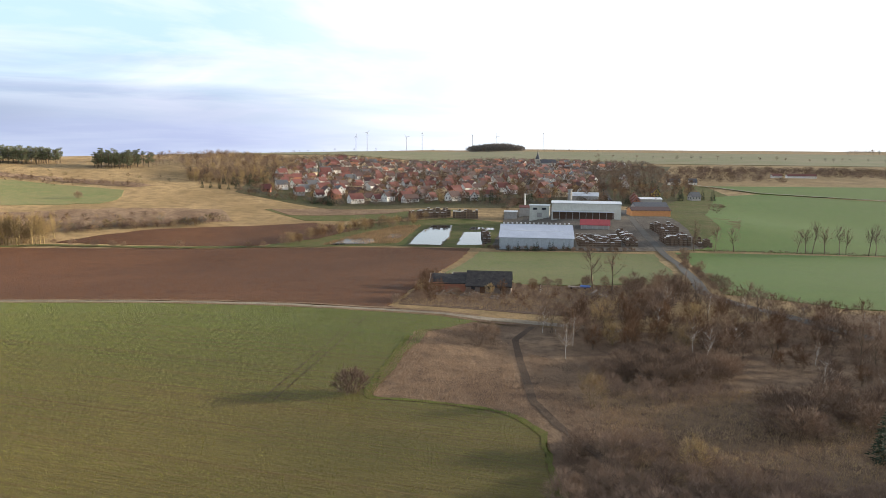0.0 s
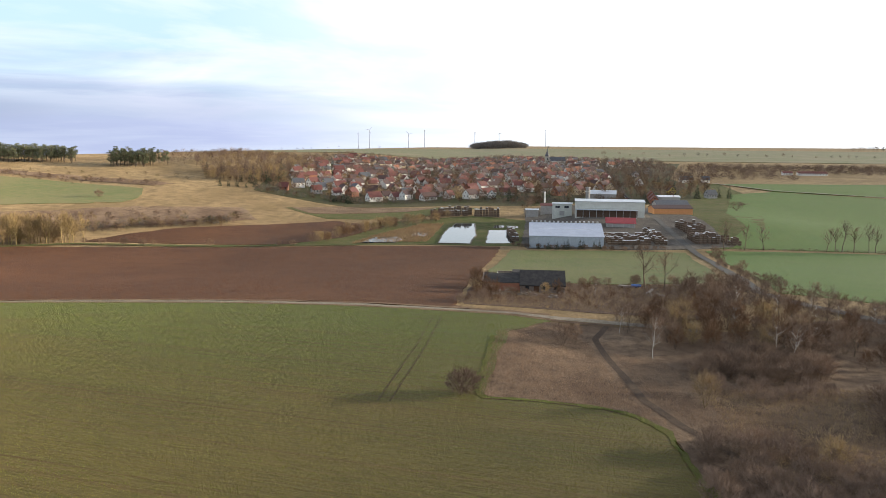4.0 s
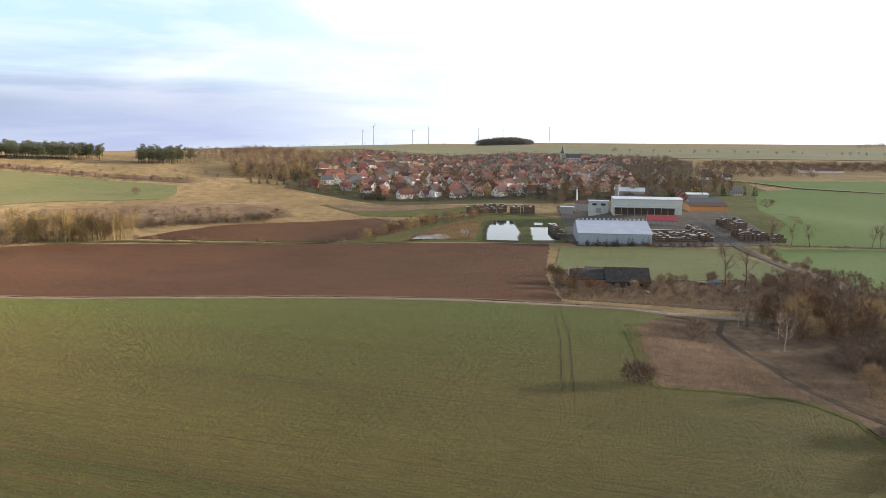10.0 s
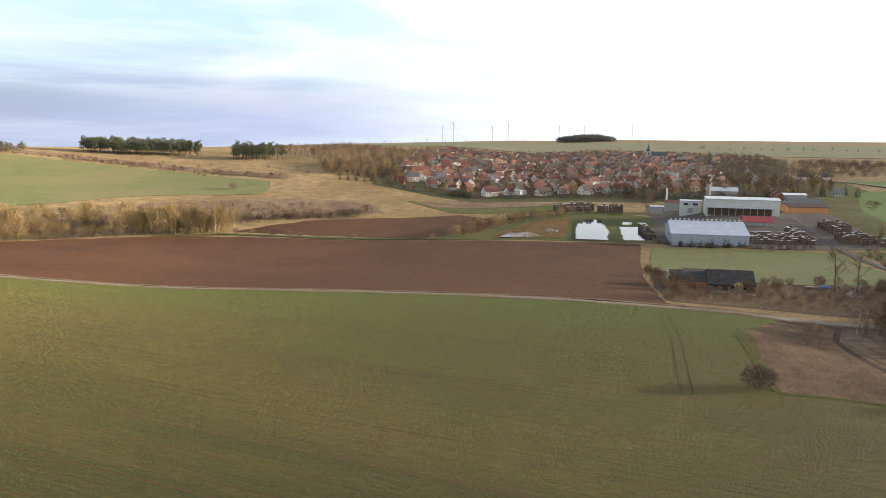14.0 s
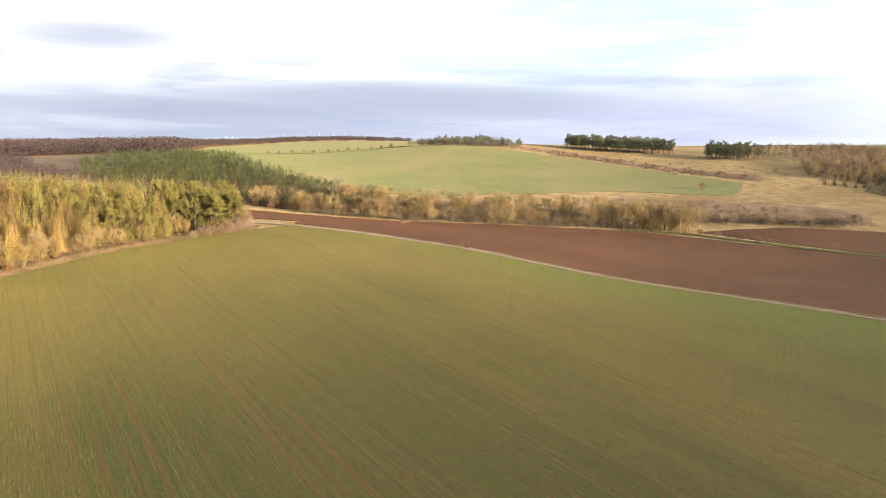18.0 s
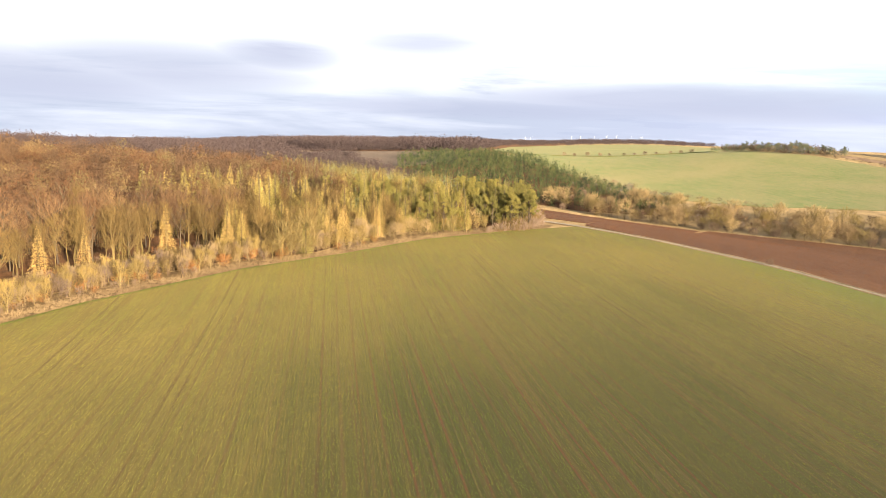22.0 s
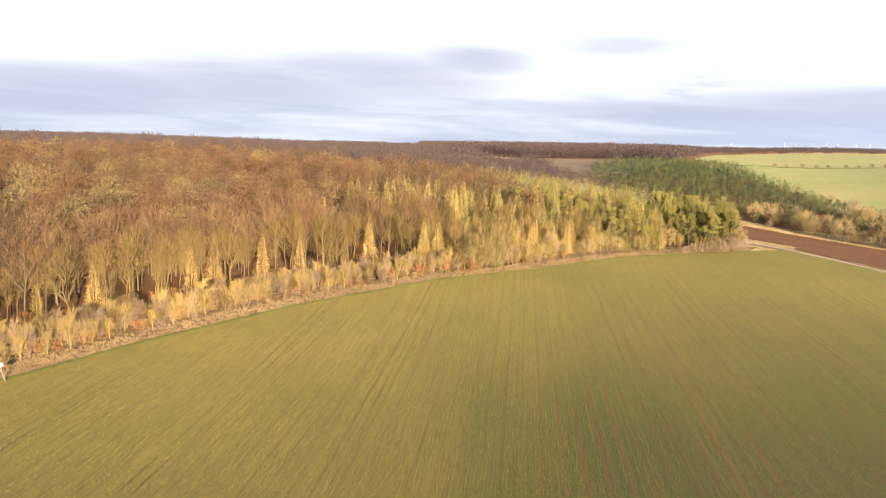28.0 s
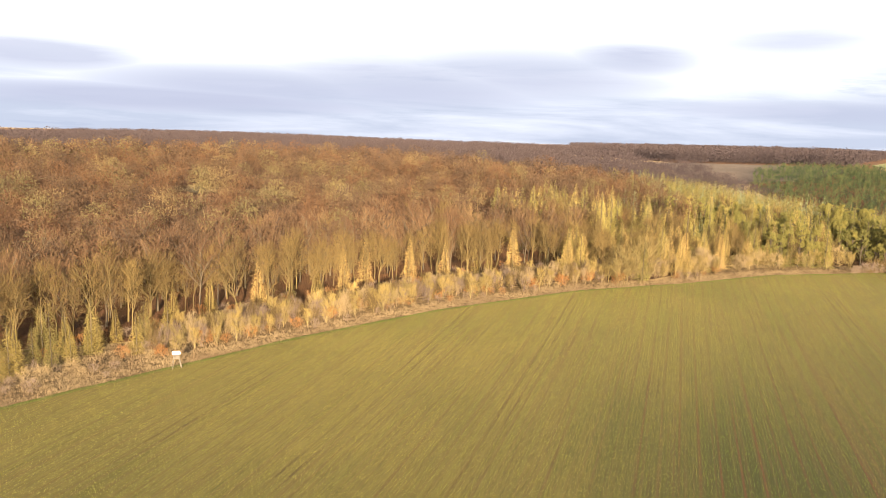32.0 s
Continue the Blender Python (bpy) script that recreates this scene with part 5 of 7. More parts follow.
def gable_roof(w, d, hw, hr, over=0.5, thick=0.22):
    bm = bmesh.new()
    a, b = w / 2 + over, d / 2
    k = hr / b
    e, z = b + over, hw - k * over
    sec = [(-e, z + 0.04), (0, hw + hr + 0.04), (e, z + 0.04), (e, z + thick), (0, hw + hr + thick * 1.25), (-e, z + thick)]
    s = [[bm.verts.new((x, y, q)) for y, q in sec] for x in (-a, a)]
    for i in range(6):
        j = (i + 1) % 6
        bm.faces.new((s[0][i], s[0][j], s[1][j], s[1][i]))
    bm.faces.new((s[0][0], s[0][5], s[0][4], s[0][1])), bm.faces.new((s[0][1], s[0][4], s[0][3], s[0][2]))
    bm.faces.new((s[1][1], s[1][4], s[1][5], s[1][0])), bm.faces.new((s[1][2], s[1][3], s[1][4], s[1][1]))
    return bm


CACHE = {}


def cached(key, make, mat):
    if (key, mat.name) not in CACHE:
        me = bpy.data.meshes.new(key[0])
        bm = make()
        bmesh.ops.recalc_face_normals(bm, faces=bm.faces)
        bm.to_mesh(me)
        bm.free()
        me.materials.append(mat)
        CACHE[(key, mat.name)] = me
    return CACHE[(key, mat.name)]


SIZES = [(10, 8.5, 4.2, 4.2), (12, 9, 5.2, 4.4), (9, 8, 3.4, 4.4), (14, 9.5, 4.6, 4.8), (11, 8, 5.6, 3.6), (16, 8, 3.6, 4.0)]


def house(x, y, rot, size, wall, roof, label, group="houses of the village", z=None, name="house", chimney=True, windows=True):
    w, d, hw, hr = size
    e = new(name)
    e.matrix_basis = pose(x, y, float(height(x, y)) if z is None else z, 0, 0, rot)
    piece("wall", cached(("wall", size), lambda: gable(w, d, hw, hr), wall), e)
    piece("roof", cached(("roof", size), lambda: gable_roof(w, d, hw, hr), roof), e)
    if chimney:
        piece("chimney", cached(("chimney",), lambda: box(-0.35, 0.35, -0.35, 0.35, -1.2, 1.1), M_BRICK), e, m=pose(w * 0.22, 0.5, hw + hr))
    win = cached(("window",), lambda: box(-0.55, 0.55, -0.06, 0.06, -0.65, 0.65), M_GLASS)
    n = int(w // 3.2)
    for s in (-1, 1) if windows else ():
        for i in range(n if s < 0 else 0):
            piece("window", win, e, m=pose((i + 0.5) * w / n - w / 2, s * d / 2, hw * 0.62))
        for i in (-1, 1):
            piece("window", win, e, m=pose(s * w / 2, i * d * 0.22, hw * 0.62, 0, 0, 90))
        piece("window", win, e, m=pose(s * w / 2, 0, hw + hr * 0.35, 0, 0, 90))
    return tagged(e, label, "house", group)


# ---- village ----
VILLAGE = [(-285, 760), (-225, 705), (-170, 690), (-60, 715), (20, 760), (70, 790), (92, 900), (108, 1180), (200, 1350), (60, 1480), (-160, 1420), (-320, 1220), (-320, 980)]
roofs = [(M_RED_TILE, "red tiled"), (M_DARK_TILE, "dark brown tiled"), (M_RED_TILE, "red tiled"), (M_RED_TILE, "red tiled"), (M_DARK_TILE, "dark brown tiled"), (M_SLATE, "grey slate"), (M_DARK_TILE, "dark brown tiled"), (M_DARK_TILE, "dark brown tiled"), (M_RED_TILE, "red tiled")]
walls = [(M_WHITE, "white"), (M_WHITE, "white"), (M_CREAM, "cream"), (M_GREYWALL, "grey"), (M_BRICK, "brick")]
placed = []


def road_gap(x, y):
    return min(math.hypot(x - a, y - b) for a, b in along(ROAD, 12))


def village_house(x, y, turn, size=None, w=None, r=None, what="house"):
    size, w, r = size or SIZES[RNG.integers(6)], w or walls[int(RNG.choice((0, 0, 1, 1, 2, 3, 4)))], r or roofs[RNG.integers(9)]
    placed.append((x, y))
    house(x, y, turn, size, w[0], r[0], f"{w[1]} village {what} with a {r[1]} roof", windows=y < 790)


# the front row above the meadow
for x, y, turn, k, w, r in ((-266, 712, 8, 2, 4, 3), (-238, 742, 20, 5, 0, 5), (-250, 760, 100, 1, 0, 0), (-222, 765, 60, 3, 0, 3), (-206, 770, 60, 1, 0, 3), (-196, 715, 70, 1, 4, 0), (-168, 690, 5, 3, 0, 3), (-150, 704, 95, 2, 0, 0), (-139, 706, 100, 4, 0, 1), (-116, 700, 8, 5, 0, 1), (-97, 716, 95, 2, 0, 0), (-178, 735, 10, 5, 4, 1), (-160, 760, 100, 1, 2, 3), (-60, 745, 5, 5, 0, 0), (-40, 752, 5, 5, 3, 0), (-70, 800, 95, 1, 0, 3), (-20, 790, 15, 3, 0, 0)):
    village_house(x, y, turn if w else 36 + turn % 26, SIZES[k], walls[w], roofs[r])
tries = sorted(fill_spots(VILLAGE, 19.0, 0.45), key=lambda p: p[1])
near, beyond = tries[:300], tries[300:]
for x, y in near:
    if road_gap(x, y) > 11 and min(math.hypot(x - a, y - b) for a, b in placed) > 14 and RNG.uniform() < 0.84 and math.hypot(x - 12, y - 1282) > 24:
        village_house(x, y, float(RNG.choice((52, 40, 46, 130, 98, 36))) + RNG.normal(0, 10))
for x, y, turn, k, w, r in ((100, 700, 84, 5, 4, 0), (102, 722, 84, 5, 4, 0), (104, 745, 84, 5, 4, 0), (118, 705, 84, 5, 4, 0), (128, 1030, 100, 2, 0, 5), (156, 1100, 100, 2, 3, 5), (112, 880, 84, 1, 0, 0), (116, 920, 84, 3, 2, 1), (62, 880, 84, 1, 0, 0), (180, 950, 5, 5, 0, 5), (205, 955, 5, 2, 0, 5)):
    village_house(x, y, turn, SIZES[k], walls[w], roofs[r])
far_bm = bmesh.new()
FAR_MATS = [M_WHITE, M_CREAM, M_GREYWALL, M_RED_TILE, M_DARK_TILE, M_ORANGE_TILE, M_SLATE]
for x, y in beyond:
    if road_gap(x, y) > 11 and min(math.hypot(x - a, y - b) for a, b in placed) > 13 and RNG.uniform() < 0.85 and math.hypot(x - 20, y - 1282) > 26:
        placed.append((x, y))
        w, d, hw, hr = SIZES[RNG.integers(6)]
        m = pose(x, y, float(height(x, y)), 0, 0, float(RNG.choice((52, 40, 46, 130, 98, 36))) + RNG.normal(0, 10))
        for bm, k in ((gable(w, d, hw, hr), int(RNG.choice((0, 0, 0, 1, 2)))), (gable_roof(w, d, hw, hr), int(RNG.choice((3, 3, 3, 4, 4, 4, 5, 6))))):
            bm.transform(m)
            for f in bm.faces:
                f.material_index = k
            me = bpy.data.meshes.new("far")
            bm.to_mesh(me)
            bm.free()
            far_bm.from_mesh(me)
            bpy.data.meshes.remove(me)
me = bpy.data.meshes.new("far_houses")
far_bm.to_mesh(me)
far_bm.free()
for m in FAR_MATS:
    me.materials.append(m)
tagged(new("far_houses", me), "crowded far village houses with red and brown roofs", "houses", kind="stuff")
house(134, 800, 95, SIZES[2], M_YELLOW, M_DARK_TILE, "bright yellow house with a dark tiled roof")
for x, w in ((357, 14), (384, 26), (404, 16)):
    house(x, 1115, 4, (w, 8, 3.2, 2.6), M_WHITE, M_RED_TILE, "low white farm building on the far slope", "far farm buildings", chimney=False)
house(166, 762, 20, SIZES[0], M_GREYWALL, M_SLATE, "grey house with a blue slate roof beside dark firs")


def church(x, y):
    e = new("church")
    e.matrix_basis = pose(x, y, float(height(x, y)), 0, 0, 8)
    piece("nave", cached(("nave",), lambda: gable(26, 11, 9, 6), M_WHITE), e, m=pose(18, 0, 0))
    piece("nave_roof", cached(("nave_roof",), lambda: gable_roof(26, 11, 9, 6), M_SLATE), e, m=pose(18, 0, 0))
    piece("tower", cached(("tower",), lambda: box(-3.6, 3.6, -3.6, 3.6, -2, 16), M_STONE), e)

    def spire():
        bm = bmesh.new()
        rings = [[bm.verts.new((r * math.cos(i * math.pi / 4 + 0.39), r * math.sin(i * math.pi / 4 + 0.39), z)) for i in range(8)] for r, z in ((4.6, 16), (3.4, 19.5), (1.9, 21.5), (2.1, 22.6), (1.2, 24.6), (0.12, 31.5))]
        for a, b in zip(rings, rings[1:]):
            for i in range(8):
                bm.faces.new((a[i], a[(i + 1) % 8], b[(i + 1) % 8], b[i]))
        return bm

    piece("spire", cached(("spire",), spire, M_SLATE), e)
    win = cached(("tall_window",), lambda: box(-0.7, 0.7, -0.1, 0.1, -1.8, 1.8), M_GLASS)
    for i in range(4):
        piece("window", win, e, m=pose(9 + i * 6, -5.5, 5))
    piece("window", win, e, m=pose(0, -3.6, 12))
    tagged(e, "white village church with a slate onion spire", "church")


church(12.5, 1282)

# ---- works ----


def block(name, x, y, w, d, h, wall, roof, label, rot=0, rise=1.2, extras=True, z=None, cat="building"):
    """A hall with a shallow gable roof, gates and a band of windows."""
    e = new(name)
    e.matrix_basis = pose(x, y, float(height(x, y)) if z is None else z, 0, 0, rot)
    part("wall", gable(w, d, h, rise, -4), wall, e)
    part("roof", gable_roof(w, d, h, rise, 0.5, 0.25), roof, e)
    if extras:
        for i in range(int(w // 9)):
            part("gate", box(-1.9, 1.9, -0.08, 0.08, 0, 3.6), M_GREYWALL, e).matrix_basis = pose((i + 0.5) * w / int(w // 9) - w / 2, -d / 2, 0)
        part("window_band", box(-w * 0.46, w * 0.46, -0.06, 0.06, h - 1.5, h - 0.7), M_GLASS, e).matrix_basis = pose(0, d / 2, 0)
    return tagged(e, label, cat)


H1 = float(height(26, 425)) + 0.3
hall = block("warehouse", 4.5, 448, 43, 50, 5.6, M_SHEETBLUE, M_LAVENDER, "wide warehouse with a pale lavender metal roof", 0, 5.2, False, H1)
part("roof_light", box(-16, 16, -0.6, 0.6, 8.2, 8.55), M_FILM, hall, "long translucent ridge light").matrix_basis = pose(0, -12.2, 0)
for i in range(9):
    part("wall_panel", box(-2.2, 2.2, -0.09, 0.0, 0.2, 5.3), M_SHEETBLUE, hall).matrix_basis = pose(-19.1 + i * 4.78, -25, 0)
for i in range(16):
    part("roof_vent", box(-0.5, 0.5, -0.9, 0.9, 0, 1.2), M_STEEL, hall).matrix_basis = pose(-20 + i * 2.66, 0.8, 10.8)
H2 = float(height(60, 530))
hall = block("factory_hall", 42, 552, 50, 26, 11.6, M_PANEL, M_SHEET, "long cream factory hall with a pale roof", -3, 0.9, False, H2)
for i in range(4):
    part("wall_panel", box(-5.9, 5.9, -0.12, 0, 6.6, 11.2), M_PANEL, hall).matrix_basis = pose(-18.6 + i * 12.4, -13, 0)
part("canopy", box(-24.5, 20, -4.2, 0, 5.6, 6.0), M_SHEET, hall, "grey canopy roof over the loading bays").matrix_basis = pose(0, -13, 0)
for i in range(10):
    part("canopy_post", box(-0.15, 0.15, -0.15, 0.15, -1, 5.6), M_STEEL, hall).matrix_basis = pose(-24 + i * 4.8, -16.9, 0)
part("loading_bay", box(-24, 20, -0.1, 0, 0.1, 5.2), M_LOAD, hall, "loading bays full of brown timber").matrix_basis = pose(0, -13.1, 0)
block("office_building", 8, 566, 15, 12, 9.0, M_PANEL, M_SHEET, "cream office block beside the factory hall", -3, 0.4, True, H2 - 1)
for i in (-1, 1):
    o = new("office_window", cached(("office_window",), lambda: box(-1.7, 1.7, -0.08, 0.08, -0.8, 0.8), M_GLASS))
    o.parent = bpy.data.objects["office_building"]
    o.matrix_basis = pose(i * 3.4, -6.02, 6.6)
block("store_shed", -15, 592, 10, 10, 6, M_GREYWALL, M_SHEET, "grey windowless store shed", 0, 0.4)
block("boiler_house", -2, 600, 12, 10, 7, M_GREYWALL, M_RED_TILE, "old boiler house with a red roof", 0, 1.5)


def shaft(name, x, y, r0, r1, h, mat, label, cat, n=14, z=None):
    bm = bmesh.new()
    rings = [[bm.verts.new((r * math.cos(i * 2 * math.pi / n), r * math.sin(i * 2 * math.pi / n), q)) for i in range(n)] for r, q in ((r0, -1), (r0, h * 0.4), (r1, h * 0.93), (r1 * 1.2, h * 0.93), (r1 * 1.2, h), (r1 * 0.7, h), (r1 * 0.7, h * 0.8))]
    for a, b in zip(rings, rings[1:]):
        for i in range(n):
            bm.faces.new((a[i], a[(i + 1) % n], b[(i + 1) % n], b[i]))
    e = new(name)
    e.matrix_basis = pose(x, y, float(height(x, y)) if z is None else z)
    part("shaft", bm, mat, e)
    part("band", box(-r1 * 1.3, r1 * 1.3, -r1 * 1.3, r1 * 1.3, h * 0.7, h * 0.7 + 0.3), M_STEEL, e)
    return tagged(e, label, cat)


shaft("chimney", -4.0, 640, 0.75, 0.6, 15, M_WHITE, "slim white factory chimney", "chimney")
shaft("silo", 38, 700, 2.0, 2.0, 14, M_GREYWALL, "tall grey silo tower", "silo")
block("mill_building", 52, 716, 28, 18, 7, M_GREYWALL, M_SHEET, "grey mill building with a light sheet roof", -6, 3.0)
tent = new("storage_tent")
tent.matrix_basis = pose(44.5, 500, float(height(46, 500)), 0, 0, -4)
part("side_wall", gable(19, 15, 2.4, 3.0), M_GREYWALL, tent)
part("canopy", gable_roof(19, 15, 2.4, 3.0, 0.6, 0.15), M_REDSHEET, tent, "red tarpaulin roof")
for i in range(6):
    part("post", box(-0.12, 0.12, -0.12, 0.12, -1, 2.3), M_STEEL, tent).matrix_basis = pose(-9 + i * 3.6, -7.8, 0)
tagged(tent, "storage tent with a bright red tarpaulin roof", "tent")
block("timber_hall", 92, 578, 30, 15, 4.6, M_ORANGEBOARD, M_DARK_TILE, "low hall of orange boards with a dark roof", 8, 2.2, False)
block("timber_hall", 96, 600, 26, 14, 6.0, M_GREYWALL, M_SLATE, "dark slate-roofed workshop behind the board hall", 8, 3.0)
block("white_shed", 112, 700, 20, 12, 6.5, M_GREYWALL, M_FILM, "shed with a white sheet roof", 6, 1.2)


def stack(x, y, n, rot, film):
    e = new("pallet_stack")
    e.matrix_basis = pose(x, y, float(height(x, y)) + 0.35, 0, 0, rot)
    def load():
        bm = bmesh.new()
        for i in range(n):
            bm_box(bm, -0.92 + 0.03 * (i % 2), 0.92, -0.57, 0.57 - 0.04 * (i % 2), 0.17 + i * 1.35, 1.24 + i * 1.35)
        return bm

    def pallets():
        bm = bmesh.new()
        for i in range(n):
            q = i * 1.35
            bm_box(bm_box(bm_box(bm, -0.95, 0.95, -0.6, 0.6, q + 0.10, q + 0.16), -0.95, 0.95, -0.6, -0.45, q - 0.1 - 0.2 * (i == 0), q + 0.09), -0.95, 0.95, 0.45, 0.6, q - 0.1 - 0.2 * (i == 0), q + 0.09)
        return bm

    tagged(piece("pallet", cached(("pallet", n), pallets, M_TIMBER), e), kind="stuff")
    tagged(piece("load", cached(("load", n), load, M_LOAD), e), kind="stuff")
    if film:
        piece("cover", cached(("cover",), lambda: box(-0.98, 0.98, -0.63, 0.63, 0, 0.10), M_FILM), e, "white plastic cover", pose(0, 0, n * 1.35 - 0.09))
    return tagged(e, "stack of loaded pallets" + (" under white film" if film else " of brown timber"), "pallet stack", "pallet stacks of the works yard")


def stacks(x0, y0, nx, ny, dx, dy, rot, lo, hi, film):
    c, s = math.cos(radians(rot)), math.sin(radians(rot))
    for i in range(nx):
        for j in range(ny):
            if RNG.uniform() < 0.9:
                u, v = i * dx + RNG.normal(0, 0.12), j * dy + RNG.normal(0, 0.15)
                stack(x0 + u * c - v * s, y0 + u * s + v * c, int(RNG.integers(lo, hi)), rot + RNG.normal(0, 2), RNG.uniform() < film)


stacks(-97, 586, 14, 2, 2.2, 2.6, 2, 3, 5, 0.75)
stacks(-92, 594, 13, 2, 2.2, 2.6, 2, 4, 6, 0.6)
stacks(-61, 586, 9, 3, 2.3, 2.8, 3, 4, 6, 0.6)
stacks(30, 431, 12, 5, 2.1, 5.0, 1, 2, 4, 0.85)
stacks(58, 434, 3, 14, 2.6, 3.1, 2, 2, 4, 0.7)
stacks(82, 440, 6, 5, 2.5, 4.2, 4, 3, 5, 0.5)
stacks(84, 470, 5, 6, 2.7, 5.0, 6, 3, 5, 0.4)
stacks(100, 437, 3, 4, 3.0, 4.0, 4, 2, 4, 0.3)
stacks(-27, 452, 2, 14, 2.4, 3.6, 6, 2, 4, 0.6)


def car(x, y, rot, mat, what):
    e = new("car")
    e.matrix_basis = pose(x, y, float(height(x, y)) + 0.45, 0, 0, rot)

    def body():
        bm = box(-2.1, 2.1, -0.85, 0.85, 0.3, 0.85)
        bmesh.ops.bevel(bm, geom=bm.edges[:], offset=0.12, segments=2, affect="EDGES")
        return bm

    def cabin():
        bm = bmesh.new()
        lo = [bm.verts.new(p) for p in ((-1.5, -0.78, 0.85), (0.9, -0.78, 0.85), (0.9, 0.78, 0.85), (-1.5, 0.78, 0.85))]
        hi = [bm.verts.new(p) for p in ((-1.1, -0.62, 1.42), (0.3, -0.62, 1.42), (0.3, 0.62, 1.42), (-1.1, 0.62, 1.42))]
        bm.faces.new(hi)
        for i in range(4):
            bm.faces.new((lo[i], lo[(i + 1) % 4], hi[(i + 1) % 4], hi[i]))
        return bm

    def wheel():
        bm = bmesh.new()
        bmesh.ops.create_cone(bm, cap_ends=True, segments=14, radius1=0.32, radius2=0.32, depth=0.2, matrix=pose(0, 0, 0, 90))
        return bm

    def rim():
        bm = bmesh.new()
        bmesh.ops.create_cone(bm, cap_ends=True, segments=10, radius1=0.19, radius2=0.19, depth=0.22, matrix=pose(0, 0, 0, 90))
        return bm

    piece("body", cached(("body",), body, mat), e)
    piece("cabin", cached(("cabin",), cabin, M_GLASS), e)
    for a in (-1.3, 1.3):
        for b in (-0.8, 0.8):
            w = piece("wheel", cached(("wheel",), wheel, M_TYRE), e, m=pose(a, b, 0.32))
            piece("rim", cached(("rim",), rim, M_STEEL), w)
    tagged(e, f"{what} car parked by the village road", "car", "parked cars")


for i in range(12):
    car(80 + RNG.uniform(-1, 1), 690 + i * 7.5, 86 + RNG.normal(0, 4), (M_FILM, M_SLATE, M_REDSHEET, M_STEEL)[i % 4], ("white", "dark grey", "red", "silver")[i % 4])

# ---- wind turbines ----


def turbine(x, y, hub, turn, spin, size=1.0, group="wind turbines on the plateau", paint=None, label="slim pale grey three-bladed wind turbine on the horizon"):
    paint = paint or M_TURBINE
    e = new("wind_turbine")
    e.matrix_basis = Matrix.LocRotScale((x, y, float(height(x, y))), Euler((0, 0, radians(turn))), (1, 1, 1))

    def tower():
        bm = bmesh.new()
        bmesh.ops.create_cone(bm, cap_ends=True, segments=12, radius1=2.3 * size, radius2=1.3 * size, depth=hub + 4, matrix=pose(0, 0, hub / 2 - 2))
        return bm

    def blade():
        bm = bmesh.new()
        sec = [(0.0, 0.9, 0.9), (0.1, 1.0, 0.5), (0.22, 1.7, 0.35), (0.6, 1.0, 0.2), (1.0, 0.25, 0.06)]
        ln = 38 * size
        rings = [[bm.verts.new((s * w * size, t * h * size, q * ln)) for s, t in ((-1, 0), (0, -1), (1, 0), (0, 1))] for q, w, h in sec]
        for a, b in zip(rings, rings[1:]):
            for i in range(4):
                bm.faces.new((a[i], a[(i + 1) % 4], b[(i + 1) % 4], b[i]))
        bm.faces.new(rings[-1])
        return bm

    piece("tower", cached(("tower", hub, size), tower, paint), e)
    piece("nacelle", cached(("nacelle", size), lambda: box(-1.8 * size, 1.8 * size, -2.5 * size, 6 * size, -1.8 * size, 1.8 * size), paint), e, m=pose(0, 0, hub))
    hub_ob = piece("hub", cached(("hub", size), lambda: box(-1.4 * size, 1.4 * size, -1.6 * size, 1.6 * size, -1.4 * size, 1.4 * size), paint), e, m=pose(0, -4 * size, hub))
    for k in range(3):
        piece("blade", cached(("blade", size), blade, paint), hub_ob, m=pose(0, 0, 0, 0, spin + 120 * k, 0))
    tagged(e, label, "wind turbine", group)


for x, y, hub, spin in ((-930, 3839, 81, 10), (-872, 3853, 99, 40), (-666, 3893, 73, 75), (-582, 3907, 93, 20), (-313, 3938, 81, 55), (-182, 3946, 75, 100), (65, 3949, 87, 5)):
    turbine(x, y, hub, RNG.uniform(30, 80), spin, 0.62)
for x, y in ((-4222, 1929), (-4209, 1958), (-4095, 2182), (-4068, 2229), (-4026, 2303), (-3989, 2365), (-3959, 2414), (-3912, 2488), (-3877, 2541)):
    turbine(x, y, 38, 60, RNG.uniform(0, 120), 0.27, "distant wind turbines", M_TURBINESUNLIT, "distant sunlit white three-bladed wind turbine")

# ---- ruined barn ----
ZB = float(height(-14, 238)) + 0.7
barn = new("ruined_barn")
barn.matrix_basis = pose(0, 0, ZB)


def slab(bm, p, thick=0.25):
    a = [bm.verts.new(q) for q in p]
    b = [bm.verts.new((x, y, z - thick)) for x, y, z in p]
    bm.faces.new(a), bm.faces.new(b[::-1])
    for i in range(len(p)):
        j = (i + 1) % len(p)
        bm.faces.new((a[j], a[i], b[i], b[j]))
    return bm


part("front_wall", box(-20, -5.5, 236.6, 237.0, -1.5, 2.3), M_OLDWALL, barn, "crumbling plastered front wall")
part("gable_wall", gable(0.4, 12, 2.3, 3.6, -1.5), M_OLDWALL, barn, "bright broken gable wall").matrix_basis = pose(-5.7, 243, 0)
part("gable_wall", gable(0.4, 12, 2.3, 3.4, -1.5), M_OLDWALL, barn).matrix_basis = pose(-20.2, 243, 0)
part("back_wall", box(-33, -5.5, 248.8, 249.2, -1.5, 2.4), M_OLDWALL, barn)
part("roof", slab(bmesh.new(), [(-20.6, 236.0, 2.0), (-5.2, 236.0, 2.0), (-5.2, 243, 6.1), (-20.6, 243, 6.1)]), M_OLDROOF, barn, "dark old roof slope with holes")
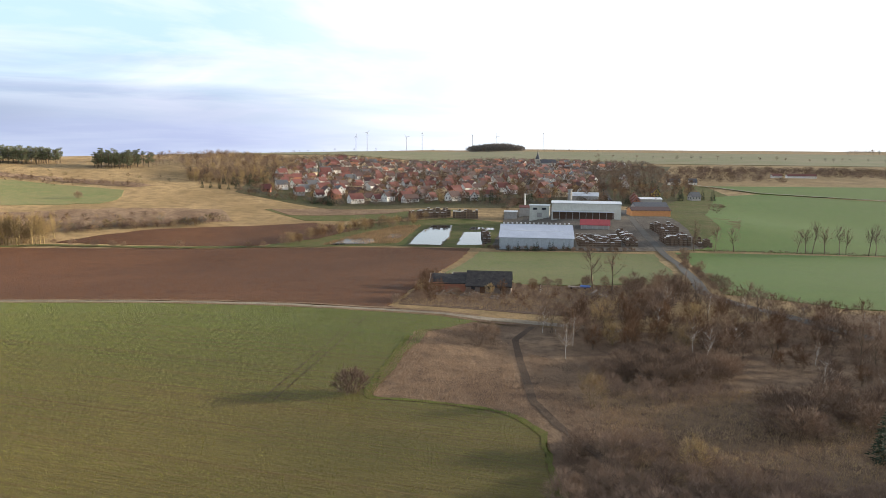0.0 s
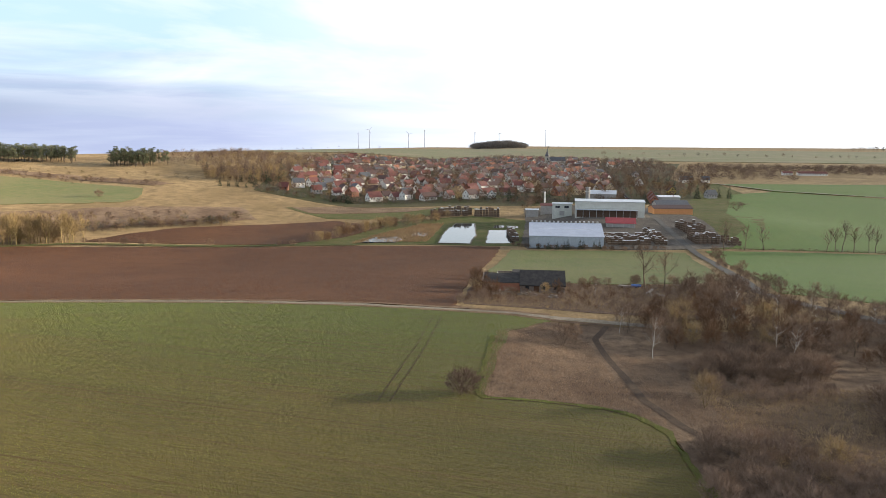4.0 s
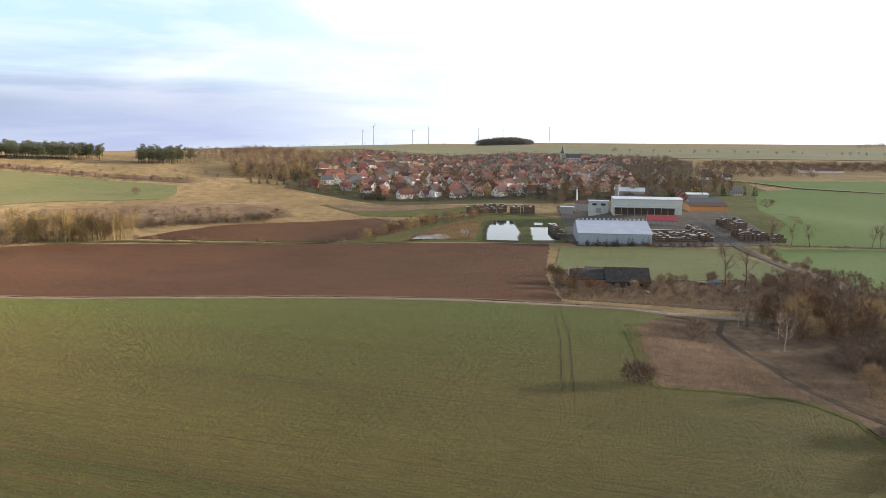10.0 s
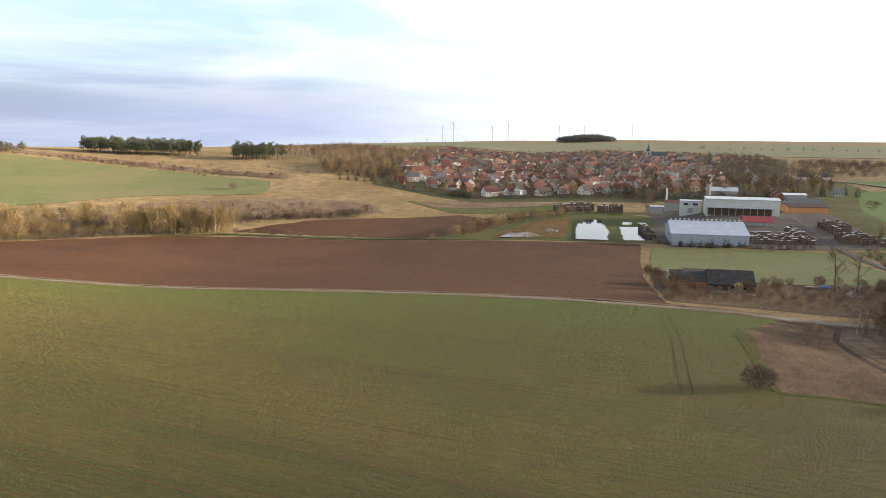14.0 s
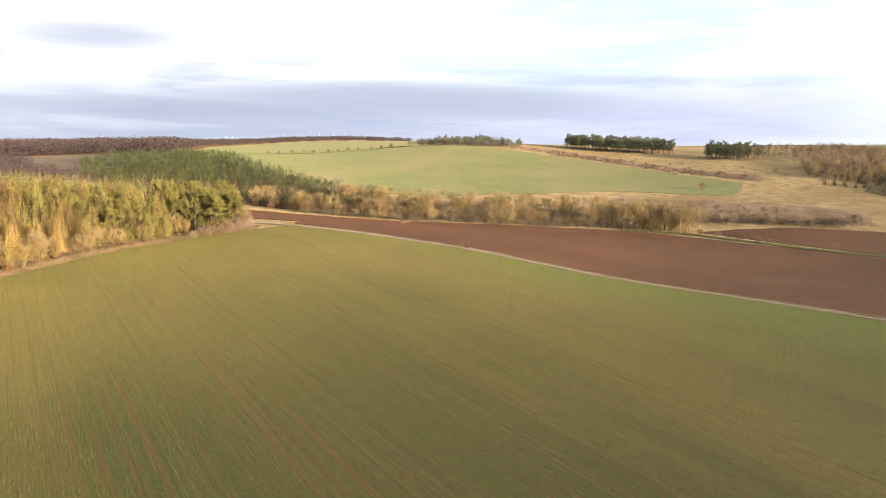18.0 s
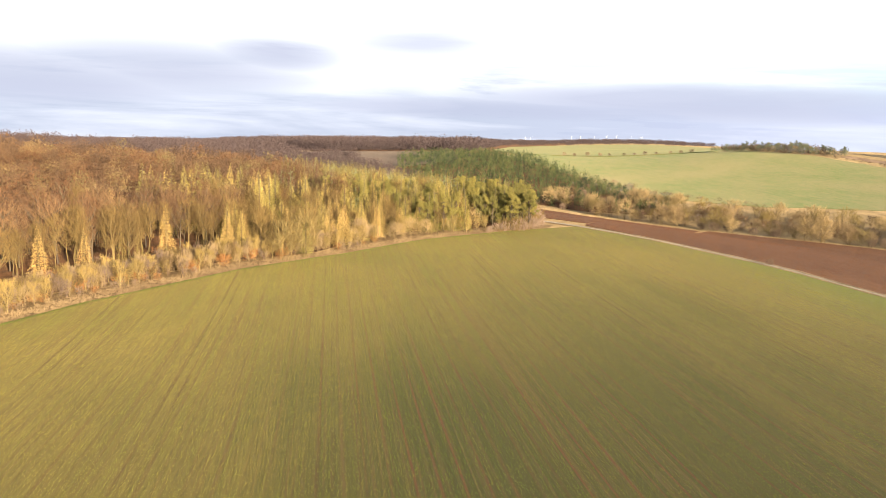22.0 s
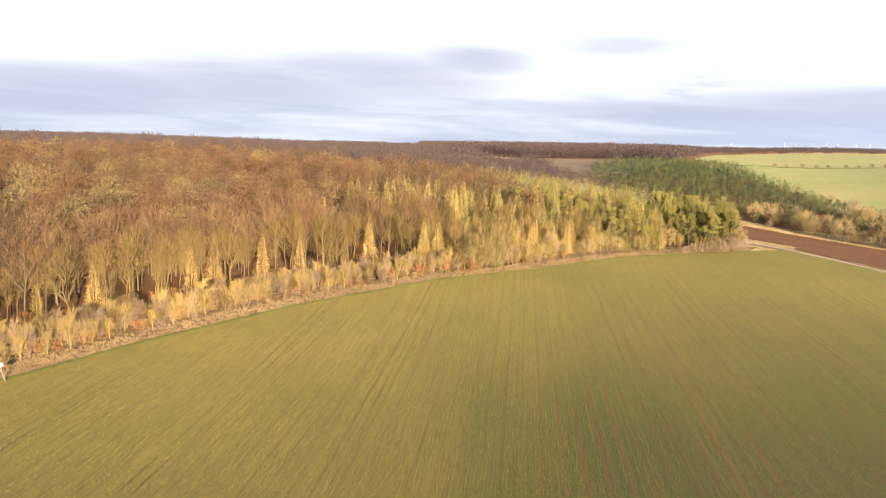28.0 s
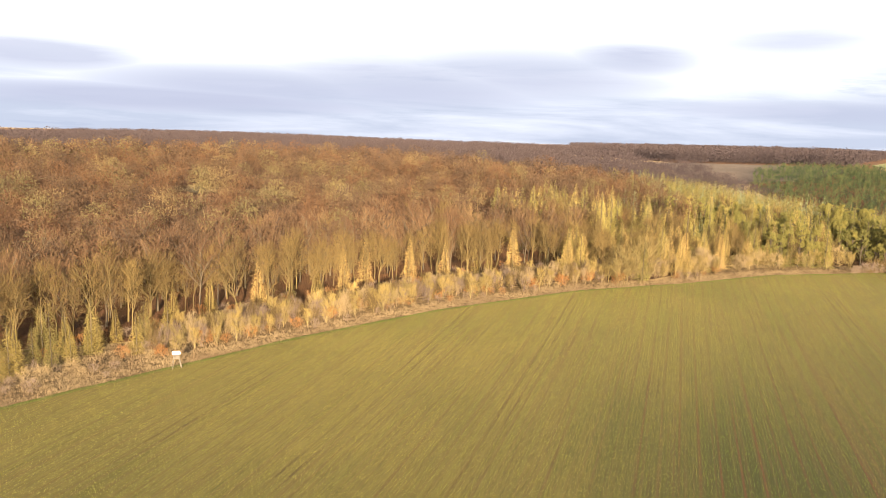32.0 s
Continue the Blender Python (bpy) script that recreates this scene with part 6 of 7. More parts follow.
part("roof", slab(bmesh.new(), [(-5.2, 249.8, 2.1), (-20.6, 249.8, 2.1), (-20.6, 243, 6.1), (-5.2, 243, 6.1)]), M_OLDROOF, barn)
part("sunken_roof", slab(bmesh.new(), [(-33, 237.5, 2.2), (-20.6, 237.5, 2.6), (-20.6, 243.5, 5.2), (-27, 243.5, 4.6), (-33, 243.5, 4.9)]), M_OLDROOF, barn, "sagging roof of the collapsed half")
part("front_wall", box(-33, -20.2, 237.6, 238.0, -1.5, 2.5), M_BRICK, barn)
part("gable_wall", gable(0.4, 11, 2.4, 2.6, -1.5), M_OLDWALL, barn).matrix_basis = pose(-33, 243.3, 0)
for i in range(7):
    part("rafter", slab(bmesh.new(), [(-32 + i * 1.9, 243.5, 5.3 - RNG.uniform(0, 0.5)), (-31.8 + i * 1.9, 243.5, 5.3), (-31.8 + i * 1.9, 249.5, 2.4), (-32 + i * 1.9, 249.5, 2.4)], 0.15), M_TIMBER, barn)
# dark boxes on the wall imitate the shade inside empty openings
for x in (-18, -12.5, -8.5):
    part("window", box(x - 0.6, x + 0.6, 236.5, 236.62, 0.6, 1.6), M_GLASS, barn, "dark box drawn as the shade inside an empty window opening")
part("door", box(-15.8, -14, 236.5, 236.62, -0.6, 1.7), M_DOOR, barn)
# dark boxes on the slope imitate the shade inside roof holes
for x, y in ((-16, 238.8), (-11, 239.4), (-8, 240.5)):
    part("roof_hole_shade", box(x - 0.4, x + 0.4, y - 0.3, y + 0.3, 0, 0.06), M_GLASS, barn).matrix_basis = Matrix.Translation((0, 0, 2.05 + (y - 236) * 0.586))
tagged(barn, "half-collapsed old barn with a dark sagging roof", "barn")
ruin = new("wall_ruin")
ruin.matrix_basis = pose(-22, 282, float(height(-22, 282)))
part("back_wall", box(-8, 7, 3, 3.4, -1, 2.2), M_OLDWALL, ruin)
part("side_wall", box(-8, -7.6, -3, 3, -1, 1.8), M_WHITE, ruin)
part("low_roof", slab(bmesh.new(), [(-2, -3, 2.2), (7.5, -3, 2.0), (7.5, 3.5, 2.8), (-2, 3.5, 2.9)]), M_OLDROOF, ruin)
for i in range(5):
    part("post", box(-7 + i * 2.6, -6.8 + i * 2.6, -3.1, -2.9, -1, 2.0), M_BUFF, ruin)
tagged(ruin, "roofless shed ruin with pale posts", "ruin")


def debris(x, y, n, spread, label):
    e = new("debris_pile")
    e.matrix_basis = pose(x, y, float(height(x, y)))
    for i in range(n):
        ln = RNG.uniform(0.8, 3.0)
        o = part("beam" if i % 2 else "slab", box(-ln / 2, ln / 2, -0.12, 0.12 + 0.5 * (i % 2 == 0), -0.1, 0.12), M_TIMBER if i % 2 else M_OLDWALL, e)
        o.matrix_basis = pose(RNG.normal(0, spread), RNG.normal(0, spread * 0.6), RNG.uniform(0.1, 1.1), RNG.uniform(-20, 20), RNG.uniform(-35, 35), RNG.uniform(0, 180))
    tagged(e, label, "debris")


debris(-17, 224, 22, 1.8, "heap of broken beams and slabs before the barn")
debris(-26, 226, 14, 2.0, "heap of rubble in the barn yard")
debris(-9, 220, 12, 1.6, "scattered rubble beside the barn")
debris(22, 226, 14, 2.5, "heap of old boards in the weeds")
spots = [p for p in fill_spots([(-36, 198), (26, 184), (46, 216), (48, 256), (0, 262), (-34, 290)], 4.0, 0.5) if not (-35 < p[0] < -3 and 234 < p[1] < 251)]
scatter(PINK, spots, RNG.uniform(0.2, 0.55, len(spots)), [M_PINKTWIG, M_GREYTWIG, M_TWIG[1]], "yard_scrub", "low brown brambles over the barn yard", "scrub")
wreck = new("covered_trailer")
wreck.matrix_basis = pose(18, 252, float(height(18, 252)), 0, 0, -12) @ Matrix.Diagonal((0.8, 0.8, 0.7, 1))
part("bed", box(-5, 4, -1.2, 1.2, 0.5, 1.3), M_OLDWALL, wreck)
part("cover", gable(4.2, 2.6, 1.7, 0.5, 1.3), M_BLUE, wreck, "blue tarpaulin").matrix_basis = pose(2.4, 0, 0)
for x in (-3.5, 2.5):
    for y in (-1.1, 1.1):
        part("wheel", box(x - 0.45, x + 0.45, y - 0.12, y + 0.12, 0, 0.9), M_TYRE, wreck)
tagged(wreck, "old trailer under a blue tarpaulin", "trailer")

# ---- raised hide ----
hide = new("raised_hide")
hide.matrix_basis = pose(-177.7, -92, float(height(-177.7, -92)), 0, 0, 125) @ Matrix.Diagonal((0.56, 0.56, 0.74, 1))
for sx in (-1, 1):
    for sy in (-1, 1):
        v, f = tubes([(sx * 1.75, sy * 1.75, -0.3)], [(sx * 0.85, sy * 0.75, 3.0)], [0.09], [0.08], 6)
        piece("leg", mesh_from("leg", v, f, M_TIMBER), hide)
    v, f = tubes([(sx * 1.2, -1.2, 0.8)], [(sx * 0.95, 0.95, 2.4)], [0.05], [0.05], 5)
    piece("brace", mesh_from("brace", v, f, M_TIMBER), hide)
part("floor", box(-1.0, 1.0, -0.9, 0.9, 2.95, 3.07), M_TIMBER, hide)
for s in (-1, 1):
    part("side_panel", box(-0.98, 0.98, s * 0.86 - 0.03, s * 0.86 + 0.03, 3.07, 3.62), M_TIMBER, hide)
    part("end_panel", box(s * 0.95 - 0.03, s * 0.95 + 0.03, -0.83, 0.83, 3.07, 3.62), M_TIMBER, hide)
    for q in (-1, 1):
        part("corner_post", box(s * 0.93 - 0.05, s * 0.93 + 0.05, q * 0.82 - 0.05, q * 0.82 + 0.05, 3.62, 4.32), M_TIMBER, hide)
part("roof", slab(bmesh.new(), [(-1.35, -1.2, 4.32), (1.35, -1.2, 4.32), (1.35, 1.2, 4.58), (-1.35, 1.2, 4.58)], 0.10), M_FILM, hide, "white sheet roof")
for s in (-0.3, 0.3):
    v, f = tubes([(1.9, s, -0.2)], [(1.0, s, 3.1)], [0.045], [0.045], 5)
    piece("ladder_rail", mesh_from("ladder_rail", v, f, M_TIMBER), hide)
for i in range(8):
    part("rung", box(1.9 - 0.113 * i - 0.03, 1.9 - 0.113 * i + 0.03, -0.32, 0.32, 0.28 + i * 0.38, 0.33 + i * 0.38), M_TIMBER, hide)
tagged(hide, "wooden hunting hide on stilts with a white roof", "hunting hide")

# ---- thicket, hedges and gardens ----
plant("lanetree", 22, 246, 1.0, "tree", "tall bare tree behind the thicket", "tree", "tall thicket trees", 1.1)
plant("lanetree", 28, 244, 0.85, "tree", "tall bare tree behind the thicket", "tree", "tall thicket trees")
roadside = []
for x, y in along([(62, 250), (60, 222), (68, 196), (96, 166), (140, 134)], 2.2, 1.6) + along([(48, 250), (47, 215), (56, 184), (84, 150)], 2.5, 1.6):
    roadside.append((x, y))
scatter(PINK, roadside, RNG.uniform(0.45, 1.0, len(roadside)), [M_GREYTWIG, M_PINKTWIG, M_TWIG[1]], "roadside_scrub", "bare brown scrub on both sides of the road", "scrub")
for x, y in ((57, 88), (62, 84), (66, 92), (60, 95)):
    plant("darkspruce", x, y, RNG.uniform(0.6, 0.8), "fir", "dark green fir at the thicket", "tree", "dark firs")
plant("birch", 8.1, 145.3, 0.85, "birch", "slender birch with white bark", "tree", "birches of the thicket")
plant("birch", 50, 125, 0.72, "birch", "pale young birch among bushes", "tree", "birches of the thicket")
plant("birch", 57, 118, 0.62, "birch", "pale young birch among bushes", "tree", "birches of the thicket")
plant("birch", 3.6, 165, 0.8, "birch", "slender birch with white bark", "tree", "birches of the thicket")
plant("birch", 36, 146, 0.8, "birch", "slender birch with white bark", "tree", "birches of the thicket")
plant("tanwillow", 10.6, 110.5, 0.6, "young_tree", "small tan bare tree in the grass", "tree", "", 0.55)
plant("tanwillow", 21, 88, 0.5, "young_tree", "small tan bare tree in the grass", "tree", "", 0.5)
for x, y in fill_spots([(5, 156), (6, 170), (24, 182), (40, 190), (44, 157), (38, 143), (30, 152), (14, 150)], 4.6):
    plant(("willow", "redwillow", "tanwillow", "willow", "willow", "birch", "redwillow", "redwillow")[RNG.integers(8)], x, y, RNG.uniform(0.45, 0.85), "thicket_tree", "leafless brown tree in a dense thicket", "tree", "thicket trees", None)
for x, y in fill_spots([(40, 192), (46, 198), (60, 190), (90, 168), (112, 140), (76, 122), (54, 134), (44, 144)], 4.9):
    plant(("willow", "redwillow", "lanetree", "birch", "redwillow", "willow", "pinkbush")[RNG.integers(7)], x, y, RNG.uniform(0.36, 0.64), "thicket_tree", "slim leafless tree in the open thicket", "tree", "thicket trees", None)
for x, y in fill_spots([(22, 178), (44, 200), (46, 250), (36, 256), (30, 215)], 5.5):
    plant(("willow", "bush", "bush")[RNG.integers(3)], x, y, RNG.uniform(0.5, 0.9), "bush", "leafless brown bush in a dense thicket", "bush", "thicket bushes")
for x, y in fill_spots([(14, 124), (34, 126), (40, 140), (28, 147), (14, 139)], 3.4):
    plant("bush", x, y, RNG.uniform(0.7, 1.15), "bush", "grey-brown rounded bush of the thicket", "bush", "thicket bushes", 1.1)
for x, y in fill_spots([(34, 100), (52, 104), (60, 114), (48, 122), (36, 114)], 4.0):
    plant("bush", x, y, RNG.uniform(0.8, 1.2), "bush", "dark rounded bush mound", "bush", "dark bushes of the thicket", 1.25)
for x, y in fill_spots([(3, 74), (5, 90), (8, 98), (14, 97), (23, 90), (32, 86), (44, 84), (40, 70), (10, 64)], 2.7):
    plant(("pinkbush", "pinkbush", "pinkbush", "bush", "pinkbush", "pinkbush")[RNG.integers(6)], x, y, RNG.uniform(0.4, 0.8), "bush", "low tangled bush at the field edge", "bush", "tangled bushes at the field edge")
for x, y in fill_spots([(50, 82), (82, 80), (86, 100), (64, 100), (52, 94)], 6.5):
    plant(("willow", "lanetree", "willow")[RNG.integers(3)], x, y, RNG.uniform(0.6, 0.9), "thicket_tree", "leafless brown tree in a dense thicket", "tree", "thicket trees")
for x, y in fill_spots([(12, 117), (20, 113), (32, 116), (34, 121), (16, 122)], 3.4):
    plant("pinkbush", x, y, RNG.uniform(0.5, 0.85), "bush", "pale grey bush before the thicket", "bush", "pale bushes before the thicket")
for x, y in ((46.5, 95), (49.5, 93), (48, 98)):
    plant("darkspruce", x, y, RNG.uniform(0.55, 0.7), "fir", "dark green fir at the thicket", "tree", "dark firs")
plant("willow", -10.5, 151, 0.62, "bush", "brown rounded bush by the path", "bush")
plant("willow", -7.5, 154, 0.5, "bush", "brown rounded bush by the path", "bush")
for x, y in along([(-36, 196), (-30, 222), (-36, 250), (-37, 292)], 3.4, 1.6):
    plant(("bush", "redwillow", "pinkbush")[RNG.integers(3)], x, y, RNG.uniform(0.45, 0.8), "bush", "bare bush beside the ruined barn", "bush", "bushes round the barn")
for x, y in ((-28, 231), (-24, 232), (-31, 233), (-22, 252), (-14, 254), (-3, 256), (2, 240), (4, 232), (8, 262), (-8, 232), (14, 214), (4, 206), (24, 205), (-14, 205), (-28, 205)):
    plant(("bush", "pinkbush", "birch", "redwillow")[RNG.integers(4)], x, y, RNG.uniform(0.35, 0.7), "bush", "bare bush beside the ruined barn", "bush", "bushes round the barn")
for x, y in ((-34, 228), (-31, 234), (-27, 229), (-23, 234), (-19, 230.5), (-12, 229), (-7, 233), (-3, 237), (0, 246), (-36, 240)):
    plant(("pinkbush", "bush", "tanwillow")[RNG.integers(3)], x, y, RNG.uniform(0.35, 0.6), "bush", "bare bush grown up against the ruined barn", "bush", "bushes round the barn")
for x, y in along([(2, 262), (30, 262), (48, 258)], 5, 1.5):
    plant("bush", x, y, RNG.uniform(0.5, 0.9), "bush", "bare bush at the meadow edge", "bush", "bushes at the meadow edge")
for x, y in along([(60, 240), (68, 300), (80, 380), (84, 420)], 7, 1.2):
    plant(("bush", "bush", "willow")[RNG.integers(3)], x, y, RNG.uniform(0.4, 0.75), "bush", "bare bush on the road bank", "bush", "bushes on the road bank")
for x in (94, 105, 116, 150, 155, 159, 164.5, 172.5, 177, 188, 192):
    plant("lanetree", x, 425 + RNG.normal(0, 1), RNG.uniform(0.85, 1.15), "tree", "tall bare tree in the field hedge", "tree", "hedge trees between the green fields", RNG.uniform(0.8, 1.0))
for x in range(200, 420, 9):
    plant(("lanetree", "bush")[RNG.integers(2)], x + RNG.normal(0, 2), 428, RNG.uniform(0.6, 1.0), "tree", "tall bare tree in the field hedge", "tree", "hedge trees between the green fields")
spots = along([(92, 424), (200, 424), (420, 432)], 1.6, 0.5)
scatter(FAR_BUSH, spots, RNG.uniform(0.25, 0.5, len(spots)), [M_GREYTWIG], "field_hedge", "low brown hedge between green fields", "hedge")
for i, x in enumerate((-12, -6, -1, 3, 5, 12, 14, 20, 23)):
    plant("darkspruce", x, 417 + RNG.normal(0, 0.6), RNG.uniform(0.3, 0.5), "fir", "small dark fir before the warehouse wall", "tree", "firs before the warehouse")
for x, y in along([(-26, 428), (-10, 420), (28, 414), (60, 420)], 2.6, 1.0):
    plant("bush", x, y, RNG.uniform(0.4, 0.7), "bush", "brown bush before the works", "bush", "bushes before the works")
plant("willow", 158, 640, 0.9, "bush", "wide round bush in the green field", "bush", "", 1.7)
for x, y in ((150, 752), (176, 770), (156, 775), (184, 760)):
    plant("darkspruce", x, y, RNG.uniform(0.8, 1.05), "fir", "dark fir beside a house", "tree", "dark firs in the village")

spots = [p for p in fill_spots([(-285, 705), (-60, 700), (90, 715), (180, 800), (190, 905), (-330, 905), (-330, 800)], 12, 0.5) if min(math.hypot(p[0] - a, p[1] - b) for a, b in placed) > 6.5 and road_gap(*p) > 6]
scatter(FAR_BARE, spots, RNG.uniform(0.28, 0.55, len(spots)), [M_GREYTWIG, M_PINKTWIG], "garden_trees", "bare brown garden trees crowded between the houses", "trees")
garden = []
for x, y in sorted(fill_spots([(-300, 700), (-60, 690), (90, 700), (180, 800), (190, 1000), (-330, 1000), (-330, 800)], 16, 0.5), key=lambda p: p[1]):
    if len(garden) < 290 and min(math.hypot(x - a, y - b) for a, b in placed) > 7.5 and road_gap(x, y) > 6:
        garden.append((x, y))
        k = ("willow", "redwillow", "oak", "tanwillow", "willow", "darkspruce", "beech")[RNG.integers(7)]
        plant(k, x, y, RNG.uniform(0.7, 1.1), "garden_tree", "dark green garden fir tree" if k == "darkspruce" else "bare garden tree between houses", "tree", "garden trees of the village")
for x, y in fill_spots([(-212, 668), (-185, 660), (-180, 676), (-205, 690)], 6):
    plant(("darkspruce", "bush")[RNG.integers(2)], x, y, RNG.uniform(0.5, 0.8), "fir", "dark fir on the village edge", "tree", "dark firs in the village")
for x, y in ((-60, 705), (-52, 708), (-30, 730), (-20, 700), (-45, 716)):
    plant("darkspruce", x, y, RNG.uniform(0.6, 0.9), "fir", "dark fir on the village edge", "tree", "dark firs in the village")
spots = [p for p in fill_spots([(-330, 900), (190, 900), (220, 1400), (-60, 1500), (-340, 1250)], 10, 0.5) if min(math.hypot(p[0] - a, p[1] - b) for a, b in placed) > 7]
scatter(MID_BARE, spots, RNG.uniform(0.4, 0.8, len(spots)), [M_GREYTWIG, M_PINKTWIG, M_GREYTWIG, M_FARDARK], "garden_trees", "bare garden trees between the far houses", "trees")
hedge = along([(-282, 688), (-230, 678), (-205, 682), (-180, 668), (-120, 682), (-60, 688), (20, 690), (70, 700)], 2.4, 3.5) + along([(-20, 646), (-12, 690), (-40, 700)], 3, 2) + along([(70, 700), (84, 860), (104, 1250)], 5, 5)
scatter(PINK, hedge, RNG.uniform(0.6, 1.7, len(hedge)), [M_GREYTWIG, M_PINKTWIG, M_FAR[0], M_FARDARK], "garden_hedge", "brown hedges and shrubs along the village edge", "hedge")
WEST_WOOD = [(-345, 712), (-300, 728), (-290, 800), (-285, 960), (-400, 960), (-430, 860), (-390, 780)]
for x, y in fill_spots([(-350, 714), (-296, 730), (-288, 790), (-330, 800), (-378, 770)], 7.5):
    plant(("lanetree", "tanwillow", "poplar", "darkspruce", "redwillow", "tanwillow")[RNG.integers(6)], x, y, RNG.uniform(0.55, 1.0), "hill_tree", "bare tan tree of the wood above the village", "tree", "trees of the wood above the village")
spots = fill_spots(WEST_WOOD, 9)
scatter(FAR_BARE, spots, RNG.uniform(0.5, 0.9, len(spots)), [M_GREYTWIG, M_PINKTWIG, M_TAN], "village_wood", "bare brown wood on the hill above the village", "woodland")
spots = fill_spots([(-500, 800), (-430, 800), (-300, 960), (-320, 1010), (-430, 900), (-520, 850)], 10)
scatter(MID_BARE, spots, RNG.uniform(0.5, 0.8, len(spots)), [M_FAR[0], M_GREYTWIG], "hill_copse", "bare brown copse along the hilltop", "woodland")
for x, y in ((-301, 700), (-309, 698), (-318, 696), (-326, 694), (-313, 704), (-296, 706), (-279, 705), (-268, 700)):
    plant("darkspruce", x, y, RNG.uniform(0.35, 0.6), "fir", "small dark fir on the meadow slope", "tree", "firs on the meadow slope")
spots = [p for p in fill_spots([(180, 985), (330, 1000), (420, 1130), (700, 1010), (1300, 1030), (1500, 1300), (260, 1300)], 17) if not (340 < p[0] < 430 and p[1] < 1135)]
spots += fill_spots([(200, 1120), (330, 1150), (430, 1160), (700, 1090), (1300, 1090), (1500, 1350), (260, 1350)], 26)
scatter(CLUMP, spots, RNG.uniform(0.35, 0.6, len(spots)), [M_GREYTWIG, M_GREYTWIG, M_FAR[0], M_PINKTWIG], "far_scrub", "brown scrub wood on the slope east of the village", "scrub")
spots = fill_spots([(100, 860), (120, 860), (190, 1250), (150, 1350), (120, 1200)], 13)
scatter(MID_BARE, spots, RNG.uniform(0.4, 0.75, len(spots)), [M_GREYTWIG, M_FAR[0]], "lane_wood", "bare tall trees along the village street", "woodland")
spots = fill_spots([(-262, 3010), (-30, 3035), (-28, 3130), (-255, 3110)], 9)
scatter(FAR_BUSH, spots, [4.2 + 3.2 * max(0, 1 - ((x + 146) / 120) ** 2) for x, y in spots], [M_HAZEGROVE], "plateau_grove", "isolated grove on the skyline with haze put into its grey colour", "woodland")
spots = fill_spots([(1050, 2560), (1400, 2560), (1900, 2500), (1900, 2640), (1050, 2640)], 20)
scatter(MID_BARE, spots, RNG.uniform(1.0, 1.5, len(spots)), [M_FARDARK, M_GREYTWIG], "skyline_wood", "dark wood on the eastern skyline", "woodland")
spots = along([(150, 1800), (500, 1740), (1000, 1700)], 26, 12) + along([(-1350, 2700), (-900, 2900)], 22, 10) + along([(-750, 2600), (-300, 2700), (300, 2650)], 60, 20)
scatter(FAR_BARE, spots, RNG.uniform(0.5, 0.9, len(spots)), [M_GREYTWIG, M_FARDARK], "skyline_trees", "scattered trees along the skyline", "trees")
spots = along([(-440, 655), (-613, 668), (-700, 660), (-760, 690)], 7, 3) + along([(-640, 362), (-560, 390), (-520, 412)], 3.5, 2)
scatter(FAR_BUSH, spots, RNG.uniform(0.35, 0.9, len(spots)), [M_FAR[0], M_GREYTWIG], "field_boundary_scrub", "low brown scrub along the field boundaries", "scrub")
spots = along([(-330, 1000), (-450, 1100), (-700, 1150)], 30, 40) + [(x + RNG.normal(0, 12), y + RNG.normal(0, 12)) for x, y in along([(-600, 690), (-420, 720), (-340, 690)], 14)]
scatter(FAR_BUSH, spots, RNG.uniform(0.4, 1.0, len(spots)), [M_FAR[0], M_FAR[2]], "meadow_scrub", "scattered thorn bushes on the tan meadow", "scrub")

# ---- grass ----
M_TUFT = twig_mat("dry_grass_blades", (0.34, 0.24, 0.13), (0.44, 0.32, 0.17), tree=False)
M_VERGETUFT = twig_mat("brown_verge_blades", (0.23, 0.155, 0.085), (0.32, 0.225, 0.12), tree=False)
M_TUFTRED = twig_mat("reddish_grass_blades", (0.318, 0.220, 0.148), (0.409, 0.291, 0.196), tree=False)
M_REED = twig_mat("reed_stems", (0.30, 0.19, 0.11), (0.40, 0.27, 0.15), tree=False)


def tussocks(name, spots, blades, h, w, mat, label):
    spots = [p for p in spots if not (p[0] < 30 and 60 < p[1] < 175 and min(math.hypot(p[0] - a, p[1] - b) for a, b in PATH_SPOTS) < 1.7)]
    p = np.repeat(np.array(spots), blades, 0)
    n = len(p)
    p = p + RNG.normal(0, 0.28, p.shape)
    z = surface(p[:, 0], p[:, 1]) + 0.10
    v, f = slivers(np.column_stack([p, z]), RNG.normal(0, 0.45, (n, 3)) * (1, 1, 0) + (0, 0, 1), h * RNG.uniform(0.5, 1.3, n), w * RNG.uniform(0.7, 1.4, n), RNG)
    tagged(new(name, mesh_from(name, v, f, mat)), label, "grass", kind="stuff")


tussocks("rough_grass", fill_spots([(-26, 111), (-7, 109), (6, 99), (10, 90), (60, 90), (60, 108), (20, 118), (10, 140), (-1, 150), (-12, 168), (-24, 156), (-26, 131)], 0.7, 0.5), 9, 0.42, 0.06, M_TUFTRED, "clumps of reddish dry grass on the waste ground")
tussocks("rough_grass", fill_spots([(10, 60), (70, 60), (90, 120), (70, 130), (12, 120)], 1.0, 0.5), 9, 0.6, 0.07, M_TUFT, "clumps of tan dry grass between the bushes")
tussocks("verge_grass", offset_edge(0.5, 17, -0.0, 0.24, 3600, 0.5) + offset_edge(0.5, 7, 0.2, 1.0, 3800, 0.5), 6, 0.45, 0.09, M_VERGETUFT, "dry tan grass along the wood edge")
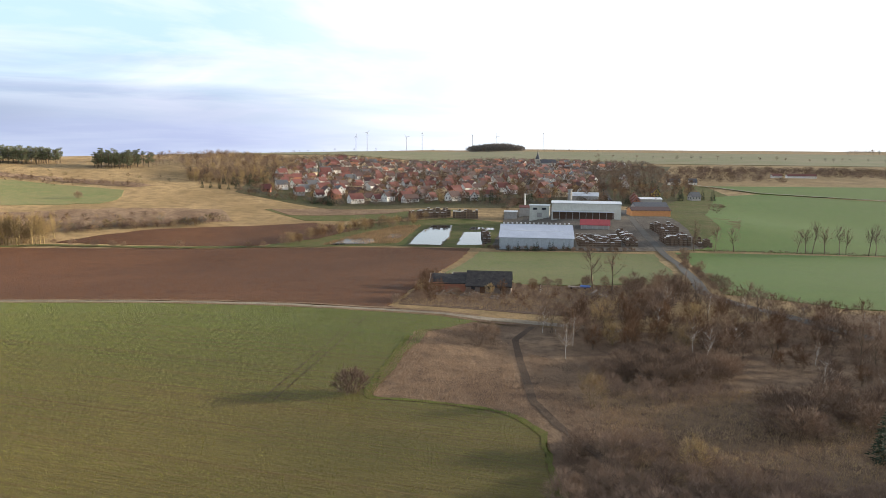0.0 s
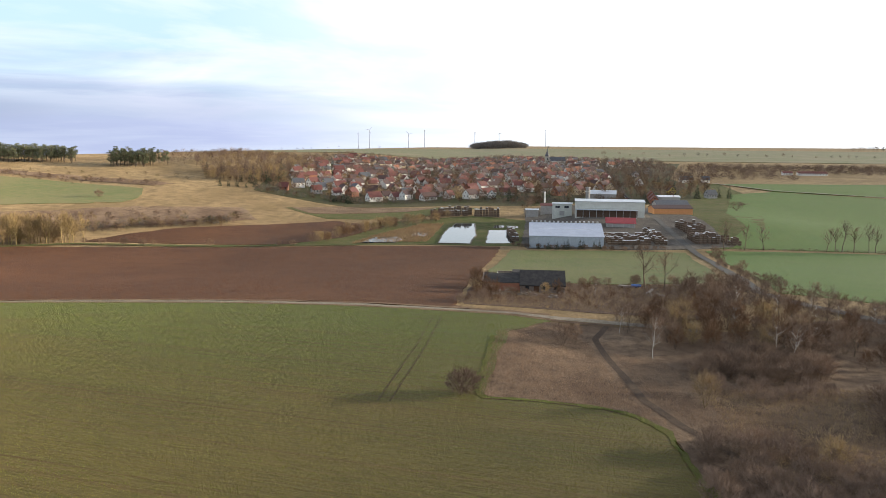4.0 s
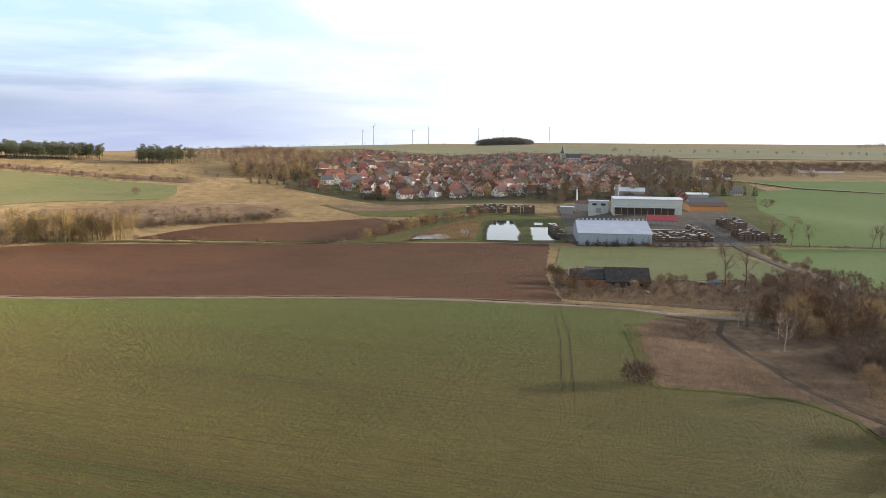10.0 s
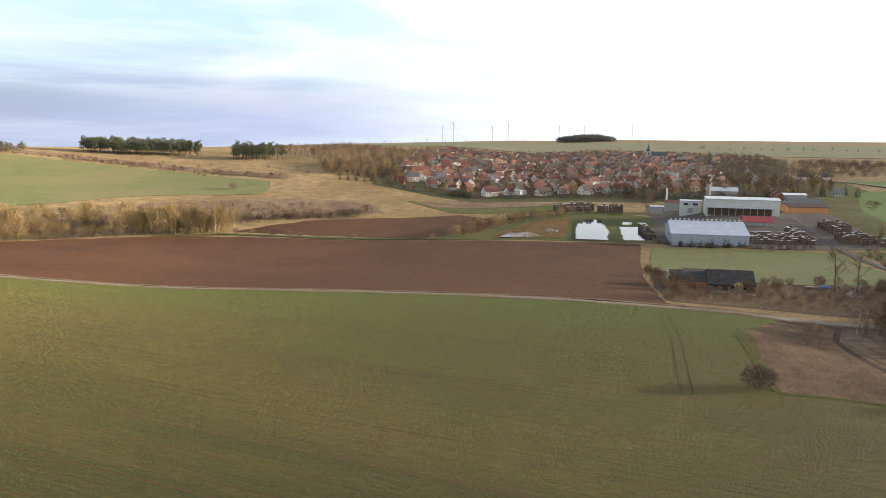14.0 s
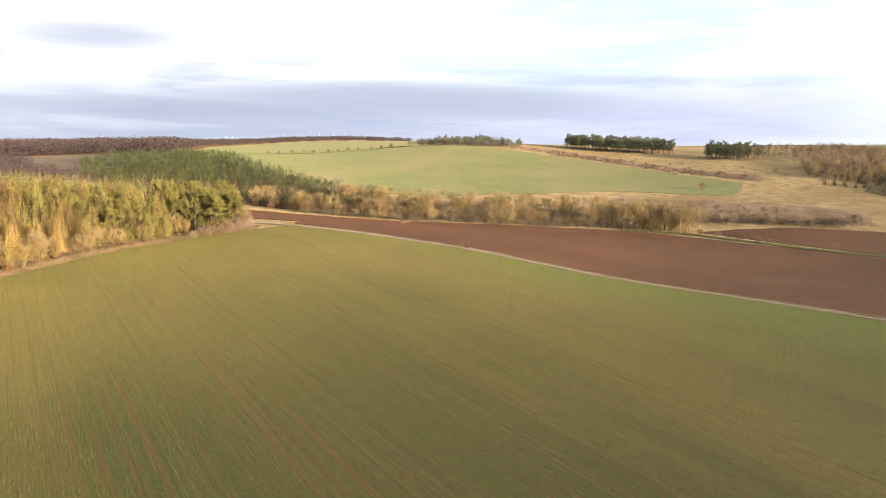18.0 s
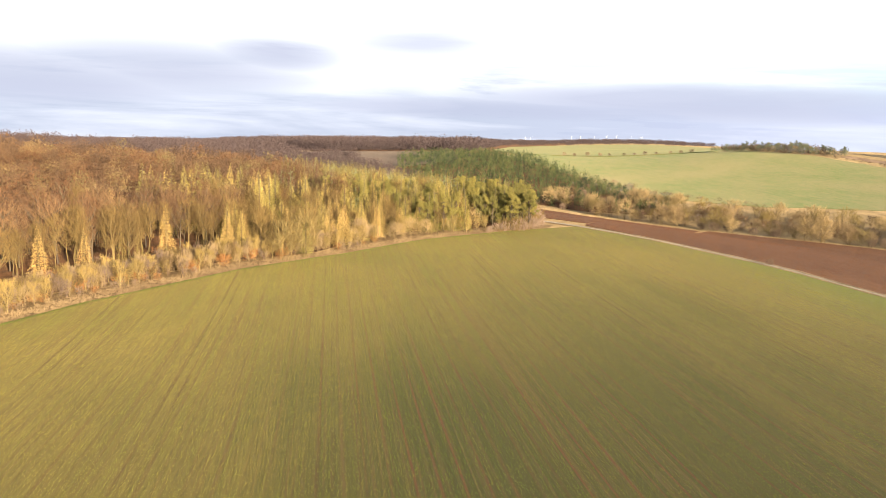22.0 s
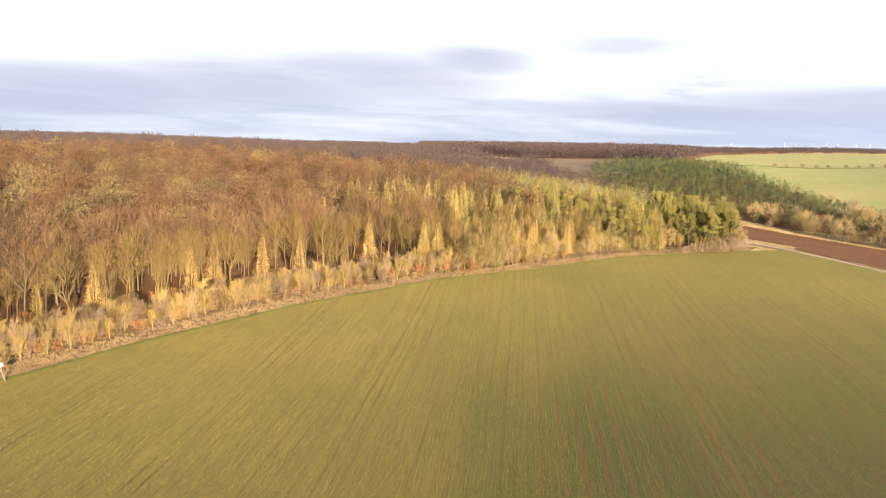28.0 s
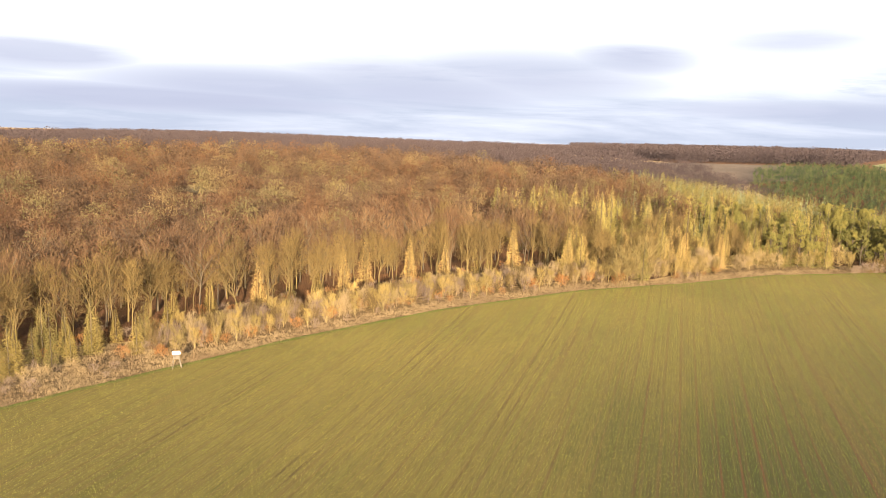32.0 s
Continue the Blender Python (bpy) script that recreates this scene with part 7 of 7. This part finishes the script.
tussocks("bank_grass", [(x, y + 2.8) for x, y in along(TRACK[2:-2], 0.35, 0.35)] + [(x, y - 2.9) for x, y in along(TRACK[2:-2], 0.6, 0.35)], 5, 0.4, 0.08, M_TUFT, "dry grass on the track bank")
tussocks("reeds", fill_spots([(-128, 434), (-98, 438), (-80, 440), (-82, 545), (-100, 540), (-120, 480)], 1.3, 0.5), 5, 1.6, 0.14, M_REED, "brown reeds round the shallow pond")
tussocks("meadow_grass", fill_spots([(-36, 196), (30, 180), (45, 215), (48, 256), (0, 262), (-34, 290)], 1.1, 0.5), 6, 0.45, 0.07, M_TUFT, "weeds round the barn")
# blades of the young wheat in their drill rows
kb = Mat("wheat_blades", 0.7, 0.2)
blade = kb.mix(kb.ramp(kb.noise(0.012, 5, 0.6), [(0.38, 0.0), (0.62, 1.0)]), (0.185, 0.172, 0.034), (0.255, 0.212, 0.047))
dense, fresh = darker_band(kb, ROW_TURN)
blade = kb.mix(fresh, kb.mix(dense, blade, (0.086, 0.114, 0.019)), (0.190, 0.245, 0.040))
blade = kb.mix(kb.ramp(kb.noise(1.0, 4, 0.7, (170.0, 1.6, 1), ROW_TURN), [(0.46, 0.0), (0.66, 0.6)]), blade, (0.225, 0.150, 0.050))
blade = kb.mix(kb.ramp(kb.noise(1.0, 3, 0.6, (300.0, 5.0, 1), ROW_TURN), [(0.40, 0.4), (0.55, 0.0)]), blade, (0.125, 0.165, 0.026))
M_BLADE = kb.col(kb.mix(kb.ramp(kb.island(), [(0.0, 0.0), (1.0, 0.12)]), blade, (0.09, 0.11, 0.02)))
u, v = np.array([math.cos(ROW_TURN), math.sin(ROW_TURN)]), np.array([-math.sin(ROW_TURN), math.cos(ROW_TURN)])
vs, fs, off = [], [], 0
for i, row in enumerate(np.arange(-330, 420, 0.5)):
    n = int(620 * (2.8 if i % 6 == 0 else 5.4) * RNG.uniform(0.75, 1.15))
    p = RNG.uniform(-420, 200, (n, 1)) * -u + row * v + RNG.normal(0, 0.12, (n, 1)) * v
    p = p[inside(WHEAT, p[:, 0], p[:, 1]) & (np.hypot(p[:, 0] + 40, p[:, 1] + 20) > 70) & (p[:, 1] > -125) & (p[:, 1] + 0.35 * p[:, 0] > -170)]
    if len(p):
        q, t = slivers(np.column_stack([p, surface(p[:, 0], p[:, 1]) + 0.19]), RNG.normal(0, 0.35, (len(p), 3)) * (1, 1, 0) + (0, 0, 1), RNG.uniform(0.13, 0.25, len(p)), RNG.uniform(0.045, 0.095, len(p)), RNG)
        vs.append(q), fs.append(t + off)
        off += len(q)
tagged(new("wheat_blades", mesh_from("wheat_blades", np.concatenate(vs), np.concatenate(fs), M_BLADE)), "short green blades of young wheat in rows", "crop", kind="stuff")
# turned clods on the ploughed land
kc = Mat("soil_clods", 0.95, 0.1)
M_CLOD = kc.col(kc.mix(kc.island(), (0.072, 0.030, 0.0125), (0.150, 0.065, 0.028)))
n = 52000
p = np.column_stack([RNG.uniform(-460, -30, n), RNG.uniform(140, 430, n)])
p = p[inside(PLOUGHED, p[:, 0], p[:, 1]) & (np.hypot(p[:, 0] + 55, p[:, 1] + 20) < 480)]
z = height(p[:, 0], p[:, 1]) + 0.16
r = RNG.uniform(0.09, 0.22, len(p))
v, f = tubes(np.column_stack([p, z]), np.column_stack([p + RNG.normal(0, 0.1, p.shape), z + r * RNG.uniform(0.6, 1.1, len(p)) + 0.05]), r * 1.2, r * 0.15, 3)
tagged(new("soil_clods", mesh_from("soil_clods", v, f, M_CLOD)), "loose reddish brown clods on the ploughed field", "soil", kind="stuff")
